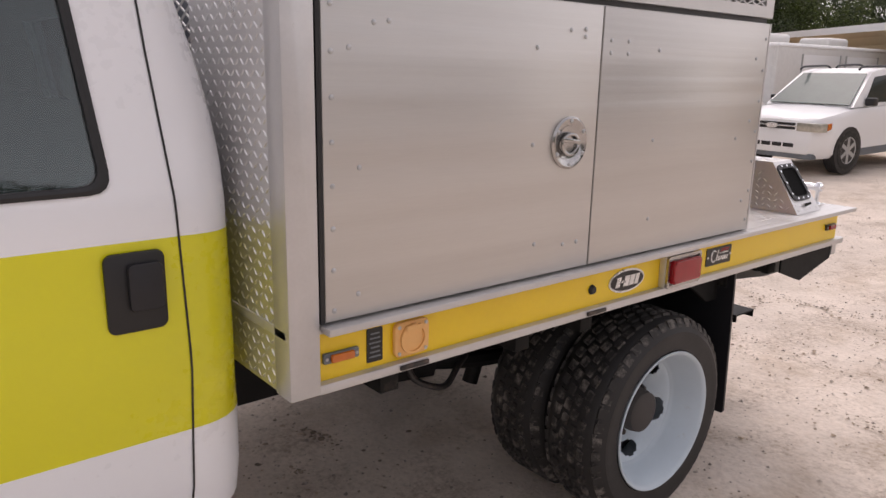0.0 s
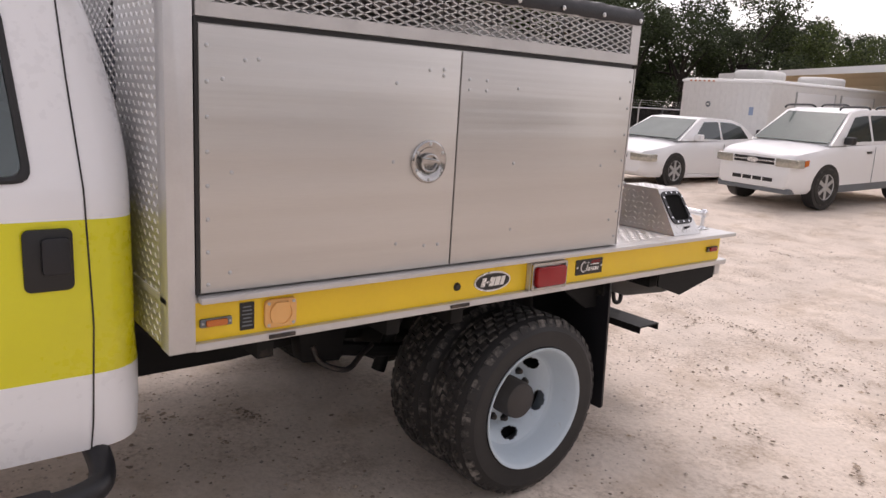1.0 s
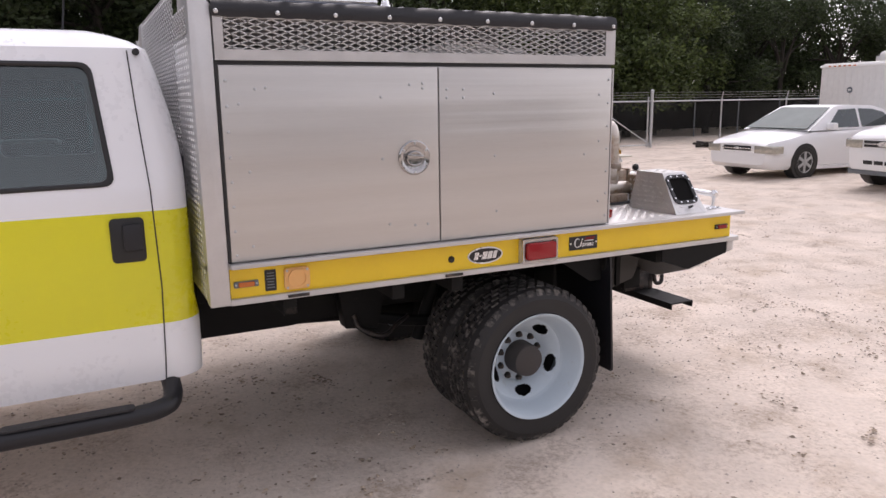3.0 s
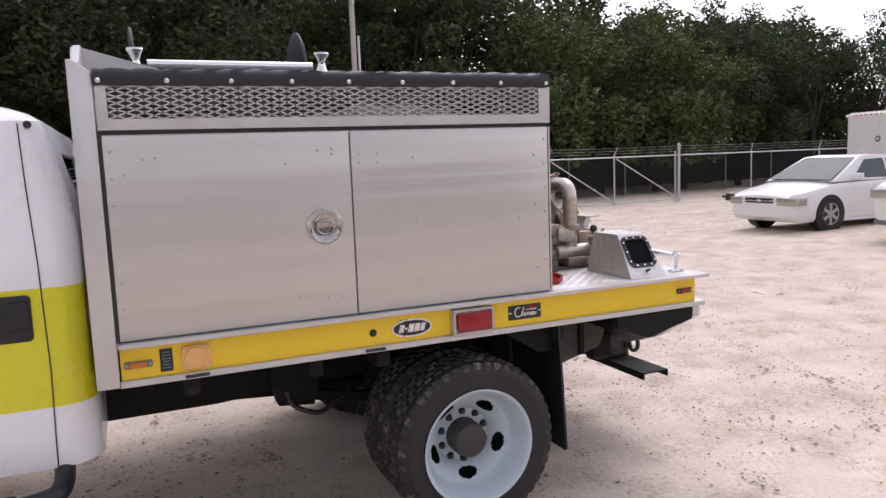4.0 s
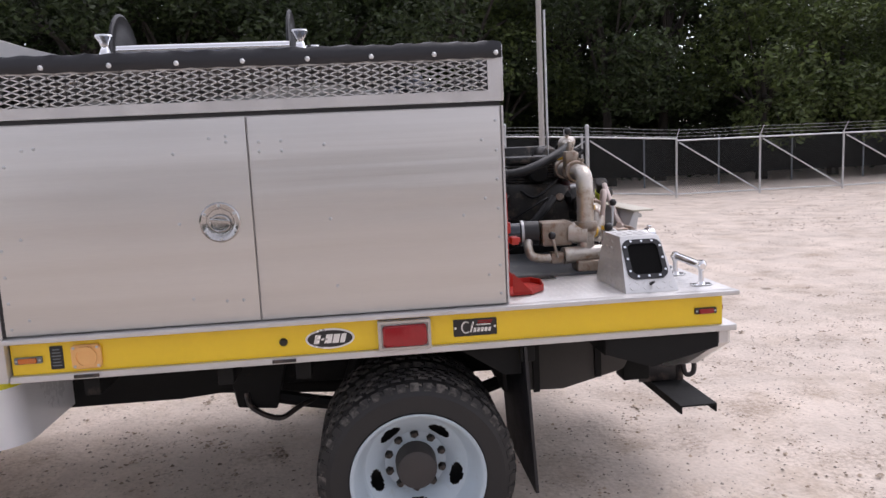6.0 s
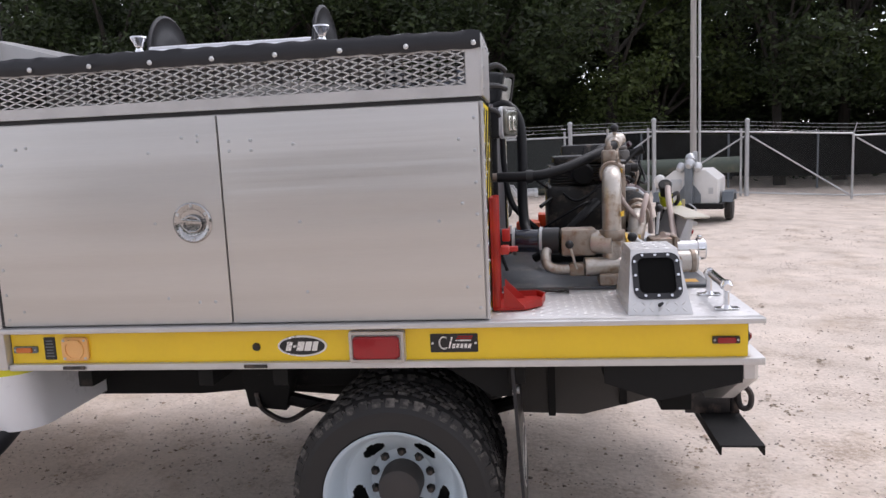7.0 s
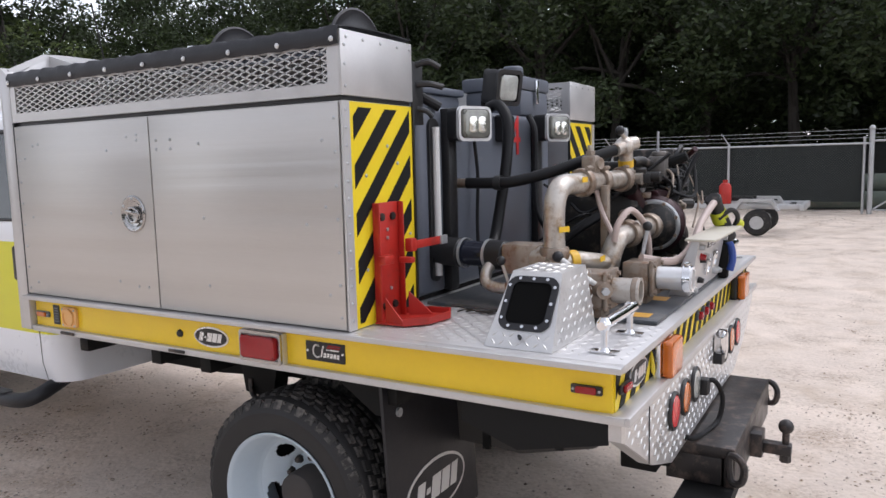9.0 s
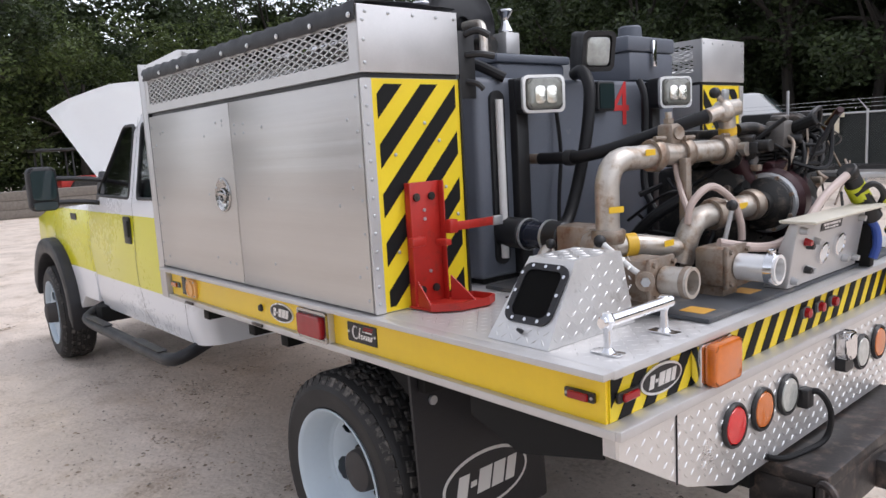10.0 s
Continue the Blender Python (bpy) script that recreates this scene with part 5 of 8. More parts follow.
    part("tray_end", bx(B(), 1.862, 1.870, -0.030, 0.385, 1.8815, 2.088, 0.002), ALU_TRIM, c)
    part("tray_end", bx(B(), 0.0, 0.008, -0.0175, 0.385, 1.8815, 2.086), ALU_TRIM, c)
    bm = bx(B(), 0.008, 1.8615, 0.375, 0.385, 1.8815, 1.93)
    bx(bm, 0.008, 1.46, 0.375, 0.385, 1.93, 2.086)
    bx(bm, 1.82, 1.8615, 0.375, 0.385, 1.93, 2.086)
    bx(bm, 1.46, 1.82, 0.375, 0.385, 2.062, 2.086)
    part("tray_back", bm, ALU_TRIM, c)
    tagged(part("tray_mesh", expanded(B(), (1.46, Y(0.380), 1.93), (1, 0, 0), (0, 0, 1), 0.36, 0.132, (0, -1 if far else 1, 0)), ALU_TRIM, c), kind="stuff")
    for y in (0.0, 0.09, 0.19, 0.29, 0.37):
        part("rivet", RIVET, GALV, c, at=side_m(1.870, Y(y), 2.066, "+x"))
    for z in (1.91, 1.98, 2.04):
        part("rivet", RIVET, GALV, c, at=side_m(1.870, Y(-0.012), z, "+x"))
    # striped end
    part("end_panel", bx(B(), 1.8585, 1.8625, 0.012, 0.383, 1.107, 1.864), SIGNAL, c, "yellow end panel with black diagonal stripes")
    for p in stripes(0.335, 0.725, 0.152, 0.074, 0.95, 0.03):
        part("stripe", prism(B(), [(1.8626, Y(0.030 + a), 1.122 + b) for a, b in p], (0.0016, 0, 0)), STRIPE, c)
    ang = part("edge_angle", bx(B(), 1.8585, 1.866, -0.030, 0.010, 1.107, 1.864), ALU_TRIM, c, "riveted aluminium edge angle")
    for k in range(13):
        part("rivet", RIVET, GALV, c, at=side_m(1.866, Y(-0.012), 1.14 + 0.058 * k, "+x"))
    for y, z in ((0.09, 1.62), (0.22, 1.72), (0.30, 1.50), (0.28, 1.66), (0.08, 1.30), (0.35, 1.40)):
        part("rivet", RIVET, GALV, c, at=side_m(1.8645, Y(y), z, "+x"))
    part("edge_trim", bx(B(), 1.8585, 1.870, 0.3835, 0.392, 1.106, 1.866), BLACK, c)
    return c


cabinet(False)
cabinet(True)

# vinyl cover over the near tray, with snaps along its hem
def cover(y0, y1, s):
    bm = B()
    nx, prof = 60, [(y0 - 0.006, 2.038), (y0 - 0.010, 2.052), (y0 - 0.010, 2.075), (y0 - 0.002, 2.098), (y0 + s * 0.05, 2.106), (y0 + s * 0.2, 2.110), (y1, 2.104)]
    g = []
    for i in range(nx + 1):
        x = -0.004 + 1.870 * i / nx
        row = []
        for j, (y, z) in enumerate(prof):
            w = 0.0035 * math.sin(i * 1.9 + j) + 0.004 * noise.noise((x * 6, j * 0.7, 2))
            row.append(bm.verts.new((x, y - s * abs(w) * (0.6 if j < 3 else 0), z + (w if j > 2 else w * 0.6))))
        g.append(row)
    fs = [bm.faces.new((g[i][j], g[i + 1][j], g[i + 1][j + 1], g[i][j + 1])) for i in range(nx) for j in range(len(prof) - 1)]
    bmesh.ops.recalc_face_normals(bm, faces=fs)
    bmesh.ops.solidify(bm, geom=fs, thickness=0.003)
    return bm


tarp = thing("tray_cover", "black vinyl cover snapped along the tray's edge", "cover", (0.93, 0.0, 2.09))
part("sheet", cover(-0.030, 0.385, 1), VINYL, tarp, angle=60)
SNAP = mesh_of("snap", lathe(B(), [(0.009, 0.0), (0.009, 0.003), (0.006, 0.006), (0.0, 0.007)], (0, 0, 0), (0, 0, 1), 12), BADGE)
for k in range(9):
    part("snap", SNAP, BADGE, tarp, at=side_m(0.012 + 0.229 * k, -0.043, 2.056))

# pale folded sheeting lying in the trays
for y0, y1, s in ((0.035, 0.34, 1), (YF - 0.34, YF - 0.035, 2)):
    bm = B()
    g = []
    for i in range(70):
        row = []
        for j in range(10):
            x, y = 0.06 + 1.70 * i / 69, y0 + (y1 - y0) * j / 9
            z = 1.928 + 0.05 * abs(noise.noise((x * 7, y * 9, s))) + 0.05 * noise.noise((x * 2.2, y * 3, s + 5)) + 0.02 * abs(noise.noise((x * 25, y * 25, s)))
            row.append(bm.verts.new((x, y, max(1.884, z) if 0 < i < 69 and 0 < j < 9 else 1.882)))
        g.append(row)
    for i in range(69):
        for j in range(9):
            bm.faces.new((g[i][j], g[i + 1][j], g[i + 1][j + 1], g[i][j + 1]))
    bmesh.ops.recalc_face_normals(bm, faces=bm.faces)
    tagged(part("folded_sheeting", bm, mat("grey_white_sheeting", (0.70, 0.69, 0.67), 0.6, 0.0, 0.2, 8, 60, 0.2), angle=25), "crumpled pale sheeting lying in the mesh tray", "sheeting")

# ---- water tank ----
tank = thing("water_tank", "dark grey polymer water tank with a sight tube", "tank", (1.0, TY, 1.104))
part("body", box(B(), 0.02, 1.800, 0.520, 1.860, 1.1215, 1.885, 0.025, 3), POLY, tank)
part("skid", box(B(), 0.02, 1.78, 0.54, 1.84, 1.1045, 1.121), CHASSIS, tank)
# raised black bars stand for recesses, their shade put into the colour
for y in (0.735, 1.645):
    part("recess_bar", box(B(), 1.790, 1.838, y - 0.035, y + 0.035, 1.125, 1.880, 0.012), BLACK, tank)
part("sight_recess", plate(B(), side_m(1.7995, 0.625, 1.505, "+x"), 0.075, 0.66, 0.012, 0.036), BLACK, tank)
part("sight_tube", tube(B(), [(1.822, 0.622, 1.20), (1.822, 0.622, 1.5), (1.822, 0.622, 1.80)], 0.015, 10, 2), WHITE_PLASTIC, tank, "white sight tube")
part("lid", box(B(), 0.95, 1.50, 0.95, 1.40, 1.886, 1.985, 0.012), POLY, tank, "raised dark grey hatch")
part("lid_top", box(B(), 0.93, 1.52, 0.93, 1.42, 1.986, 2.022, 0.010), POLY, tank)
part("fill_tower", box(B(), 1.48, 1.795, 1.50, 1.855, 1.886, 2.015, 0.012), POLY, tank)
part("fill_tower_top", box(B(), 1.465, 1.800, 1.485, 1.865, 2.016, 2.085, 0.012), POLY, tank)
part("vent_cap", cyl(B(), (1.66, 1.70, 2.085), (1.66, 1.70, 2.155), 0.058, 0.054, 24, 0.008), POLY, tank)
part("tower_latch", box(B(), 1.800, 1.815, 1.66, 1.69, 1.95, 2.07, 0.003), CHROME, tank)
numeral = bpy.data.curves.new("numeral", 'FONT')
numeral.body = "4"
numeral.size = 0.275
numeral.extrude = 0.001
tmp = new("numeral_scratch", numeral)
bpy.context.view_layer.update()
num_mesh = bpy.data.meshes.new_from_object(tmp.evaluated_get(bpy.context.evaluated_depsgraph_get()))
bpy.data.objects.remove(tmp)
num_mesh.name = "painted_numeral"
num_mesh.materials.clear()
num_mesh.materials.append(mat("red_paint_mark", (0.55, 0.03, 0.03), 0.5))
part("painted_numeral", num_mesh, RED, tank, "red painted numeral", at=pose(1.8025, 1.345, 1.690, 90, 0, 90))


SMOKED = mat("lamp_lens_grey", (0.20, 0.20, 0.175), 0.10, 0.3, 0.25, 40, 120, 0.3, 0.06, coat=0.6)


def flood(x, y, z, w, h, tilt, body, bezel, label, deep=0.07, yaw=-20):
    f = thing("work_light", label, "lamp", (x, y, z), "lamps at the tank")
    m = side_m(x, y, z, "+x") @ pose(0, 0, 0, tilt, yaw, 0)
    part("housing", plate(B(), m @ pose(0, 0, -deep), w, h, deep, 0.016, 0.008), body, f)
    part("bezel", ring_plate(B(), m @ pose(0, 0, 0.0004), w * 1.06, h * 1.06, 0.026, 0.011 if bezel is BRIGHT else 0.018, 0.016), bezel, f)
    g = 0.018 if bezel is BRIGHT else 0.038
    part("lens", plate(B(), m @ pose(0, 0, 0.001), w - g, h - g, 0.028 if bezel is BRIGHT else 0.014, 0.022, 0.010 if bezel is BRIGHT else 0.004), SMOKED if bezel is BRIGHT else CLEAR, f, "domed clear lens")
    if bezel is BRIGHT:
        for sx in (-0.024, 0.024):
            part("reflector", plate(B(), m @ pose(sx, -0.004, 0.0292), 0.044, h * 0.50, 0.004, 0.016, 0.002), REFLECTOR, f, "bright faceted reflector")
    return m, f


m, f = flood(1.920, 0.755, 1.812, 0.168, 0.132, 0, BLACK, BRIGHT, "square halogen lamp with a chrome bezel")
part("mount", box(B(), 1.8382, 1.846, 0.715, 0.815, 1.745, 1.880, 0.002), BLACK, f)
m, f = flood(1.930, 1.640, 1.822, 0.165, 0.132, 0, BLACK, BRIGHT, "square halogen lamp with a chrome bezel", 0.085)
part("mount", box(B(), 1.8382, 1.842, 1.59, 1.69, 1.755, 1.882, 0.002), BLACK, f)
m, f = flood(1.905, 1.115, 1.985, 0.145, 0.150, 10, BLACK, BLACK, "black work light with a pale lens on the tank", 0.09)
part("bracket", box(B(), 1.78, 1.82, 1.095, 1.135, 1.886, 1.96, 0.004), CHASSIS, f)
dk = thing("dark_lamp", "small dark square lamp on the tank", "lamp", (1.83, 1.255, 1.81))
part("housing", plate(B(), side_m(1.8005, 1.255, 1.812, "+x"), 0.12, 0.125, 0.045, 0.012, 0.005), BLACK, dk)
part("lens", plate(B(), side_m(1.846, 1.255, 1.812, "+x"), 0.10, 0.105, 0.004, 0.01), GLASS, dk)

# bracket, black cables and hooks at the tank's corner
hook = thing("hose_hook", "black steel hose hook at the cabinet's edge", "hook", (1.88, 0.42, 1.95))
part("plate", box(B(), 1.855, 1.862, 0.393, 0.470, 1.80, 2.03, 0.002), BLACK, hook)
part("prong", tube(B(), [(1.858, 0.43, 2.02), (1.90, 0.45, 2.03), (1.93, 0.48, 2.01)], 0.012, 8), BLACK, hook)
part("prong", tube(B(), [(1.858, 0.43, 1.95), (1.90, 0.46, 1.95), (1.93, 0.50, 1.94)], 0.012, 8), BLACK, hook)
part("prong", tube(B(), [(1.858, 0.43, 1.86), (1.89, 0.45, 1.85), (1.90, 0.47, 1.83)], 0.010, 8), BLACK, hook)

# ---- hose reel ----
reel = thing("hose_reel", "black hose reel with chrome roller guides above the tank", "reel", (0.57, 1.215, 1.886))
for x in (0.155, 1.0):
    part("flange", lathe(B(), [(0.05, -0.004), (0.225, -0.010), (0.236, -0.004), (0.236, 0.004), (0.225, 0.010), (0.215, 0.006), (0.16, 0.004), (0.14, 0.014), (0.05, 0.014)], (x, 1.215, 2.225), (1, 0, 0), 40), VINYL, reel, "dished black reel flange")
    part("stand", prism(B(), [(x - 0.03, 1.0, 1.887), (x - 0.03, 1.43, 1.887), (x - 0.03, 1.26, 2.23), (x - 0.03, 1.17, 2.23)], (0.012, 0, 0)), CHASSIS, reel)
part("drum", cyl(B(), (0.16, 1.215, 2.225), (0.995, 1.215, 2.225), 0.055, seg=24), HOSE_BLACK, reel)
BOLLARD = mesh_of("roller", lathe(B(), [(0, 0), (0.036, 0), (0.038, 0.006), (0.032, 0.020), (0.022, 0.040), (0.020, 0.060), (0.024, 0.080), (0.036, 0.098), (0.040, 0.106), (0.038, 0.114), (0, 0.116)], (0, 0, 0), (0, 0, 1), 24), CHROME)
for x, y in ((0.165, 0.885), (1.065, 0.905), (1.090, 1.44), (0.165, 1.44)):
    part("roller", BOLLARD, CHROME, reel, "waisted chrome roller", at=Matrix.Translation((x, y, 2.196)))
    part("roller_post", box(B(), x - 0.022, x + 0.022, y - 0.022, y + 0.022, 1.887, 2.195, 0.004), ALU_TRIM if y > 1 else CHASSIS, reel)
for x, y in ((1.090, 1.44), (0.165, 1.44)):
    part("roller_block", box(B(), x - 0.05, x + 0.05, y - 0.05, y + 0.05, 2.085, 2.192, 0.006), ALU_TRIM, reel, "bright square roller block")
part("cross_roller", cyl(B(), (0.215, 0.90, 2.238), (1.015, 0.91, 2.238), 0.024, seg=18), CHROME, reel, "long polished cross roller")
part("cross_roller", cyl(B(), (0.19, 0.90, 2.182), (1.04, 0.91, 2.182), 0.020, seg=16), GLOSS_BLACK, reel)
part("swivel", tube(B(), [(1.02, 1.215, 2.225), (1.10, 1.215, 2.225), (1.16, 1.20, 2.20), (1.20, 1.17, 2.10), (1.22, 1.14, 1.95), (1.22, 1.13, 1.90)], 0.022, 10), STEEL, reel)
part("motor", cyl(B(), (1.04, 1.29, 2.12), (1.13, 1.29, 2.12), 0.05, seg=18), ENGINE, reel)

# ---- red extinguisher bracket ----
br = thing("extinguisher_bracket", "empty red steel extinguisher bracket with an open strap on the deck", "bracket", (1.92, 0.18, 1.104))
bm = box(B(), 1.868, 1.874, 0.112, 0.262, 1.109, 1.525, 0.002)
box(bm, 1.874, 1.897, 0.112, 0.118, 1.109, 1.525, 0.002)
box(bm, 1.874, 1.897, 0.256, 0.262, 1.109, 1.525, 0.002)
part("back_channel", bm, RED, br)
bm = B()
tray = [(1.874, 0.100), (1.874, 0.275), (1.95, 0.335), (2.035, 0.345), (2.065, 0.29), (2.05, 0.17), (1.99, 0.105)]
prism(bm, [(x, y, 1.1085) for x, y in tray], (0, 0, 0.005))
for (xa, ya), (xb, yb) in zip(tray[1:], tray[2:]):
    prism(bm, [(xa, ya, 1.1135), (xb, yb, 1.1135), (xb, yb, 1.135), (xa, ya, 1.135)], (-0.004, -0.004, 0))
part("foot_tray", bm, RED, br)
part("foot_gusset", prism(B(), [(1.910, 0.112, 1.114), (1.990, 0.107, 1.114), (1.910, 0.112, 1.20)], (0, 0.005, 0)), RED, br)
part("foot_gusset", prism(B(), [(1.910, 0.258, 1.114), (1.985, 0.30, 1.114), (1.910, 0.258, 1.20)], (0, 0.005, 0)), RED, br)
part("strap", box(B(), 1.925, 1.931, 0.262, 0.480, 1.352, 1.382, 0.002), RED, br)
part("strap_hinge", box(B(), 1.905, 1.935, 0.250, 0.285, 1.345, 1.392, 0.004), RED, br)
part("strap_lug", box(B(), 1.905, 1.935, 0.085, 0.140, 1.318, 1.348, 0.004), RED, br)
part("strap_lug", box(B(), 1.908, 1.965, 0.20, 0.225, 1.312, 1.332, 0.004), RED, br)
part("buckle", box(B(), 1.924, 1.938, 0.455, 0.500, 1.350, 1.384, 0.003), GALV, br)
for y, z in ((0.155, 1.475), (0.220, 1.475), (0.16, 1.16), (0.22, 1.16)):
    part("bolt", cyl(B(), (1.874, y, z), (1.882, y, z), 0.014, seg=8), ENGINE, br)
for y, z in ((0.187, 1.43), (0.187, 1.40), (0.20, 1.22)):
    part("bolt", cyl(B(), (1.874, y, z), (1.879, y, z), 0.006, seg=8), GALV, br)

# ---- tread plate intake box ----
ib = thing("tread_plate_box", "wedge shaped tread plate box with a square black mouth", "box", (2.455, 0.19, 1.104))
b0, b1 = (2.345, 2.565), (2.375, 2.540)
ZT, YT = 1.315, 0.155
low = [Vector((b0[0], 0.004, 1.1045)), Vector((b0[1], 0.004, 1.1045)), Vector((b0[1], 0.385, 1.1045)), Vector((b0[0], 0.385, 1.1045))]
top = [Vector((b1[0], YT, ZT)), Vector((b1[1], YT, ZT)), Vector((b1[1], 0.360, ZT)), Vector((b1[0], 0.360, ZT))]
bm = B()
loft(bm, [low, top])
part("shell", bm, DULL_TREAD, ib)
bm = B()
fu = (low[1] - low[0]).normalized()
fv = (((top[0] + top[1]) - (low[0] + low[1])) / 2).normalized()
fn = fu.cross(fv).normalized()
treads(bm, low[0] + fu * 0.012 + fv * 0.005, fu, fv, 0.195, 0.052, fn, 0.026, 0.012, 0.0016)
ru = (low[2] - low[1]).normalized()
rv = ((top[1] + top[2] - low[1] - low[2]) / 2).normalized()
rn = ru.cross(rv).normalized()
for k in range(7):
    ins = 0.150 * k / 6.6
    treads(bm, low[1] + rv * (0.008 + 0.0285 * k) + ru * (0.012 + ins), ru, rv, 0.36 - ins - 0.022 * k / 6, 0.028, rn, 0.0275, 0.012, 0.0016)
lu = (low[0] - low[3]).normalized()
lv = ((top[0] + top[3] - low[0] - low[3]) / 2).normalized()
ln = lu.cross(lv).normalized()
for k in range(7):
    ins = 0.150 * k / 6.6
    treads(bm, low[3] + lv * (0.008 + 0.0285 * k) + lu * (0.015), lu, lv, 0.355 - ins - 0.015, 0.028, ln, 0.0275, 0.012, 0.0016)
treads(bm, (b1[0] + 0.01, YT + 0.01, ZT), (1, 0, 0), (0, 1, 0), 0.14, 0.18, (0, 0, 1))
tagged(part("tread_pattern", bm, DULL_TREAD, ib), kind="stuff")
fm = Matrix((fu, fv, fn)).transposed().to_4x4()
fm.translation = (low[0] + low[1]) / 2 + fv * 0.150
mouth = part("mouth_seal", ring_plate(B(), fm @ pose(0, 0, 0.0006), 0.168, 0.180, 0.035, 0.020, 0.006), VINYL, ib, "black bolted mouth seal")
# flat dark plate in place of a cavity; its shade is only colour
part("mouth", plate(B(), fm @ pose(0, 0, 0.0006), 0.132, 0.144, 0.0012, 0.025), MOUTH_SHADE, ib)
for px, py in [(sx * 0.074, yy) for sx in (-1, 1) for yy in (-0.055, 0.0, 0.055)] + [(xx, sy * 0.080) for sy in (-1, 1) for xx in (-0.045, 0.0, 0.045)]:
    part("bolt", cyl(B(), fm @ Vector((px, py, 0.006)), fm @ Vector((px, py, 0.010)), 0.0055, seg=8), CHROME, mouth)
part("toggle", cyl(B(), fm @ Vector((0.0, -0.113, 0.0)), fm @ Vector((0.006, -0.116, 0.024)), 0.007, 0.005, 8), BLACK, ib)

# ---- grab rail ----
gr = thing("grab_rail", "chrome grab rail bolted to the deck's corner", "rail", (2.695, 0.21, 1.104))
part("bar", cyl(B(), (2.692, 0.060, 1.185), (2.700, 0.358, 1.190), 0.0165, seg=18, bev=0.004), CHROME, gr)
for y in (0.082, 0.335):
    part("post", lathe(B(), [(0.020, 0), (0.011, 0.012), (0.010, 0.055), (0.016, 0.070), (0.022, 0.082), (0.012, 0.100), (0, 0.101)], (2.694, y, 1.108), (0, 0, 1), 18), CHROME, gr)
    part("foot", plate(B(), pose(2.694, y, 1.1045), 0.085, 0.040, 0.005, 0.006, 0.001), CHROME, gr)

# ---- pump unit ----
mt = thing("skid_plate", "dark grey scuffed skid plate under the pump", "plate", (2.28, 1.25, 1.104))
part("sheet", box(B(), 1.845, 2.742, 0.485, 1.985, 1.1046, 1.118, 0.003), DARKGREY, mt)
part("label_patch", box(B(), 2.62, 2.70, 0.53, 0.60, 1.1182, 1.1192), mat("orange_label", (0.62, 0.33, 0.05), 0.6), mt)
part("label_patch", box(B(), 2.61, 2.68, 0.85, 0.93, 1.1182, 1.1192), mat("orange_label_2", (0.55, 0.30, 0.08), 0.6), mt)

pump = thing("pump_unit", "stained steel fire pump and piping with a black engine", "pump", (2.35, 1.1, 1.118))
def pp(name, bm, material, label="", angle=35):
    return part(name, bm, material, pump, label, angle=angle)


def clamp(c, way, r, parent):
    return part("clamp", lathe(B(), [(r, -0.022), (r + 0.012, -0.022), (r + 0.016, -0.010), (r + 0.016, 0.010), (r + 0.012, 0.022), (r, 0.022)], c, way, 24), CAST, parent)


main = pp("main_pipe", tube(B(), [(2.352, 0.556, 1.20), (2.352, 0.556, 1.30), (2.352, 0.556, 1.44), (2.353, 0.558, 1.495), (2.357, 0.580, 1.543), (2.362, 0.625, 1.564), (2.370, 0.70, 1.566), (2.383, 0.81, 1.570)], 0.0395, 20, 5), STEEL, "large bent stainless pipe")
clamp((2.352, 0.556, 1.322), (0, 0, 1), 0.0395, main)
clamp((2.378, 0.780, 1.569), (0.08, 1, 0), 0.0395, main)
pp("tee_pipe", cyl(B(), (2.385, 0.80, 1.570), (2.42, 1.20, 1.571), 0.038, seg=20), STEEL)
for y in (0.925, 1.150):
    clamp((2.398 + 0.09 * (y - 0.925), y, 1.570), (0.09, 1, 0), 0.038, main)
for x, y, z in ((2.405, 0.778, 1.625), (2.352, 0.615, 1.325), (2.425, 0.925, 1.622), (2.44, 1.150, 1.622)):
    pp("clamp_bolt", cyl(B(), (x, y - 0.030, z), (x, y + 0.030, z), 0.008, seg=8), CAST)
pp("valve_body", box(B(), 2.345, 2.408, 0.850, 0.912, 1.585, 1.672, 0.012), CAST)
pp("gauge_ring", lathe(B(), [(0.020, 0), (0.024, 0.004), (0.022, 0.012), (0.016, 0.010), (0, 0.010)], (2.408, 0.880, 1.640), (1, -0.3, 0), 18), CAST)
pp("valve_stem", cyl(B(), (2.375, 0.880, 1.67), (2.375, 0.880, 1.712), 0.012, seg=10), STEEL)
pp("valve_nut", cyl(B(), (2.375, 0.880, 1.674), (2.375, 0.880, 1.690), 0.019, seg=6), CAST)
pp("end_valve", box(B(), 2.385, 2.460, 1.175, 1.250, 1.525, 1.612, 0.014), CAST)
pp("end_plug", cyl(B(), (2.46, 1.215, 1.568), (2.490, 1.212, 1.568), 0.026, seg=8), STEEL)
pp("riser", cyl(B(), (2.425, 1.195, 1.60), (2.428, 1.175, 1.70), 0.030, seg=16), STEEL)
pp("riser_band", cyl(B(), (2.425, 1.190, 1.622), (2.426, 1.184, 1.650), 0.0325, seg=16), mat("yellow_band", (0.75, 0.45, 0.03), 0.5))
pp("top_valve", ball(B(), (2.430, 1.150, 1.708), 0.042, 16), STEEL)
pp("top_valve_cap", cyl(B(), (2.445, 1.165, 1.715), (2.475, 1.190, 1.722), 0.032, 0.028, 14, 0.004), STEEL)
pp("top_valve_collar", cyl(B(), (2.42, 1.045, 1.690), (2.428, 1.13, 1.706), 0.027, seg=14), STEEL)
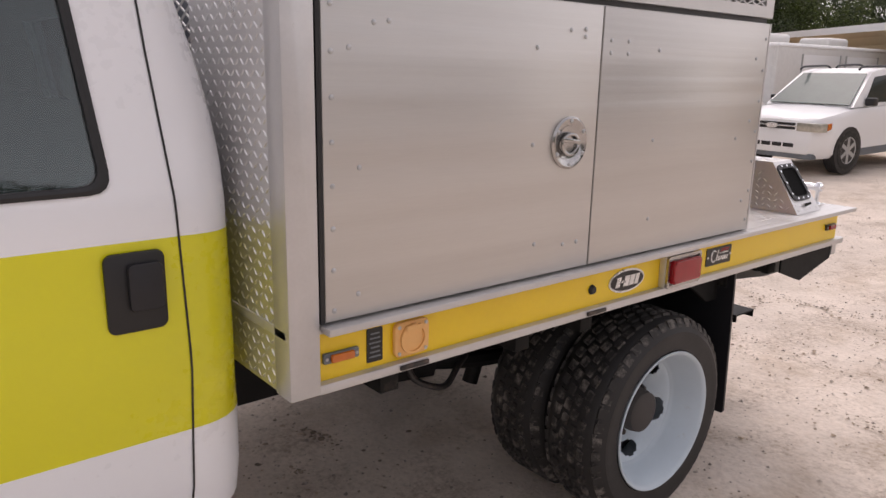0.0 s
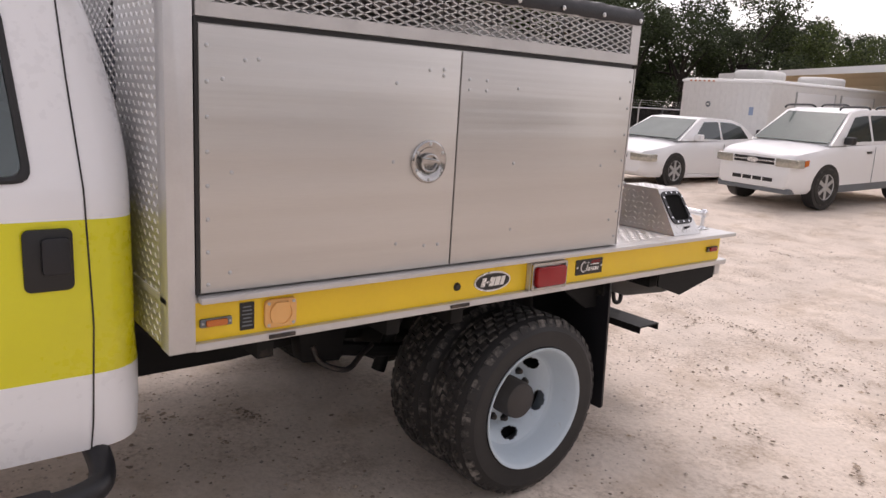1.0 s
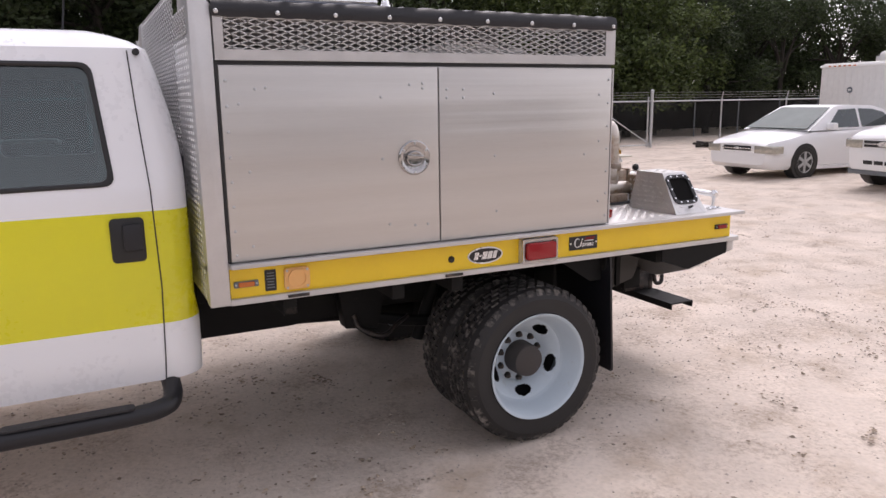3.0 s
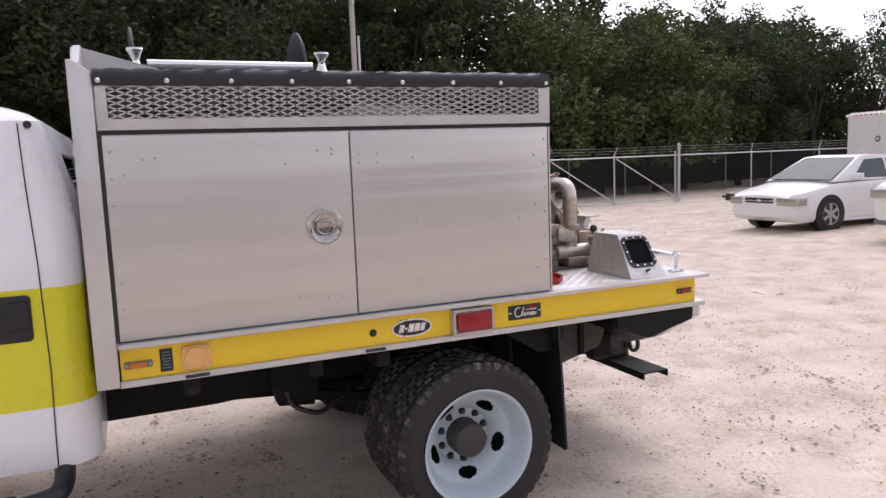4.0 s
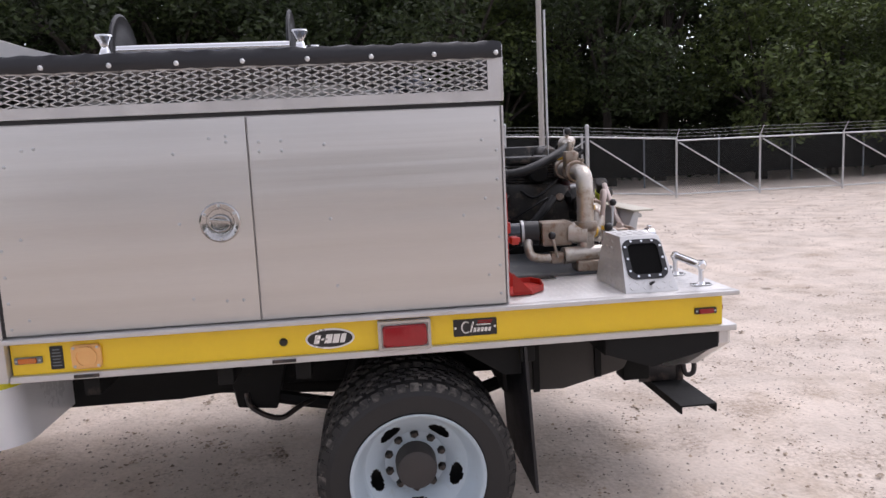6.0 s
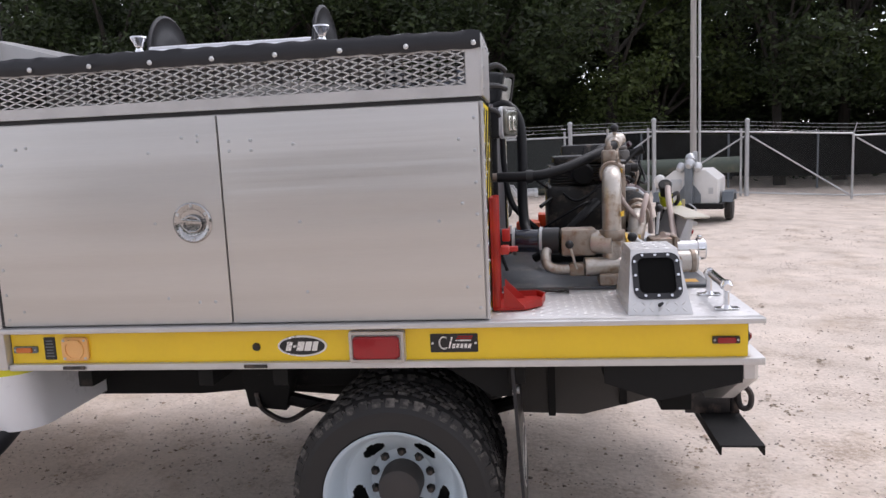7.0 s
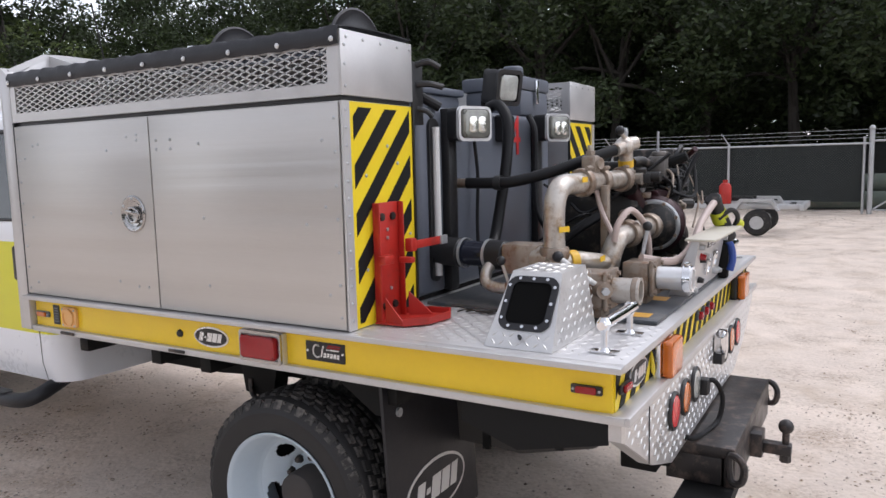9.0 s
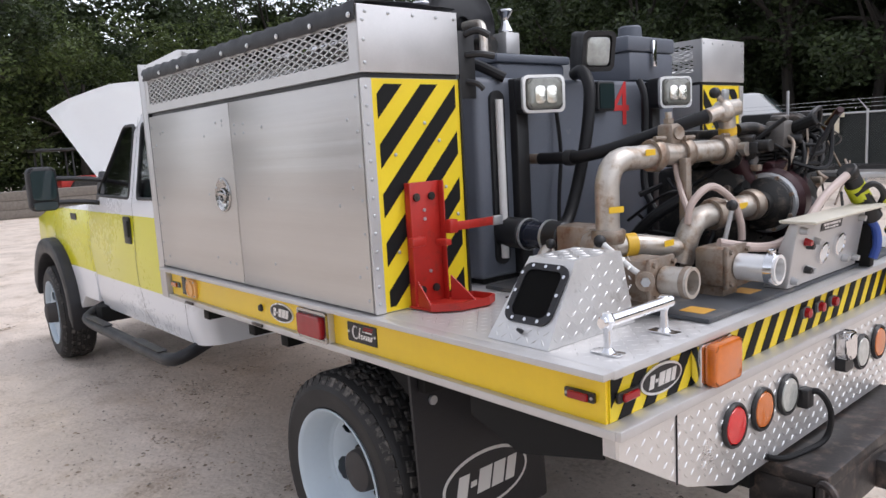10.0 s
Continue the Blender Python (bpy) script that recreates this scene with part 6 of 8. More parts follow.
lv = pp("valve_lever", cyl(B(), (2.435, 1.150, 1.73), (2.430, 1.100, 1.768), 0.009, seg=8), STEEL)
part("knob", ball(B(), (2.428, 1.092, 1.772), 0.020, 12), BLACK, lv)
part("lever_tab", box(B(), 2.425, 2.440, 1.140, 1.175, 1.735, 1.785, 0.004), GALV, lv)
pp("tank_hose", tube(B(), [(1.870, 0.790, 1.570), (1.98, 0.790, 1.570), (2.08, 0.800, 1.575), (2.20, 0.855, 1.605), (2.33, 0.955, 1.655), (2.42, 1.05, 1.692)], 0.0235, 12), HOSE_BLACK, "thick black rubber hose")
pp("hose_stub", cyl(B(), (1.801, 0.79, 1.570), (1.885, 0.79, 1.570), 0.020, seg=14), CAST)
pp("hose_clip", cyl(B(), (2.00, 0.79, 1.570), (2.03, 0.791, 1.570), 0.030, seg=16), BLACK)
pp("suction_boot", cyl(B(), (1.801, 0.645, 1.300), (1.93, 0.632, 1.298), 0.058, 0.058, 24, 0.006), BLACK, "black rubber suction boot")
pp("suction_sleeve", cyl(B(), (1.93, 0.632, 1.298), (2.05, 0.618, 1.297), 0.050, seg=24), GLOSS_BLACK)
pp("suction_boot", cyl(B(), (2.05, 0.618, 1.297), (2.14, 0.606, 1.296), 0.058, 0.058, 24, 0.006), BLACK, "black rubber suction boot")
for x in (1.945, 2.06):
    pp("band_clip", lathe(B(), [(0.0585, -0.006), (0.061, -0.006), (0.061, 0.006), (0.0585, 0.006)], (x, 0.63 - (x - 1.94) * 0.12, 1.298), (1, -0.1, 0), 24), GALV)
pp("suction_valve", box(B(), 2.14, 2.29, 0.545, 0.655, 1.235, 1.350, 0.014), CAST)
pp("suction_pipe", cyl(B(), (2.28, 0.575, 1.293), (2.36, 0.540, 1.29), 0.050, seg=20), STEEL)
pp("drain_elbow", tube(B(), [(2.085, 0.585, 1.27), (2.075, 0.555, 1.24), (2.085, 0.535, 1.20), (2.13, 0.53, 1.185), (2.19, 0.53, 1.185)], 0.022, 12), STEEL)
pp("drain_valve", box(B(), 2.17, 2.235, 0.505, 0.560, 1.158, 1.212, 0.010), CAST)
dl = pp("drain_lever", cyl(B(), (2.20, 0.50, 1.19), (2.175, 0.485, 1.285), 0.006, seg=8), STEEL)
part("knob", ball(B(), (2.172, 0.484, 1.295), 0.018, 12), BLACK, dl)
pp("drain_pipe", cyl(B(), (2.235, 0.533, 1.186), (2.36, 0.545, 1.19), 0.030, seg=16), STEEL)
pp("floor_pipe", cyl(B(), (2.235, 0.533, 1.192), (2.50, 0.560, 1.192), 0.040, seg=20), STEEL)
pp("manifold", tube(B(), [(2.352, 0.556, 1.285), (2.40, 0.63, 1.290), (2.45, 0.74, 1.270), (2.475, 0.80, 1.262)], 0.034, 18, 3), STEEL)
pp("manifold_band", lathe(B(), [(0.0345, -0.02), (0.038, -0.018), (0.038, 0.018), (0.0345, 0.02)], (2.392, 0.615, 1.290), (0.55, 1, 0), 20), mat("yellow_tape", (0.70, 0.42, 0.03), 0.5))
pp("lower_elbow", tube(B(), [(2.470, 0.795, 1.215), (2.478, 0.800, 1.255), (2.488, 0.812, 1.310), (2.498, 0.850, 1.350), (2.51, 0.930, 1.362), (2.53, 1.06, 1.372), (2.545, 1.17, 1.375)], 0.0395, 18, 5), STEEL, "bent stainless delivery pipe")
clamp((2.512, 0.935, 1.362), (0.15, 1, 0.08), 0.0395, main)
clamp((2.540, 1.135, 1.374), (0.15, 1, 0.03), 0.0395, main)
pp("base_block", box(B(), 2.29, 2.42, 0.48, 0.60, 1.1185, 1.168, 0.010), CAST)
# two delivery valves with outlets towards the tail
for y, x, chrome in ((0.500, 2.53, False), (0.815, 2.60, True)):
    v = pp("delivery_valve", box(B(), x - 0.060, x + 0.040, y - 0.062, y + 0.062, 1.150, 1.275, 0.012), CAST, "cast delivery valve")
    part("flange", box(B(), x + 0.0405, x + 0.058, y - 0.068, y + 0.068, 1.146, 1.282, 0.006), CAST, v)
    part("foot", box(B(), x - 0.05, x + 0.03, y - 0.045, y + 0.045, 1.1185, 1.1495), CAST, v)
    for sy in (-0.05, 0.05):
        for z in (1.163, 1.263):
            part("bolt", cyl(B(), (x + 0.058, y + sy, z), (x + 0.068, y + sy, z), 0.009, seg=6), CAST, v)
    xe = x + (0.150 if not chrome else 0.185)
    bm = lathe(B(), [(0.040, 0.0), (0.043, 0.004), (0.043, (xe - x) - 0.068), (0.046, (xe - x) - 0.064), (0.046, (xe - x) - 0.056), (0.036, (xe - x) - 0.056), (0.034, 0.02), (0, 0.02)], (x + 0.058, y, 1.212), (1, 0.05, 0), 28)
    o = pp("outlet", bm, BRIGHT if chrome else STEEL, "open hose outlet")
    if chrome:
        part("collar", lathe(B(), [(0.0435, 0), (0.050, 0.003), (0.050, 0.030), (0.0435, 0.033)], (xe - 0.036, y + 0.006, 1.212), (1, 0.05, 0), 28), CHROME, o)
        part("collar_lug", box(B(), xe - 0.03, xe - 0.012, y - 0.012, y + 0.012, 1.26, 1.276, 0.003), CHROME, o)
    else:
        part("collar", lathe(B(), [(0.0435, 0), (0.047, 0.003), (0.047, 0.018), (0.0435, 0.021)], (xe - 0.025, y + 0.004, 1.212), (1, 0.05, 0), 28), CAST, o)
hv = pp("hand_lever", tube(B(), [(2.575, 0.432, 1.228), (2.53, 0.430, 1.250), (2.43, 0.426, 1.318)], 0.0095, 10, 4), WHITE_PLASTIC, "pale hand lever with a black knob")
part("knob", ball(B(), (2.418, 0.425, 1.327), 0.020, 12), BLACK, hv)
part("boss", cyl(B(), (2.560, 0.445, 1.222), (2.590, 0.405, 1.222), 0.028, seg=14), CAST, hv)
part("boss_nut", cyl(B(), (2.590, 0.405, 1.222), (2.598, 0.394, 1.222), 0.014, seg=6), GALV, hv)
hv = pp("hand_lever", cyl(B(), (2.585, 0.865, 1.28), (2.60, 0.885, 1.385), 0.008, seg=8), GALV)
part("knob", ball(B(), (2.60, 0.886, 1.397), 0.019, 12), BLACK, hv)
pp("pale_hose", tube(B(), [(2.505, 0.775, 1.345), (2.515, 0.780, 1.405), (2.535, 0.825, 1.452), (2.545, 0.885, 1.455), (2.565, 0.955, 1.405), (2.578, 0.985, 1.330), (2.580, 0.990, 1.270)], 0.0125, 10), HOSE_PINK, "pale pink rubber hose")
pp("pale_hose", tube(B(), [(2.40, 0.875, 1.535), (2.43, 0.86, 1.45), (2.47, 0.83, 1.39), (2.50, 0.80, 1.35)], 0.010, 8), HOSE_PINK, "pale pink rubber hose")
pp("pale_hose", tube(B(), [(2.60, 0.80, 1.285), (2.66, 0.90, 1.262), (2.69, 1.02, 1.258), (2.71, 1.16, 1.30), (2.72, 1.30, 1.39), (2.74, 1.44, 1.455)], 0.0155, 10), HOSE_PINK, "pale pink rubber hose")
pp("support_strut", box(B(), 2.420, 2.450, 0.865, 0.900, 1.119, 1.555, 0.004), CAST)
PIPE_YELLOW = mat("yellow_pipe_label", (0.80, 0.50, 0.02), 0.5)
for c, w in (((2.394, 0.545, 1.410), 20), ((2.412, 0.712, 1.582), 0), ((2.484, 0.700, 1.290), 0), ((2.566, 1.03, 1.382), 0)):
    pp("pipe_label", plate(B(), side_m(*c, "+x") @ pose(0, 0, 0, 0, -w, 0), 0.055, 0.020, 0.0015, 0.003), PIPE_YELLOW, "small yellow pipe label")
# engine
wires = random.Random(8)
for k in range(24):
    a = Vector((wires.uniform(2.46, 2.60), wires.uniform(1.16, 1.75), wires.uniform(1.22, 1.66)))
    b = a + Vector((wires.uniform(-0.08, 0.06), wires.uniform(0.10, 0.28), wires.uniform(-0.22, 0.18)))
    c = (a + b) / 2 + Vector((wires.uniform(0.0, 0.07), 0, wires.uniform(-0.12, 0.05)))
    b.z = min(1.70, max(1.14, b.z))
    pp("loom_wire", tube(B(), [a, c, b], wires.choice((0.004, 0.005, 0.008)), 6, 6), wires.choice((HOSE_BLACK, HOSE_BLACK, ENGINE, ENGINE, CAST)))
for k in range(14):
    a = Vector((2.47, wires.uniform(1.22, 1.70), wires.uniform(1.18, 1.62)))
    w = wires.uniform(0.015, 0.04)
    if k % 2:
        pp("engine_fitting", cyl(B(), a, a + Vector((wires.uniform(0.04, 0.12), wires.uniform(-0.03, 0.03), 0)), w * 0.6, seg=12, bev=0.003), wires.choice((ENGINE, CAST, BLACK)))
    else:
        pp("engine_fitting", box(B(), 2.465, 2.49 + w, a.y - w, a.y + w, a.z - w * 0.7, a.z + w * 0.7, 0.004), wires.choice((ENGINE, CAST, BLACK, ENGINE)))
pp("engine_block", box(B(), 2.10, 2.47, 1.22, 1.72, 1.16, 1.50, 0.03), ENGINE, "black engine block")
pp("engine_base", box(B(), 2.06, 2.62, 1.14, 1.80, 1.1185, 1.16, 0.006), CHASSIS)
pp("cooling_shroud", lathe(B(), [(0.135, 0), (0.140, 0.02), (0.130, 0.06), (0.10, 0.075), (0.05, 0.08), (0, 0.078)], (2.47, 1.52, 1.34), (1, -0.35, 0), 32), ENGINE)
pp("pump_volute", lathe(B(), [(0, -0.12), (0.10, -0.12), (0.124, -0.10), (0.128, -0.02), (0.112, 0.0), (0, 0.0)], (2.515, 1.315, 1.365), (0.12, -1, 0), 36), MAROON, "maroon pump housing")
pp("volute_ring", lathe(B(), [(0.085, 0), (0.110, 0.0), (0.112, 0.014), (0.104, 0.020), (0.085, 0.020)], (2.515, 1.314, 1.365), (0.12, -1, 0), 36), GALV, "bright machined ring")
pp("volute_face", lathe(B(), [(0.096, 0.0), (0.094, 0.030), (0.070, 0.052), (0.048, 0.060), (0.046, 0.100), (0, 0.100)], (2.517, 1.300, 1.365), (0.12, -1, 0), 32), ENGINE)
for k in range(8):
    a = radians(45 * k + 20)
    pp("volute_bolt", cyl(B(), (2.517 + 0.102 * math.cos(a), 1.296, 1.365 + 0.102 * math.sin(a)), (2.518 + 0.102 * math.cos(a), 1.282, 1.365 + 0.102 * math.sin(a)), 0.008, seg=6), CAST)
pp("volute_spout", tube(B(), [(2.46, 1.29, 1.42), (2.44, 1.25, 1.50), (2.43, 1.215, 1.55)], 0.035, 14, 4), MAROON)
pp("recoil_cover", lathe(B(), [(0.085, 0), (0.087, 0.015), (0.07, 0.03), (0.035, 0.036), (0, 0.034)], (2.545, 1.50, 1.30), (0.8, -0.6, 0.1), 28), ENGINE)
rib = pp("voltage_regulator", box(B(), 2.525, 2.545, 1.50, 1.60, 1.455, 1.525, 0.004), GALV, "ribbed grey regulator")
for k in range(8):
    part("rib", box(B(), 2.545, 2.560, 1.503 + 0.0122 * k, 1.508 + 0.0122 * k, 1.46, 1.52), GALV, rib)
ENGINE_GREY = mat("worn_grey_casting", (0.17, 0.16, 0.15), 0.5, 0.4, 0.2, 14, 90, 0.2, 0.1, dirt=(0.08, 0.06, 0.05), dirt_at=0.6)
pp("spark_cover", box(B(), 2.46, 2.54, 1.395, 1.485, 1.56, 1.665, 0.016), ENGINE_GREY)
pp("spark_cover_top", cyl(B(), (2.50, 1.44, 1.665), (2.50, 1.44, 1.685), 0.032, seg=16, bev=0.004), ENGINE_GREY)
pp("round_muffler", lathe(B(), [(0, 0), (0.045, 0.002), (0.058, 0.014), (0.060, 0.12), (0.05, 0.135), (0, 0.137)], (2.47, 1.62, 1.635), (-0.35, 1, 0), 24), ENGINE)
pp("lift_loop", tube(B(), [(2.50, 1.60, 1.60), (2.54, 1.62, 1.68), (2.54, 1.70, 1.705), (2.52, 1.74, 1.64), (2.50, 1.73, 1.56)], 0.010, 8), BLACK)
for dz, r in ((0.0, 0.008), (0.035, 0.010), (0.07, 0.007)):
    pp("engine_hose", tube(B(), [(2.50, 1.44, 1.53 + dz), (2.57, 1.50, 1.50 + dz), (2.59, 1.60, 1.50 + dz), (2.56, 1.66, 1.55 + dz), (2.50, 1.66, 1.60)], r, 8), HOSE_BLACK)
pp("intake_pipe", tube(B(), [(2.44, 1.23, 1.640), (2.46, 1.30, 1.645), (2.48, 1.38, 1.625)], 0.020, 12), ENGINE)
for k in range(7):
    pp("cooling_fin", box(B(), 2.12, 2.45, 1.26, 1.68, 1.505 + 0.014 * k, 1.512 + 0.014 * k, 0.001), ENGINE)
pp("cylinder_head", box(B(), 2.14, 2.43, 1.28, 1.66, 1.605, 1.645, 0.010), ENGINE)
pp("air_cleaner", cyl(B(), (2.34, 1.50, 1.58), (2.44, 1.60, 1.58), 0.050, seg=24, bev=0.01), ENGINE)
pp("radiator_box", box(B(), 2.20, 2.50, 1.72, 1.80, 1.20, 1.70, 0.015), ENGINE)
pp("muffler", cyl(B(), (2.28, 1.16, 1.555), (2.28, 1.52, 1.56), 0.055, seg=20, bev=0.01), CHASSIS)
pp("exhaust_stub", tube(B(), [(2.44, 1.18, 1.53), (2.43, 1.26, 1.57), (2.44, 1.36, 1.58)], 0.035, 12), ENGINE)
pp("battery", box(B(), 2.06, 2.20, 1.82, 1.96, 1.1185, 1.30, 0.006), ORANGE, "orange battery box")
pp("fuel_can", cyl(B(), (2.00, 1.78, 1.119), (2.00, 1.78, 1.27), 0.07, seg=20, bev=0.012), ORANGE)
rng = random.Random(4)
for k in range(16):
    a = (2.0 + rng.random() * 0.35, 1.0 + rng.random() * 0.5, 1.15 + rng.random() * 0.4)
    b = (2.25 + rng.random() * 0.40, 1.15 + rng.random() * 0.6, 1.20 + rng.random() * 0.5)
    md = ((a[0] + b[0]) / 2 + rng.uniform(-0.1, 0.1), (a[1] + b[1]) / 2 - rng.random() * 0.12, min(a[2], b[2]) + rng.uniform(-0.10, 0.18))
    pp("cable", tube(B(), [a, md, b], rng.choice((0.006, 0.008, 0.011)), 6, 8), HOSE_BLACK)
rng = random.Random(8)
for k in range(46):
    c = Vector((2.34 + rng.random() * 0.20, 1.24 + rng.random() * 0.62, 1.20 + rng.random() * 0.46))
    d = Vector((rng.uniform(-1, 1), rng.uniform(-1, 1), rng.uniform(-1, 1))).normalized() * rng.uniform(0.03, 0.09)
    mt_ = rng.choice((ENGINE, ENGINE, HOSE_BLACK, CHASSIS, CHASSIS, CAST, MAROON, MAROON))
    if k % 3:
        pp("engine_fitting", cyl(B(), c - d, c + d, rng.uniform(0.008, 0.030), seg=10, bev=0.003), mt_)
    else:
        pp("engine_fitting", rbox(B(), pose(*c, rng.uniform(-20, 20), 0, rng.uniform(-30, 30)), rng.uniform(0.03, 0.08), rng.uniform(0.03, 0.08), rng.uniform(0.03, 0.09), 0.005), mt_)
for k in range(4):
    y = 1.30 + 0.07 * k
    pp("engine_hose", tube(B(), [(2.42, y, 1.42 + 0.02 * k), (2.55 + 0.03 * (k % 2), y + 0.05, 1.47), (2.57, y + 0.10, 1.58), (2.48, y + 0.16, 1.62 - 0.05 * (k % 3))], 0.007 + 0.002 * (k % 3), 8), HOSE_BLACK if k % 4 else CAST)
pp("throttle_post", cyl(B(), (2.45, 1.62, 1.64), (2.45, 1.62, 1.78), 0.006, seg=8), GALV)
pp("handle_frame", tube(B(), [(2.30, 1.80, 1.16), (2.32, 1.82, 1.50), (2.36, 1.80, 1.66), (2.45, 1.74, 1.68), (2.50, 1.70, 1.60)], 0.014, 8), ENGINE)
# thick black suction hoses in front of the tank
pp("black_hose", tube(B(), [(1.86, 1.02, 1.895), (1.92, 1.00, 1.90), (1.975, 0.97, 1.82), (1.985, 0.93, 1.65), (1.98, 0.88, 1.48), (1.99, 0.80, 1.34), (2.02, 0.70, 1.30)], 0.024, 12), HOSE_BLACK, "thick ribbed black hose")
pp("black_hose", tube(B(), [(1.83, 1.52, 1.88), (1.87, 1.50, 1.80), (1.88, 1.48, 1.60), (1.92, 1.42, 1.40), (2.05, 1.36, 1.26)], 0.016, 10), HOSE_BLACK)
pp("black_hose", tube(B(), [(1.815, 0.95, 1.80), (1.83, 0.96, 1.60), (1.84, 0.93, 1.42), (1.86, 0.90, 1.25), (1.90, 0.85, 1.13)], 0.008, 8), HOSE_BLACK)
pp("black_hose", tube(B(), [(2.03, 1.02, 1.16), (2.12, 0.98, 1.22), (2.24, 1.00, 1.34), (2.34, 1.10, 1.42)], 0.022, 10), HOSE_BLACK)
pp("black_hose", tube(B(), [(1.20, 0.95, 2.06), (1.45, 0.75, 2.04), (1.62, 0.62, 1.97), (1.75, 0.60, 1.93), (1.82, 0.66, 1.88)], 0.020, 10), HOSE_BLACK)

# control panel at the tail
cp = thing("control_panel", "aluminium pump control panel with gauges and switches", "panel", (2.77, 1.18, 1.118))
bm = B()
prism(bm, [(2.740, 0.975, 1.119), (2.775, 0.975, 1.335), (2.745, 0.975, 1.335), (2.66, 0.975, 1.119)], (0, 0.565, 0), 0.004)
part("box", bm, ALU_TRIM, cp)
part("cap_shelf", box(B(), 2.725, 2.840, 0.945, 1.570, 1.3365, 1.346, 0.003), mat("cream_shelf", (0.58, 0.54, 0.45), 0.5), cp, "bent cream-stained shelf")
pm = Matrix(((0, 0.160, 0.987, 2.759), (1, 0, 0, 1.250), (0, 0.987, -0.160, 1.232), (0, 0, 0, 1)))
for gx, gy, r in ((-0.055, -0.020, 0.038), (0.075, -0.005, 0.040)):
    g = part("gauge", lathe(B(), [(r, 0), (r, 0.012), (r - 0.005, 0.014), (r - 0.007, 0.008), (0, 0.008)], pm @ Vector((gx, gy, 0.0)), pm.to_3x3() @ Vector((0, 0, 1)), 24), CHROME, cp, "round gauge with a chrome rim")
    part("face", lathe(B(), [(r - 0.007, 0.0086), (0, 0.0086)], pm @ Vector((gx, gy, 0.0)), pm.to_3x3() @ Vector((0, 0, 1)), 24), WHITE_PLASTIC, g)
for gx, gy, mt_ in ((-0.20, 0.035, LENS_RED), (-0.175, 0.020, BLACK), (-0.16, -0.065, BLACK), (-0.13, -0.07, GALV), (-0.13, 0.03, GALV), (0.15, -0.07, GALV), (0.24, 0.07, GALV), (-0.25, 0.08, GALV), (-0.25, -0.09, GALV), (0.25, -0.08, GALV)):
    part("switch", cyl(B(), pm @ Vector((gx, gy, 0)), pm @ Vector((gx, gy, 0.022)), 0.014, 0.010, 12), mt_, cp)
part("panel_plate", plate(B(), pm @ pose(-0.01, 0.072, 0.0005), 0.17, 0.030, 0.0015, 0.003), BLACK, cp, "small black plate with pale bars")
part("plate_bar", plate(B(), pm @ pose(-0.01, 0.077, 0.0021), 0.14, 0.008, 0.0006, 0.001), BADGE, cp)
part("plate_bar", plate(B(), pm @ pose(-0.01, 0.065, 0.0021), 0.11, 0.006, 0.0006, 0.001), BADGE, cp)
noz = thing("hose_nozzle", "black and yellow hose nozzle clipped beside the panel", "nozzle", (2.76, 1.5, 1.12))
part("barrel", cyl(B(), (2.735, 1.485, 1.455), (2.775, 1.600, 1.285), 0.030, 0.038, 18, 0.006), BLACK, noz)
part("tip", cyl(B(), (2.73, 1.465, 1.475), (2.736, 1.490, 1.448), 0.036, 0.034, 18, 0.005), ENGINE, noz)
part("band", cyl(B(), (2.741, 1.512, 1.417), (2.753, 1.545, 1.368), 0.0355, 0.0365, 18), mat("bright_lime_band", (0.62, 0.66, 0.03), 0.5), noz, "bright lime band")
part("bail_handle", tube(B(), [(2.750, 1.50, 1.38), (2.80, 1.52, 1.42), (2.82, 1.57, 1.38), (2.79, 1.60, 1.32)], 0.011, 8), BLACK, noz)
part("knob", ball(B(), (2.82, 1.60, 1.352), 0.024, 12), mat("lime_knob", (0.60, 0.62, 0.04), 0.5), noz)
part("grip", tube(B(), [(2.765, 1.57, 1.30), (2.79, 1.59, 1.25), (2.80, 1.58, 1.19), (2.79, 1.57, 1.14)], 0.016, 10), BLUE, noz)
part("rest", box(B(), 2.70, 2.78, 1.575, 1.615, 1.1045, 1.285, 0.006), CHASSIS, noz)
gr2 = copy_thing(gr, Matrix.Translation((2.695, YF - 0.21, 1.104)))
tw = thing("twig_scrap", "small dry twig lying on the deck", "twig", (2.05, 0.42, 1.106))
for k in range(5):
    part("twig", tube(B(), [(2.03 + 0.03 * k, 0.40 + 0.015 * k, 1.109), (2.06 + 0.025 * k, 0.43 - 0.01 * k, 1.114), (2.12 + 0.01 * k, 0.42 + 0.012 * k, 1.109)], 0.003, 5, 4), BARK, tw)

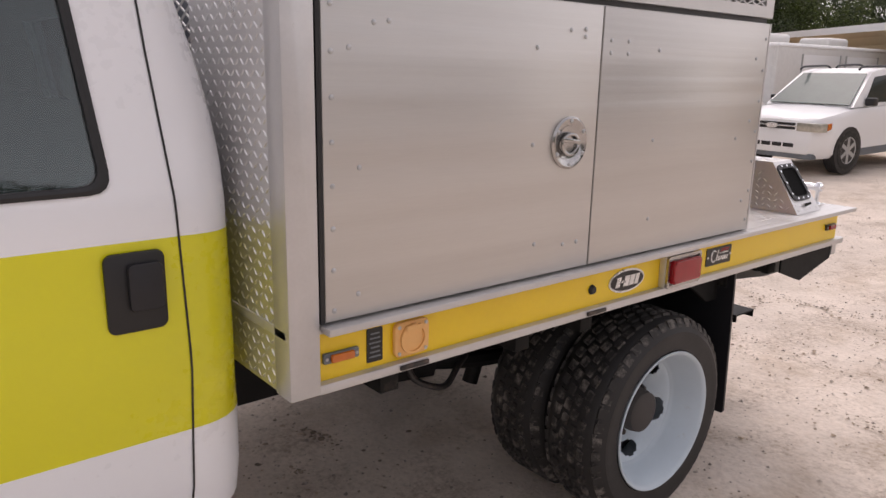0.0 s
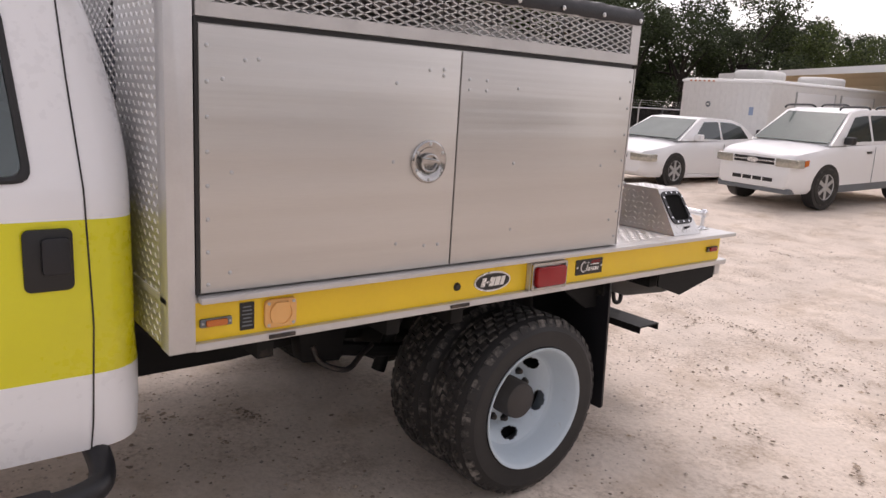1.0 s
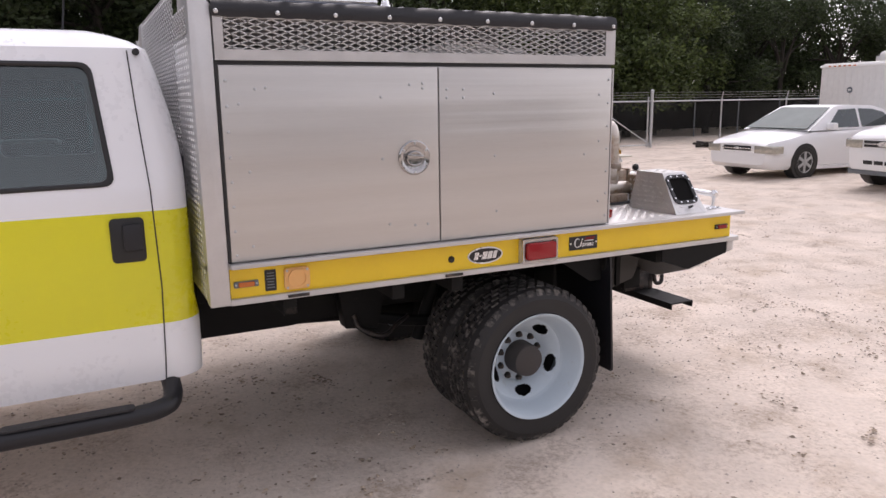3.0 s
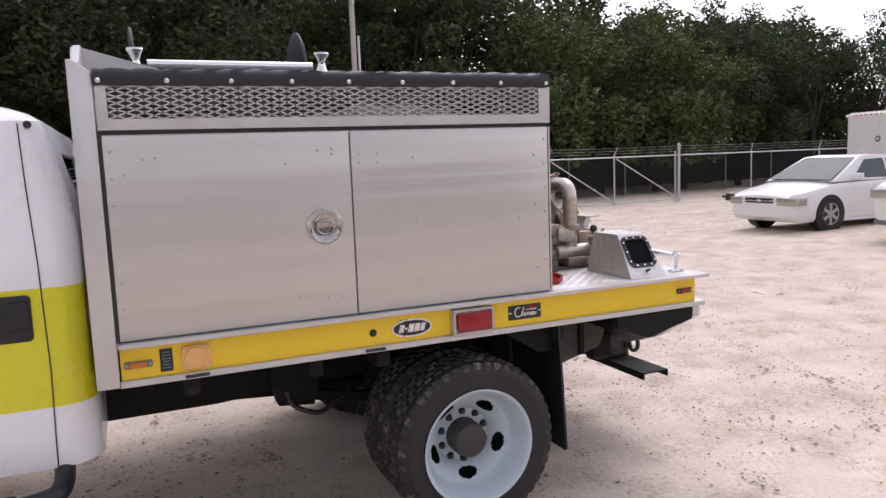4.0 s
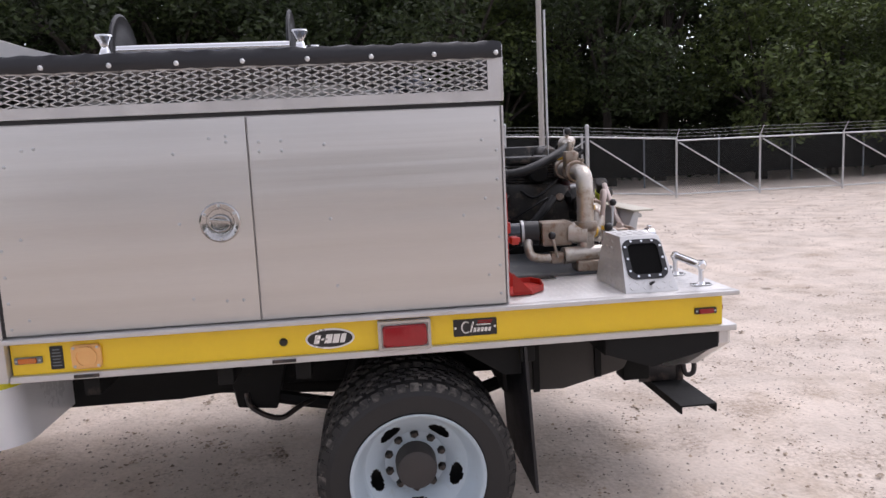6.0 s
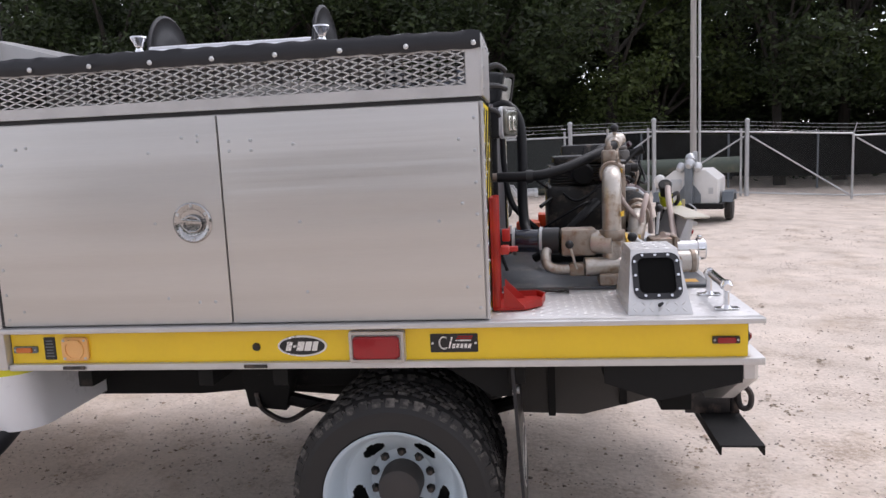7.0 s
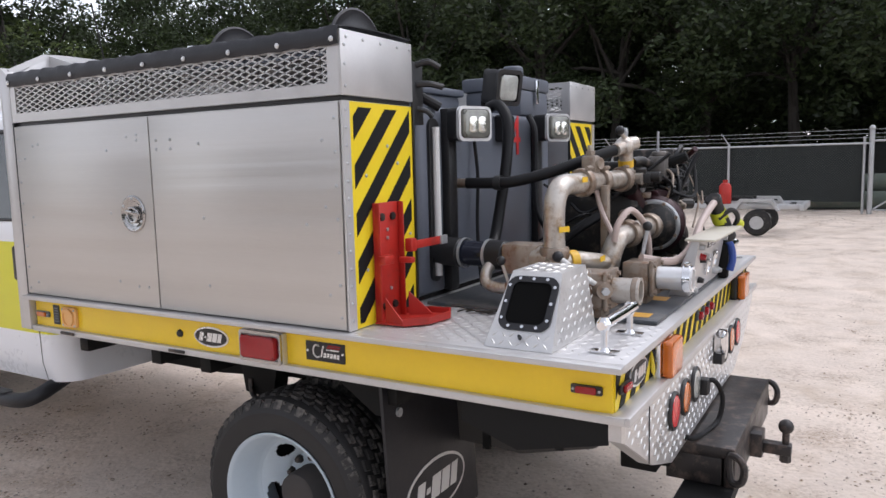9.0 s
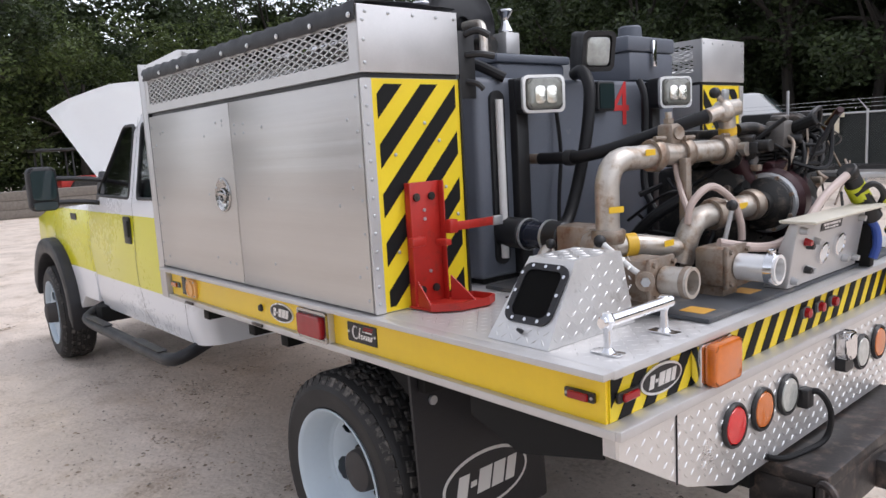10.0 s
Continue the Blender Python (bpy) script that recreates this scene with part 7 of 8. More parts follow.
# ---- cars ----
def car_wheel(r, w):
    bm = lathe(B(), [(r * 0.66, -w / 2), (r * 0.72, -w / 2 - 0.006), (r * 0.93, -w / 2), (r, -w / 2 + 0.03), (r, w / 2 - 0.03), (r * 0.93, w / 2), (r * 0.66, w / 2)], (0, 0, 0), (0, 1, 0), 36)
    ty = mesh_of("tyre", bm, RUBBER)
    bm = lathe(B(), [(r * 0.66, -w / 2), (r * 0.63, -w / 2 + 0.004), (r * 0.60, -w / 2 + 0.03), (r * 0.60, 0.02)], (0, 0, 0), (0, 1, 0), 36)
    lathe(bm, [(r * 0.17, -w / 2 + 0.004), (r * 0.12, -w / 2 - 0.004), (0, -w / 2 - 0.004)], (0, 0, 0), (0, 1, 0), 18)
    for k in range(6):
        a = radians(60 * k)
        rbox(bm, Matrix.Rotation(a, 4, 'Y') @ pose(0, -w / 2 + 0.014, r * 0.36), r * 0.19, 0.022, r * 0.56, 0.006)
    rim = mesh_of("rim", bm, GALV)
    back = mesh_of("brake", cyl(B(), (0, -0.01, 0), (0, 0.02, 0), r * 0.58, seg=24), BLACK)
    return ty, rim, back


def car(name, label, at, L, W, prof, house, wheels, r, suv):
    """Car with its nose at -x; prof: (x, belt height) along the body, house: glasshouse outline (x, z)."""
    c = thing(name, label, "car", at, "parked cars")
    h = W / 2
    sill = 0.30 if suv else 0.24
    def q(bm):
        return merge(B(), bm, at)
    def pt(nm, bm, mt, parent=None, lab="", angle=35):
        return part(nm, q(bm), mt, parent or c, lab, angle=angle)
    def half_at(x):
        t = x / L
        return h * (0.80 + 0.20 * min(1, t / 0.10) ** 0.6 if t < 0.10 else 1.0 if t < 0.88 else 1 - 0.12 * ((t - 0.88) / 0.12) ** 1.6)
    bm = B()
    xs = sorted({p[0] for p in prof} | {L * k / 22 for k in range(23)} | {L - 0.03})
    def top_at(x):
        for (xa, za), (xb, zb) in zip(prof, prof[1:]):
            if xa <= x <= xb:
                return za + (zb - za) * (x - xa) / (xb - xa)
        return prof[-1][1]
    rings = []
    for x in xs:
        hw, zt = half_at(x), top_at(x)
        nose = max(0, 1 - x / 0.12)
        z0 = sill - 0.06 + 0.10 * nose
        mid = (z0 + zt) / 2
        sec = [(-hw * 0.90, z0), (-hw * 0.985, z0 + 0.08), (-hw, mid), (-hw * 0.985, zt - 0.12), (-hw * 0.93, zt - 0.03), (-hw * 0.70, zt), (0, zt + 0.02)]
        sec += [(-a, b) for a, b in sec[:-1][::-1]]
        rings.append([(x, a, b) for a, b in sec])
    loft(bm, rings)
    pt("body", bm, WHITE, None, "white car body", 40)
    # glasshouse: roof on pillars, glass all round
    bm = B()
    hb, hr = h * 0.93, h * 0.72
    zb = min(z for _, z in house)
    zr = max(z for _, z in house)
    def hy(z):
        return hb + (hr - hb) * (z - zb) / (zr - zb)
    g = [[(x, s * hy(z), z) for x, z in house] for s in (-1, 1)]
    loft(bm, [g[0], g[1]])
    pt("roof_shell", bm, WHITE, None, "", 30)
    # side windows
    for s in (-1, 1):
        for wi in wheels["windows"]:
            b2 = B()
            c0 = Vector((sum(p[0] for p in wi) / len(wi), sum(p[1] for p in wi) / len(wi)))
            prism(b2, [(x, s * (hy(z) + 0.003), z) for x, z in rounded(wi, 0.03, 3)], (0, s * 0.004, 0))
            pt("side_window", b2, GLASS)
    (xa, za), (xb, zb2) = wheels["screen"]
    pt("windscreen", prism(B(), [(xa - 0.01, -hy(za) * 0.93, za + 0.02), (xb - 0.012, -hy(zb2) * 0.90, zb2), (xb - 0.012, hy(zb2) * 0.90, zb2), (xa - 0.01, hy(za) * 0.93, za + 0.02)], (-0.008, 0, 0.008)), mat(name + "_screen", (0.13, 0.16, 0.15), 0.20, 0.0, 0.1, 3, 20, 0, 0.03, spec=0.18))
    ty, rim, back = car_wheel(r, 0.20)
    for x in wheels["x"]:
        for s in (-1, 1):
            pt("wheel_arch", cyl(B(), (x, s * (h - 0.20), r), (x, s * (h + 0.004), r), r * 1.16, seg=36), BLACK)
            w = new("wheel")
            w.parent = c
            w.matrix_parent_inverse = c.matrix_basis.inverted()
            w.matrix_basis = at @ pose(x, s * (h - 0.085), r, 0, 0, 0 if s < 0 else 180)
            part("tyre", ty, RUBBER, w)
            part("rim", rim, GALV, w, "silver spoked rim")
            part("brake", back, BLACK, w)
    zf = prof[0][1]
    pt("rocker", box(B(), wheels["x"][0] + r * 1.1, wheels["x"][1] - r * 1.1, -h * 0.99, h * 0.99, sill - 0.07, sill + (0.07 if suv else 0.0), 0.01), BOOT_GREY if suv else WHITE)
    for s in (-1, 1):
        wrap = 0.30 if not suv else 0.16
        plan = [(-0.014, h * 0.50), (-0.014, h * 0.80), (0.05, h * 0.945), (0.12, h * 1.0 + 0.006), (wrap, h * 1.0 + 0.008), (wrap, h * 0.90), (0.06, h * 0.50)]
        pt("head_lamp", prism(B(), [(x, s * y, zf - 0.165) for x, y in plan], (0, 0, 0.145), 0.01), mat(name + "_head_lamp", (0.42, 0.40, 0.34), 0.10, 0.3, 0.3, 20, 60, 0.2, 0.05, coat=0.5), None, "clear head lamp")
        if suv:
            pt("indicator", prism(B(), [(0.165, s * h * 0.99, zf - 0.14), (0.165, s * h * 0.99, zf - 0.03), (0.27, s * h * 0.99, zf - 0.02), (0.27, s * h * 0.99, zf - 0.12)], (0, s * 0.022, 0)), LENS_AMBER)
            pt("fog_lamp", cyl(B(), (0.10, s * h * 0.74, 0.50), (0.025, s * h * 0.74, 0.50), 0.055, seg=18), CLEAR)
        pt("door_mirror", box(B(), wheels["mirror"] - 0.06, wheels["mirror"] + 0.08, s * (h + 0.02) - 0.09, s * (h + 0.02) + 0.09, zb + 0.02, zb + 0.16, 0.03), BLACK if suv else WHITE)
        for x in wheels["seams"]:
            pt("door_seam", box(B(), x - 0.004, x + 0.004, s * h * 1.0 - 0.004, s * h * 1.0 + 0.003, sill + 0.05, zb - 0.04), BOOT_GREY)
            pt("door_handle", box(B(), x - 0.26, x - 0.10, s * h - 0.01, s * h + 0.022, zb - 0.16, zb - 0.12, 0.008), BLACK if suv else WHITE)
        pt("tail_lamp", box(B(), L - 0.14, L - 0.02, s * h * 0.84 - 0.05, s * h * 0.84 + 0.06, 0.75, 1.02 if suv else 0.90, 0.02), LENS_RED)
    if suv:
        for z in (zf - 0.05, zf - 0.12):
            pt("grille_slot", box(B(), -0.012, 0.06, -0.42, 0.42, z - 0.022, z + 0.022, 0.006), BLACK)
        pt("grille_bar", box(B(), -0.022, 0.03, -0.46, 0.46, zf - 0.092, zf - 0.078, 0.004), CHROME)
        pt("oval_emblem", ellipse_plate(B(), side_m(-0.030, 0, zf - 0.085, "-x"), 0.12, 0.045, 0.012), BADGE)
        pt("lower_intake", box(B(), -0.004, 0.06, -0.42, 0.42, 0.43, 0.50, 0.006), BLACK)
        for y in (-0.21, 0.0, 0.21):
            pt("intake_bar", box(B(), -0.010, 0.05, y - 0.012, y + 0.012, 0.43, 0.50), WHITE)
        pt("chin", box(B(), 0.02, 0.20, -h * 0.84, h * 0.84, 0.24, 0.34, 0.02), BOOT_GREY)
        for s in (-1, 1):
            y = s * hr * 0.86
            for x0 in (1.55, 2.75):
                pt("roof_rail", tube(B(), [(x0, y, zr), (x0 + 0.10, y, zr + 0.045), (x0 + 0.5, y, zr + 0.052), (x0 + 0.88, y, zr + 0.045), (x0 + 1.0, y, zr)], 0.020, 8), BLACK)
    else:
        pt("grille", box(B(), -0.010, 0.06, -0.36, 0.36, zf - 0.13, zf - 0.03, 0.01), BLACK)
        pt("grille_bar", box(B(), -0.018, 0.05, -0.40, 0.40, zf - 0.09, zf - 0.07, 0.004), CHROME)
        pt("emblem", box(B(), -0.026, 0.0, -0.05, 0.05, zf - 0.10, zf - 0.055, 0.004), BADGE)
        pt("lower_intake", box(B(), 0.006, 0.08, -0.50, 0.50, 0.33, 0.44, 0.01), BLACK)
    return c


SUV_H = [(0.98, 1.08), (1.78, 1.66), (2.10, 1.71), (3.50, 1.70), (3.95, 1.64), (4.25, 1.08)]
car("suv", "white compact suv with black roof rails parked on sand", pose(11.42, 4.70, gz(12.3, 4.2) + 0.02, 0, -2.2, -6.5) @ Matrix.Scale(0.95, 4), 4.44, 1.80,
    [(0.0, 0.88), (0.06, 0.94), (0.35, 1.00), (1.05, 1.09), (4.30, 1.12), (4.40, 1.05), (4.44, 0.70)], SUV_H,
    {"x": (0.87, 3.49), "windows": [[(1.38, 1.14), (1.84, 1.58), (2.28, 1.61), (2.28, 1.14)], [(2.36, 1.14), (2.36, 1.61), (3.16, 1.60), (3.16, 1.14)], [(3.26, 1.14), (3.26, 1.59), (3.82, 1.55), (4.02, 1.14)]],
     "screen": ((1.0, 1.10), (1.76, 1.635)), "mirror": 1.40, "seams": (2.32, 3.20)}, 0.355, True)
SED_H = [(1.05, 0.94), (1.95, 1.42), (2.35, 1.46), (3.15, 1.44), (3.55, 1.35), (4.15, 0.98)]
car("sedan", "white four-door sedan parked on sand", pose(11.70, 8.02, gz(12.5, 7.5), 0, 0.5, -1.0), 4.78, 1.78,
    [(0.0, 0.68), (0.08, 0.74), (0.40, 0.80), (1.15, 0.94), (2.2, 0.97), (4.20, 1.02), (4.68, 0.98), (4.78, 0.70)], SED_H,
    {"x": (0.93, 3.63), "windows": [[(1.62, 1.00), (2.06, 1.36), (2.60, 1.38), (2.60, 1.00)], [(2.68, 1.00), (2.68, 1.38), (3.12, 1.37), (3.48, 1.30), (3.72, 1.04)]],
     "screen": ((1.07, 0.96), (1.94, 1.40)), "mirror": 1.62, "seams": (2.64, 3.60)}, 0.325, False)

# ---- enclosed trailer and office ----
tz = gz(17, 9)
tr = thing("enclosed_trailer", "long white enclosed trailer with roof vents", "trailer", (16.6, 8.7, tz))
tm = pose(16.7, 8.75, tz, 0, 0, -4)
part("body", merge(B(), box(B(), 0, 5.9, -1.32, 1.32, 0.45, 2.46, 0.07, 3), tm), WHITE_PLASTIC, tr, "white ribbed trailer body")
part("roof_trim", merge(B(), box(B(), -0.02, 5.92, -1.34, 1.34, 2.36, 2.42, 0.02), tm), WHITE, tr)
for x in (0.9, 3.9):
    part("roof_vent", merge(B(), box(B(), x, x + 1.1, -0.45, 0.45, 2.45, 2.74, 0.10, 3), tm), WHITE_PLASTIC, tr)
for x0, x1 in ((1.1, 2.9), (3.2, 4.9)):
    part("side_door", merge(B(), box(B(), x0, x1, -1.335, -1.319, 0.62, 2.20, 0.01), tm), WHITE, tr)
    for sx in (x0, x1):
        part("door_frame", merge(B(), box(B(), sx - 0.02, sx + 0.02, -1.345, -1.32, 0.60, 2.22), tm), GALV, tr)
for k in range(16):
    part("panel_rib", merge(B(), box(B(), -0.008, 0.0, -1.24 + 0.165 * k - 0.004, -1.24 + 0.165 * k + 0.004, 0.50, 2.34), tm), WHITE_PLASTIC, tr)
part("round_emblem", merge(B(), cyl(B(), (-0.006, 0.42, 1.80), (-0.014, 0.42, 1.80), 0.075, seg=20), tm), BOOT_GREY, tr)
part("emblem_bar", merge(B(), box(B(), -0.018, -0.0142, 0.38, 0.46, 1.78, 1.82), tm), WHITE_PLASTIC, tr)
part("blue_emblem", merge(B(), box(B(), -0.014, -0.006, -0.92, -0.80, 1.58, 1.78), tm), mat("faded_blue", (0.25, 0.32, 0.45), 0.6), tr)
for k in range(6):
    part("clearance_lamp", merge(B(), box(B(), -0.03, -0.018, 0.3 + 0.14 * k, 0.36 + 0.14 * k, 2.375, 2.405), tm), LENS_AMBER, tr)
for x in (3.6, 4.4):
    part("wheel", merge(B(), cyl(B(), (x, -1.28, 0.36), (x, -1.05, 0.36), 0.36, seg=28, bev=0.04), tm), RUBBER, tr)
part("chassis", merge(B(), box(B(), -0.9, 5.9, -0.5, 0.5, 0.30, 0.45), tm), CHASSIS, tr)
part("jack_stand", merge(B(), box(B(), 0.3, 0.4, -0.05, 0.05, -0.02, 0.32), tm), GALV, tr)

of = thing("office_building", "low beige sided office with a white metal roof", "building", (21.5, 5.3, gz(24, 4)))
om = pose(28.2, 14.9, gz(24, 4) - 0.05, 0, 0, -125.1)
def op(nm, bm, mt, lab="", parent=None):
    return part(nm, merge(B(), bm, om), mt, parent or of, lab)
op("wall", box(B(), -0.2, 22.0, 0.0, 6.0, 0.0, 3.1), STUCCO, "beige sided wall")
for k in range(10):
    op("siding_board", box(B(), -0.22, 22.02, -0.016, -0.0005, 0.62 + 0.24 * k, 0.845 + 0.24 * k, 0.004), STUCCO)
roof = op("roof", prism(B(), [(-0.9, -0.8, 3.05), (-0.9, 3.0, 3.40), (-0.9, 6.8, 3.05), (-0.9, 6.8, 2.95), (-0.9, 3.0, 3.30), (-0.9, -0.8, 2.95)], (23.6, 0, 0)), WHITE_PLASTIC, "white metal roof")
op("fascia", box(B(), -0.9, 22.7, -0.84, -0.805, 2.86, 3.06), WHITE)
wnd = op("window", box(B(), 10.75, 11.92, -0.05, -0.018, 1.42, 2.52), BOOT_GREY, "dark framed sliding window")
for x0, x1 in ((10.81, 11.31), (11.36, 11.86)):
    op("pane", box(B(), x0, x1, -0.058, -0.051, 1.48, 2.46), GLASS, "", wnd)
op("open_door", prism(B(), [(12.02, -0.10, 0.12), (12.75, -0.55, 0.12), (12.75, -0.55, 2.16), (12.02, -0.10, 2.16)], (0.03, 0.03, 0)), BROWN, "brown open door")
for k in range(14):
    x = 10.6 + 0.16 * k
    op("lattice_slat", prism(B(), [(x, -0.03, 0.02), (x + 0.04, -0.03, 0.02), (x + 0.50, -0.03, 0.56), (x + 0.46, -0.03, 0.56)], (0, 0.008, 0)), STUCCO)
    op("lattice_slat", prism(B(), [(x + 0.46, -0.042, 0.02), (x + 0.50, -0.042, 0.02), (x + 0.04, -0.042, 0.56), (x, -0.042, 0.56)], (0, 0.008, 0)), STUCCO)
op("lattice_backing", box(B(), 10.5, 13.3, -0.018, -0.001, 0.0, 0.58), mat("terracotta_backing", (0.30, 0.13, 0.07), 0.8))
op("slab", box(B(), 9.5, 20.0, -2.2, -0.06, -0.05, 0.10, 0.01), CONCRETE)
pot = thing("flower_pot", "terracotta pot beside the office door", "pot", om @ Matrix.Translation((12.55, -1.15, 0.10)))
part("pot", merge(B(), lathe(B(), [(0, 0), (0.13, 0), (0.19, 0.30), (0.21, 0.30), (0.21, 0.36), (0.17, 0.36), (0.16, 0.30), (0, 0.30)], (12.55, -1.15, 0.10), (0, 0, 1), 20), om), mat("terracotta", (0.35, 0.12, 0.06), 0.8), pot)

# ---- utility poles ----
def util_pole(x, y, h, lamp=False):
    p = thing("utility_pole", "weathered grey wooden utility pole", "pole", (x, y, gz(x, y)), "utility poles")
    part("shaft", cyl(B(), (x, y, gz(x, y) - 0.1), (x, y, h), 0.085, 0.070, 16), WOOD, p)
    part("conduit", cyl(B(), (x + 0.16, y, gz(x, y)), (x + 0.15, y, h - 1.2), 0.035, seg=10), GALV, p)
    if lamp:
        part("cap", ball(B(), (x + 0.03, y - 0.10, h - 0.12), 0.09, 12), WHITE_PLASTIC, p)
        part("lamp_bracket", box(B(), x - 0.04, x + 0.04, y - 0.16, y, h - 0.35, h - 0.20, 0.01), GALV, p)


util_pole(6.28, 17.4, 6.5, True)
util_pole(52, 18.5, 8.2)
util_pole(58, 14.6, 9.6)

# ---- chain-link fence ----
FY = 19.5
POSTS = [-23.1, -19.8, -16.5, -13.2, -9.95, -6.7, -3.44, -0.17, 3.22, 5.62, 8.22, 11.1, 13.87, 16.7, 19.72, 23.45, 27.3, 31.1, 34.9, 38.7, 42.5, 46.3]
fence = thing("chain_link_fence", "galvanised chain-link fence with barbed wire and braced gates", "fence", (10, FY, 0))
POST = mesh_of("post", cyl(B(), (0, 0, -0.1), (0, 0, 1.86), 0.034, seg=12), GALV)
for i, x in enumerate(POSTS):
    z = gz(x, FY)
    gate = 3.0 < x < 8.5
    if gate or abs(x - 19.72) < 0.1:
        part("gate_post", cyl(B(), (x, FY, z - 0.1), (x, FY, z + 2.12), 0.062, seg=16, bev=0.02), GALV, fence, "thick galvanised gate post")
        part("gate_post_cap", ball(B(), (x, FY, z + 2.16), 0.075, 12), GALV, fence)
        part("hinge_post", cyl(B(), (x - 0.16, FY + 0.02, z), (x - 0.16, FY + 0.02, z + 1.95), 0.034, seg=12), GALV, fence)
    else:
        part("post", POST, GALV, fence, at=Matrix.Translation((x, FY, z)))
        part("barb_arm", cyl(B(), (x, FY, z + 1.84), (x - 0.16 if x > 20 or x < 0 else x, FY - 0.22, z + 2.14), 0.020, 0.012, 8), GALV, fence)
for i, (xa, xb) in enumerate(zip(POSTS, POSTS[1:])):
    za, zb = gz(xa, FY), gz(xb, FY)
    up = 0.06 if 3.0 < xa < 8.5 else 0.0
    part("top_rail", cyl(B(), (xa, FY, za + 1.78 + up), (xb, FY, zb + 1.78 + up), 0.027, seg=10), GALV, fence)
    mesh = B()
    mesh.faces.new([mesh.verts.new(p) for p in ((xa, FY + 0.03, za + 0.03), (xb, FY + 0.03, zb + 0.03), (xb, FY + 0.03, zb + 1.78), (xa, FY + 0.03, za + 1.78))])
    part("wire_mesh", mesh, CHAIN, fence)
    if 3.0 < xa < 19.0:
        part("bottom_rail", cyl(B(), (xa, FY, za + 0.10), (xb, FY, zb + 0.10), 0.022, seg=8), GALV, fence)
        if xa < 8:
            part("brace", cyl(B(), (xa + 0.08, FY - 0.03, za + 0.12), (xb - 0.08, FY - 0.03, zb + 1.72), 0.024, seg=8), GALV, fence)
        else:
            part("brace", cyl(B(), (xa + 0.08, FY - 0.03, za + 1.72), (xb - 0.08, FY - 0.03, zb + 0.12), 0.024, seg=8), GALV, fence)
for dz, dy in ((1.92, -0.06), (2.02, -0.13), (2.12, -0.20)):
    part("barbed_wire", tube(B(), [(x, FY + dy, gz(x, FY) + dz - 0.015 * (i % 2)) for i, x in enumerate(POSTS)], 0.006, 4, 3), GALV, fence)
scr = thing("fence_screen", "dark green privacy screen hung behind the fence", "screen", (-10, FY + 0.08, 0))
bm = B()
g = []
for i in range(90):
    x = -23.1 + 26.2 * i / 89
    z = gz(x, FY)
    g.append([bm.verts.new((x, FY + 0.08 + 0.02 * math.sin(i * 1.3) * (1 - k), z + 0.30 + 1.45 * k)) for k in (0, 0.5, 1)])
fs = [bm.faces.new((g[i][k], g[i + 1][k], g[i + 1][k + 1], g[i][k + 1])) for i in range(89) for k in range(2)]
bmesh.ops.recalc_face_normals(bm, faces=fs)
bmesh.ops.solidify(bm, geom=fs, thickness=0.004)
part("fabric", bm, SCREEN, scr)
bf = thing("back_fence", "second dark fence line further back under the trees", "fence", (10, 24, 0))
bm = B()
g = [[bm.verts.new((x, 24.6, gz(x, 24) + z)) for z in (0.40, 1.85)] for x in np.arange(-30, 60, 3.0)]
for a, b in zip(g, g[1:]):
    bm.faces.new((a[0], b[0], b[1], a[1]))
bmesh.ops.solidify(bm, geom=bm.faces[:], thickness=0.01)
part("fabric", bm, SCREEN, bf)
BPOST = mesh_of("post", cyl(B(), (0, 0, -0.1), (0, 0, 1.9), 0.035, seg=8), BOOT_GREY)
for x in np.arange(-30, 58, 3.0):
    part("post", BPOST, BOOT_GREY, bf, at=Matrix.Translation((float(x), 24.5, gz(float(x), 24))))

fs_ = thing("fence_sign", "cream sheet metal sign hung on the fence", "sign", (-4.2, FY - 0.06, gz(-4.2, FY) + 1.3))
SIGN = mat("cream_sheet_metal", (0.60, 0.55, 0.42), 0.6, 0.0, 0.1, 5, 60, 0.05)
part("board", box(B(), -4.33, -4.10, FY - 0.075, FY - 0.055, gz(-4.2, FY) + 1.24, gz(-4.2, FY) + 1.80, 0.004), SIGN, fs_)
part("hanger", box(B(), -4.22, -3.98, FY - 0.07, FY - 0.05, gz(-4.2, FY) + 1.68, gz(-4.2, FY) + 1.80, 0.004), SIGN, fs_)

# big pipes lying behind the fence
for k, (y, z, r) in enumerate(((21.2, 0.26, 0.25), (21.85, 0.30, 0.28), (21.5, 0.72, 0.25))):
    zz = gz(3, 21) + z
    pi_ = thing("stacked_pipe", "long dull green pipe lying behind the fence", "pipe", (2, y, zz - r), "pipes behind the fence")
    part("pipe", lathe(B(), [(r * 0.9, 0), (r, 0), (r, 11.0 + k), (r * 0.9, 11.0 + k), (r * 0.9, 0)], (-5.2 + 0.4 * k, y, zz), (1, 0, 0), 28), PIPE_GREEN, pi_)

# ---- light tower ----
lz = gz(5.3, 12.6)
lt = thing("light_tower", "white towable light tower with a lowered mast", "light tower", (5.3, 12.7, lz))
lm = pose(5.10, 12.25, lz, 0, 0, -20) @ Matrix.Scale(0.86, 4)
def lp(nm, bm, mt, lab=""):
    return part(nm, merge(B(), bm, lm), mt, lt, lab)
lp("canopy", prism(B(), [(-0.56, 0.0, 0.44), (-0.56, 0.0, 1.02), (-0.34, 0.0, 1.20), (0.36, 0.0, 1.20), (0.62, 0.0, 0.98), (0.62, 0.0, 0.44)], (0, 1.5, 0), 0.02), WHITE_PLASTIC, "white engine canopy")
lp("vent_panel", box(B(), -0.40, -0.16, -0.012, -0.001, 0.72, 1.0, 0.004), GALV)
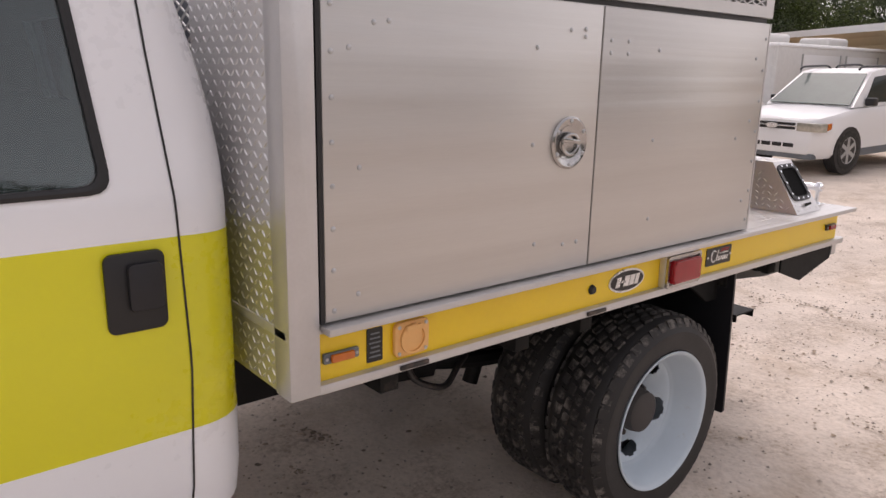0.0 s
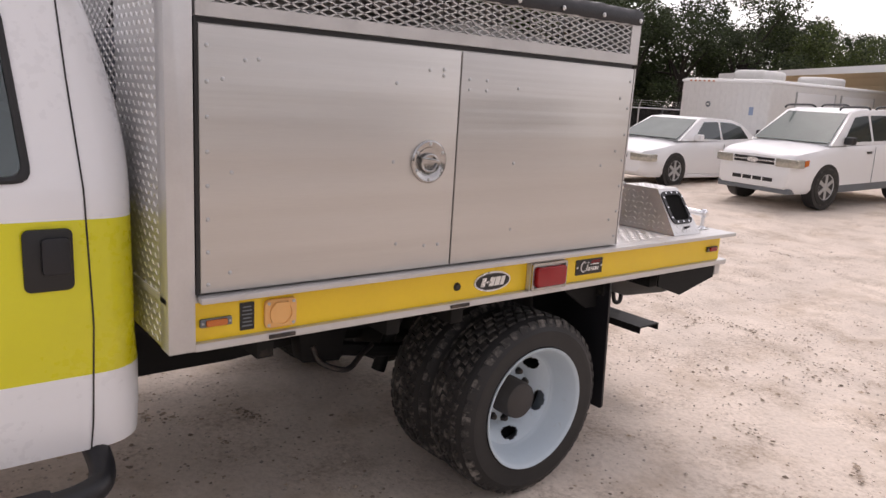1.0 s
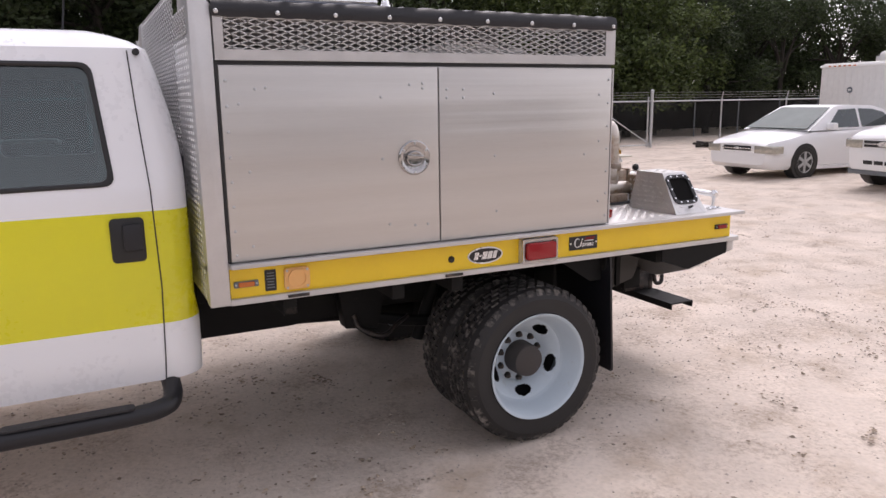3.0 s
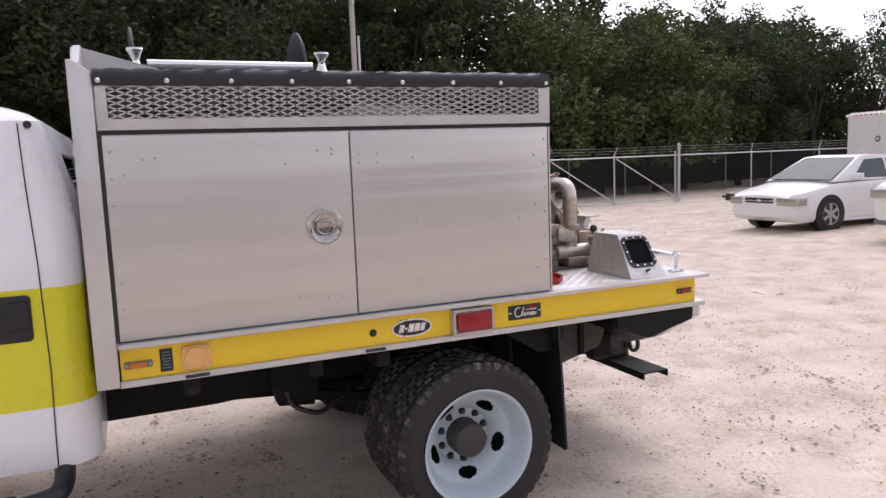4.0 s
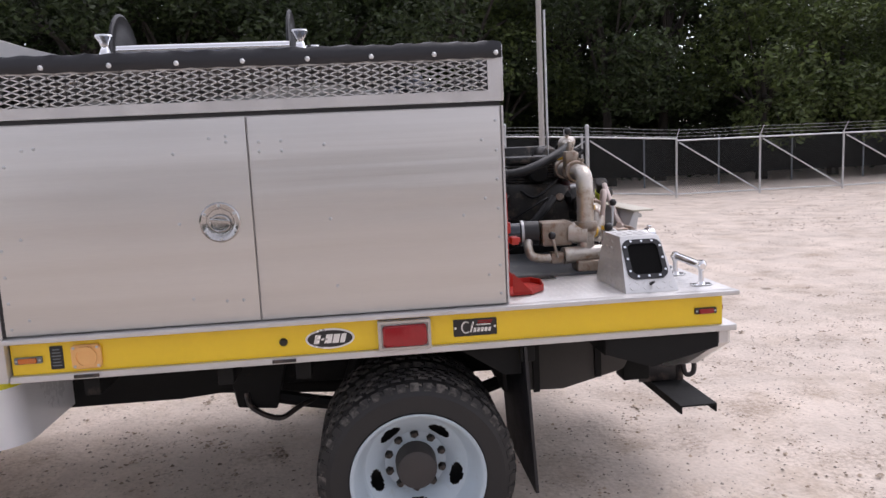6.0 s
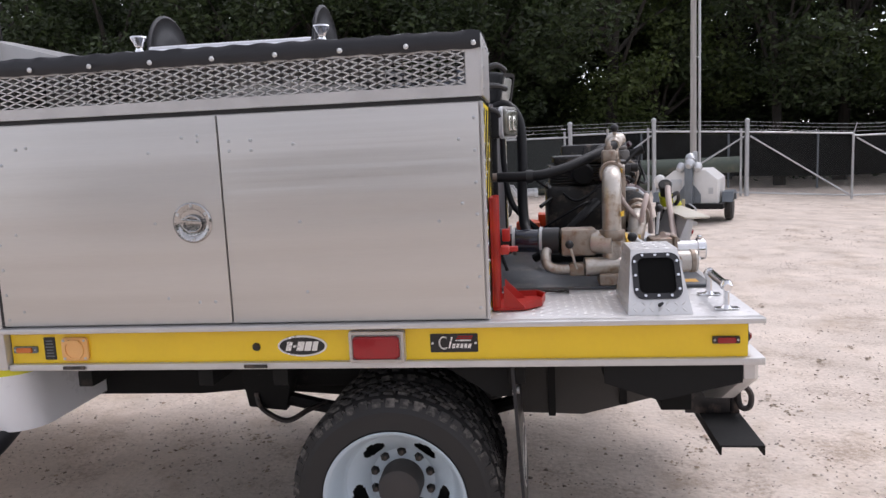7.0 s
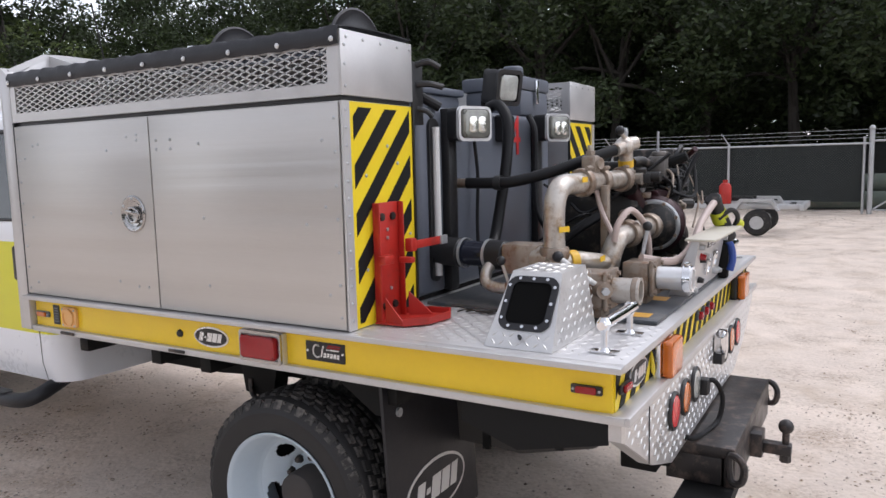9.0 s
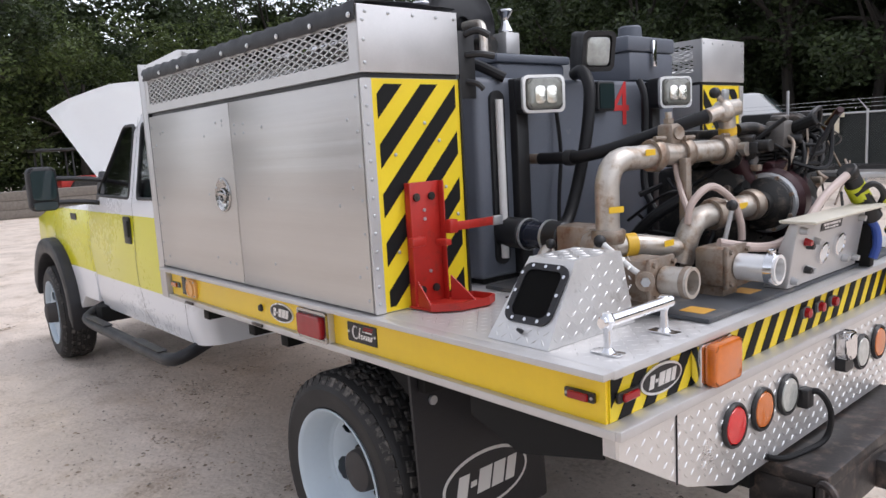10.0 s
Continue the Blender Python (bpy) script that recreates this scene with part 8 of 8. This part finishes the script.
lp("sticker", box(B(), 0.42, 0.52, -0.010, -0.001, 0.66, 0.80), GALV)
lp("chassis", box(B(), -0.70, 0.74, -0.10, 1.6, 0.32, 0.44, 0.01), CHASSIS)
lp("drawbar", box(B(), -0.05, 0.05, -1.3, 0.0, 0.34, 0.42, 0.006), CHASSIS)
for x in (-0.75, 0.79):
    lp("wheel", cyl(B(), (x - 0.09, 0.75, 0.30), (x + 0.09, 0.75, 0.30), 0.30, seg=28, bev=0.04), RUBBER)
    lp("mudguard", prism(B(), [(x - 0.12, 0.32, 0.45), (x - 0.12, 0.40, 0.68), (x - 0.12, 1.10, 0.68), (x - 0.12, 1.18, 0.45), (x - 0.12, 1.12, 0.45), (x - 0.12, 1.05, 0.62), (x - 0.12, 0.45, 0.62), (x - 0.12, 0.38, 0.45)], (0.24, 0, 0)), BOOT_GREY)
lp("mast_base", box(B(), -0.08, 0.10, -0.16, -0.03, 0.44, 1.35, 0.01), BOOT_GREY)
lp("mast_foot", prism(B(), [(-0.24, -0.05, 0.46), (0.26, -0.05, 0.46), (0.26, -0.05, 0.66), (0.12, -0.05, 0.86), (-0.10, -0.05, 0.86), (-0.24, -0.05, 0.66)], (0, 0.03, 0)), BOOT_GREY)
lp("mast", box(B(), 0.08, 0.17, 0.02, 0.11, 1.15, 1.62, 0.008), GALV, "lowered galvanised mast")
for k, (x, y, z) in enumerate(((-0.14, -0.05, 1.28), (0.04, -0.12, 1.36), (0.18, -0.06, 1.28), (0.02, 0.02, 1.48))):
    lp("flood_lamp", lathe(B(), [(0, 0.16), (0.06, 0.15), (0.11, 0.05), (0.12, 0.0), (0.10, 0.0), (0, 0.03)], (x, y, z), (0.3 * (k - 1.5), -0.8, -0.4), 18), GALV)
lp("cable_bag", ball(B(), (-0.66, 0.1, 0.95), 0.14, 12, 1.2), WHITE_PLASTIC)
lp("jack_post", cyl(B(), (0.02, -0.95, 0.02), (0.02, -0.95, 0.62), 0.035, seg=12), mat("faded_yellow_jack", (0.42, 0.36, 0.20), 0.6))
lp("jack_foot", cyl(B(), (0.02, -0.95, -0.01), (0.02, -0.95, 0.02), 0.08, seg=14), GALV)
lp("winch", tube(B(), [(0.05, -0.4, 0.48), (0.20, -0.4, 0.36), (0.16, -0.4, 0.22), (0.08, -0.4, 0.30)], 0.02, 6), GALV)

# ---- low boat trailer with a red can ----
bz = gz(0.6, 14)
bt = thing("flat_trailer", "low galvanised trailer with grey mudguards", "trailer", (0.4, 14.4, bz))
for y in (13.75, 14.95):
    part("side_rail", box(B(), -3.6, 2.1, y - 0.04, y + 0.04, bz + 0.52, bz + 0.62, 0.006), GALV, bt)
    part("wheel", cyl(B(), (1.35, y - 0.22, bz + 0.26), (1.35, y - 0.05, bz + 0.26), 0.26, seg=28, bev=0.04), RUBBER, bt)
    part("rim", cyl(B(), (1.35, y - 0.228, bz + 0.26), (1.35, y - 0.20, bz + 0.26), 0.13, seg=20), GALV, bt)
    part("mudguard", prism(B(), [(0.90, y - 0.24, bz + 0.50), (1.02, y - 0.24, bz + 0.72), (1.62, y - 0.24, bz + 0.72), (1.76, y - 0.24, bz + 0.50), (1.70, y - 0.24, bz + 0.50), (1.58, y - 0.24, bz + 0.67), (1.06, y - 0.24, bz + 0.67), (0.96, y - 0.24, bz + 0.50)], (0, 0.24, 0)), GALV, bt)
for x in (-3.4, -2.2, -1.0, 0.2, 1.9):
    part("cross_bar", box(B(), x - 0.04, x + 0.04, 13.75, 14.95, bz + 0.52, bz + 0.60), CHASSIS, bt)
part("tail_bar", box(B(), 2.1, 2.18, 13.6, 15.1, bz + 0.50, bz + 0.62, 0.006), GALV, bt)
for y in (14.1, 14.6):
    part("bunk", box(B(), -3.2, 1.2, y - 0.05, y + 0.05, bz + 0.66, bz + 0.74), BLACK, bt)
    part("bunk_stand", box(B(), -0.04, 0.04, y - 0.03, y + 0.03, bz + 0.58, bz + 0.66), CHASSIS, bt)
cn = thing("red_can", "red can standing on the low trailer", "can", (0.72, 13.85, bz + 0.62))
part("can", lathe(B(), [(0, 0), (0.11, 0), (0.12, 0.02), (0.12, 0.34), (0.09, 0.40), (0.05, 0.42), (0.05, 0.48), (0, 0.48)], (0.72, 13.76, bz + 0.621), (0, 0, 1), 18), RED, cn)

# ---- white van, tractor and timber beyond the truck ----
vz = gz(-7.5, 22)
vn = thing("white_van", "white van roof seen beyond the fence", "van", (-7.2, 22.6, vz))
bm = B()
vm = pose(-12.75, 21.6, vz, 0, 0, 18) @ Matrix.Scale(1.2, 4)
vp = [(0, 0.45), (0, 1.9), (0.15, 2.18), (0.4, 2.24), (4.2, 2.22), (4.9, 1.5), (5.5, 1.2), (5.6, 0.45)]
prism(bm, [(x, -0.72, z) for x, z in vp], (0, 1.44, 0), 0.12)
part("body", merge(B(), bm, vm), WHITE, vn)
part("windscreen", merge(B(), prism(B(), [(4.30, -0.60, 2.13), (4.86, -0.64, 1.57), (4.86, 0.64, 1.57), (4.30, 0.60, 2.13)], (0.03, 0, 0.03)), vm), GLASS, vn)
for x in (1.0, 4.6):
    part("wheel", merge(B(), cyl(B(), (x, -0.76, 0.33), (x, -0.54, 0.33), 0.33, seg=24, bev=0.03), vm), RUBBER, vn)
tx, ty_ = -27.5, 6.2
tq = gz(tx, ty_)
tc = thing("red_tractor", "red tractor with a dark canopy under the trees", "tractor", (tx, ty_, tq))
part("hood", box(B(), tx - 0.6, tx + 0.4, ty_ - 0.2, ty_ + 1.5, tq + 0.7, tq + 1.25, 0.06), RED, tc)
for y in (ty_ - 0.4, ty_ + 1.3):
    part("wheel", cyl(B(), (tx + 0.3, y - 0.6, tq + 0.62), (tx + 0.65, y - 0.6, tq + 0.62), 0.62, seg=28, bev=0.05), RUBBER, tc)
for x in (tx - 0.5, tx + 0.5):
    for y in (ty_ - 0.8, ty_ + 0.3):
        part("canopy_post", box(B(), x - 0.03, x + 0.03, y - 0.03, y + 0.03, tq + 0.6, tq + 2.25), BLACK, tc)
part("canopy", box(B(), tx - 0.7, tx + 0.7, ty_ - 1.0, ty_ + 0.5, tq + 2.25, tq + 2.35, 0.03), BLACK, tc)
rng = random.Random(9)
for k in range(9):
    x, y = -25.2 + 0.05 * (k % 3), 1.0 + 0.0 * k
    z = gz(-25, 4) + 0.16 + 0.30 * (k // 3)
    lg = thing("timber_baulk", "weathered timber baulk in a stack", "timber", (x + 0.36 * (k % 3), 4.0, z - 0.15), "stacked timber")
    part("baulk", box(B(), x + 0.36 * (k % 3), x + 0.36 * (k % 3) + 0.32, 0.2 + rng.random() * 0.6, 7.5 - rng.random(), z - 0.15, z + 0.14, 0.015), TIMBER, lg)
for x, y, s in ((21.6, 18.2, 0.9), (22.6, 18.1, 1.2), (23.4, 17.9, 0.7)):
    hp = thing("brush_heap", "low heap of dark brush and logs by the fence", "heap", (x, y, gz(x, y)))
    bm = B()
    for k in range(12):
        a = rng.random() * 6.28
        c = Vector((x + rng.uniform(-0.5, 0.5) * s, y + rng.uniform(-0.2, 0.2), gz(x, y) + 0.05 + rng.random() * 0.16 * s))
        d = Vector((math.cos(a) * 0.5, math.sin(a) * 0.2, rng.uniform(-0.05, 0.1))) * s
        tube(bm, [c - d, c, c + d], 0.05 * s, 6, 2)
    part("heap", bm, BARK, hp)

# ---- trees ----
def leaf_cloud(rng, blobs, per, size):
    verts, faces = [], []
    for cx, cy, cz, r in blobs:
        n = int(per * r * r)
        for _ in range(n):
            d = Vector((rng.gauss(0, 1), rng.gauss(0, 1), rng.gauss(0, 1))).normalized()
            q = r * (0.62 + 0.5 * rng.random() ** 0.8)
            c = Vector((cx, cy, cz)) + Vector((d.x, d.y, d.z * 0.75)) * q
            u = Vector((rng.gauss(0, 1), rng.gauss(0, 1), rng.gauss(0, 0.6))).normalized()
            w = u.cross(d + Vector((rng.gauss(0, 0.7), rng.gauss(0, 0.7), rng.gauss(0, 0.7)))).normalized()
            s = size * rng.uniform(0.6, 1.4)
            k = len(verts)
            verts += [c - u * s, c - w * s * 0.45 + d * s * 0.12, c + u * s, c + w * s * 0.45 + d * s * 0.12]
            faces.append((k, k + 1, k + 2, k + 3))
    return verts, faces


def tree_meshes(seed, h, spread, per, size, low):
    rng = random.Random(seed)
    trunk = B()
    top = Vector((rng.uniform(-0.5, 0.5), rng.uniform(-0.5, 0.5), h * 0.62))
    tube(trunk, [(0, 0, -0.2), (top.x * 0.2 + 0.1, top.y * 0.3, h * 0.2), (top.x * 0.6, top.y * 0.6, h * 0.42), tuple(top)], 0.2, 10, 5, radii=(0.26, 0.08))
    blobs = []
    for k in range(11):
        a = 2.4 * k + rng.random()
        z0 = h * rng.uniform(0.22, 0.5)
        e = Vector((math.cos(a) * spread * rng.uniform(0.45, 1.0), math.sin(a) * spread * rng.uniform(0.45, 1.0), h * rng.uniform(low, 0.86)))
        st = Vector((top.x * z0 / h, top.y * z0 / h, z0))
        tube(trunk, [st, (st + e) / 2 + Vector((0, 0, 0.3)), e], 0.06, 6, 4, radii=(0.10, 0.025))
        blobs.append((e.x, e.y, e.z, rng.uniform(0.9, 1.55)))
        for _ in range(3):
            blobs.append((e.x + rng.gauss(0, 0.9), e.y + rng.gauss(0, 0.9), e.z + rng.gauss(0, 0.7), rng.uniform(0.5, 1.0)))
    for k in range(5):
        blobs.append((top.x + rng.gauss(0, 0.9), top.y + rng.gauss(0, 0.9), h * rng.uniform(0.75, 1.0), rng.uniform(0.8, 1.3)))
    v, f = leaf_cloud(rng, blobs, per, size)
    me = bpy.data.meshes.new("crown")
    me.from_pydata(v, [], f)
    return mesh_of("trunk", trunk, BARK), me


KINDS = []
for seed, h, sp, mt_ in ((1, 10.5, 3.4, LEAF), (2, 12.5, 3.9, LEAF), (3, 9.0, 3.6, LEAF_PALE), (4, 11.5, 3.2, LEAF)):
    t_, c_ = tree_meshes(seed, h, sp, 300, 0.118, 0.26)
    c_.materials.append(mt_)
    KINDS.append((t_, c_))


def plant(x, y, kind, s, turn):
    t = thing("oak_tree", "dense dark green oak with a leafy uneven crown", "tree", pose(x, y, gz(min(x, 60), min(y, 30)), 0, 0, turn) @ Matrix.Scale(s, 4), "trees round the yard")
    for nm, me in zip(("trunk", "crown"), KINDS[kind]):
        ob = new(nm, me)
        ob.parent = t
    return t


rng = random.Random(21)
x = -42.0
while x < 33:
    plant(x + rng.uniform(-0.8, 0.8), 27.5 + rng.uniform(-1.2, 1.5), 2 if x > 12 and rng.random() < 0.6 else rng.randrange(4), rng.uniform(0.85, 1.1) * (0.84 if 21 < x else 1), rng.uniform(0, 360))
    x += 3.3
x = -44.0
while x < 40:
    plant(x + rng.uniform(-1, 1), 33.5 + rng.uniform(-1.5, 1.5), rng.randrange(2), rng.uniform(1.1, 1.35) * (0.72 if 24 < x else 1), rng.uniform(0, 360))
    x += 4.6
for x, y in ((34, 25.5), (37, 24.5), (36, 29), (40, 26), (41, 23), (44, 25), (45, 21.5), (48, 23.5), (49.5, 20.5), (52, 23), (54.5, 20.8), (58, 22), (47, 28), (53, 27)):
    plant(x, y, rng.randrange(4), rng.uniform(0.68, 0.82), rng.uniform(0, 360))
for k in range(9):
    plant(-33 + rng.uniform(-1.5, 1.5), -8 + 4.2 * k, 2 if k % 3 else rng.randrange(4), rng.uniform(0.8, 1.05), rng.uniform(0, 360))
for k in range(5):
    plant(-40 + rng.uniform(-1.5, 1.5), -6 + 7 * k, rng.randrange(2), rng.uniform(1.1, 1.3), rng.uniform(0, 360))
# unseen trees behind the camera, added for glass and panels to reflect
for k in range(9):
    plant(-30 + 8.5 * k, -30 + rng.uniform(-2, 2), rng.randrange(4), rng.uniform(0.8, 1.0), rng.uniform(0, 360))

# undergrowth along the wood's edge, and taller leaf banks added to plug gaps of sky
def hedge(name, x0, x1, y, top, n, seed, along_x=True):
    rng = random.Random(seed)
    blobs = []
    for _ in range(n):
        u = rng.uniform(x0, x1)
        q = y + rng.gauss(0, 0.5)
        blobs.append(((u, q) if along_x else (q, u)) + (rng.uniform(0.2, top), rng.uniform(0.6, 1.2)))
    v, f = leaf_cloud(rng, blobs, 110 if top > 6 else 130, 0.20 if top > 6 else 0.15)
    me = bpy.data.meshes.new(name)
    me.from_pydata(v, [], f)
    me.materials.append(LEAF)
    tagged(new(name, me), "dark bank of leaves about the edge of the wood", "undergrowth", kind="stuff")


hedge("undergrowth", -45, 45, 30.5, 4.6, 900, 5)
# the taller banks are a dark backdrop added to block bright sky
hedge("undergrowth", -48, 50, 38.0, 10.5, 1900, 7)
hedge("undergrowth", -46, 17, 41.0, 13.0, 1000, 3)
# unseen hedge behind the camera, added to darken what glass and panels reflect
hedge("undergrowth", -40, 45, -34, 7.5, 900, 9)
hedge("undergrowth", -12, 30, -43, 11.5, 1000, 8, False)
hedge("undergrowth", -12, 30, -36, 4.0, 260, 6, False)

# ---- stones and litter on the ground ----
def scatter(name, n, seed, size, flat, mt_, label, cat, areas, clump=0):
    rng = random.Random(seed)
    verts, faces, spots = [], [], []
    for _ in range(n):
        x0, x1, y0, y1 = rng.choice(areas)
        x, y = rng.uniform(x0, x1), rng.uniform(y0, y1)
        if clump:
            if not spots or rng.random() < 1 / clump:
                spots = [(x, y, rng.uniform(0.03, 0.22), rng.uniform(0, 3.14))]
            cx, cy, wide, turn = spots[0]
            a, b = rng.gauss(0, wide), rng.gauss(0, wide * 0.3)
            x, y = cx + a * math.cos(turn) - b * math.sin(turn), cy + a * math.sin(turn) + b * math.cos(turn)
        r = size * rng.choice((0.5, 0.6, 0.7, 0.8, 0.9, 1.0, 1.5)) * rng.uniform(0.7, 1.3)
        z = gz(x, y) + r * flat * 0.25
        k = len(verts)
        a0 = rng.random() * 6.28
        for i in range(5):
            a = a0 + i * 1.2566
            q = r * rng.uniform(0.7, 1.25)
            verts.append((x + q * math.cos(a), y + q * math.sin(a), z - r * flat * 0.35))
        verts.append((x + rng.uniform(-0.3, 0.3) * r, y + rng.uniform(-0.3, 0.3) * r, z + r * flat * 0.7))
        for i in range(5):
            faces.append((k + i, k + (i + 1) % 5, k + 5))
    me = bpy.data.meshes.new(name)
    me.from_pydata(verts, [], faces)
    me.materials.append(mt_)
    tagged(new(name, me), label, cat, kind="stuff")


NEAR = [(-2, 6, -2, 4), (-3, 5, 0, 3), (3, 9, -1, 8), (-6, 1, -1.5, 2)]
scatter("pebbles", 9000, 11, 0.006, 0.8, STONE, "pale shell pebbles strewn over the sand", "pebbles", NEAR)
scatter("dirt_clods", 2200, 12, 0.0075, 0.7, LITTER, "dark clods and leaf bits on the sand", "dirt", NEAR + [(4, 16, 2, 14), (-20, -3, -3, 6)])
scatter("leaf_litter", 1800, 13, 0.022, 0.35, LITTER, "drifts of brown leaf litter on the yard", "litter", [(2, 10, 15.5, 19.3), (-4, 3, 16.5, 19.4), (12, 24, 15, 19.2), (6, 14, 9, 11), (9, 20, 12, 14)])
scatter("dirt_clumps", 7000, 14, 0.0095, 0.45, LITTER, "clumps of brown grit and leaf crumbs on the sand", "dirt", NEAR + [(3, 9, -2, 5), (4, 16, 2, 14), (-1, 6, -2.5, 0.5)], 14)
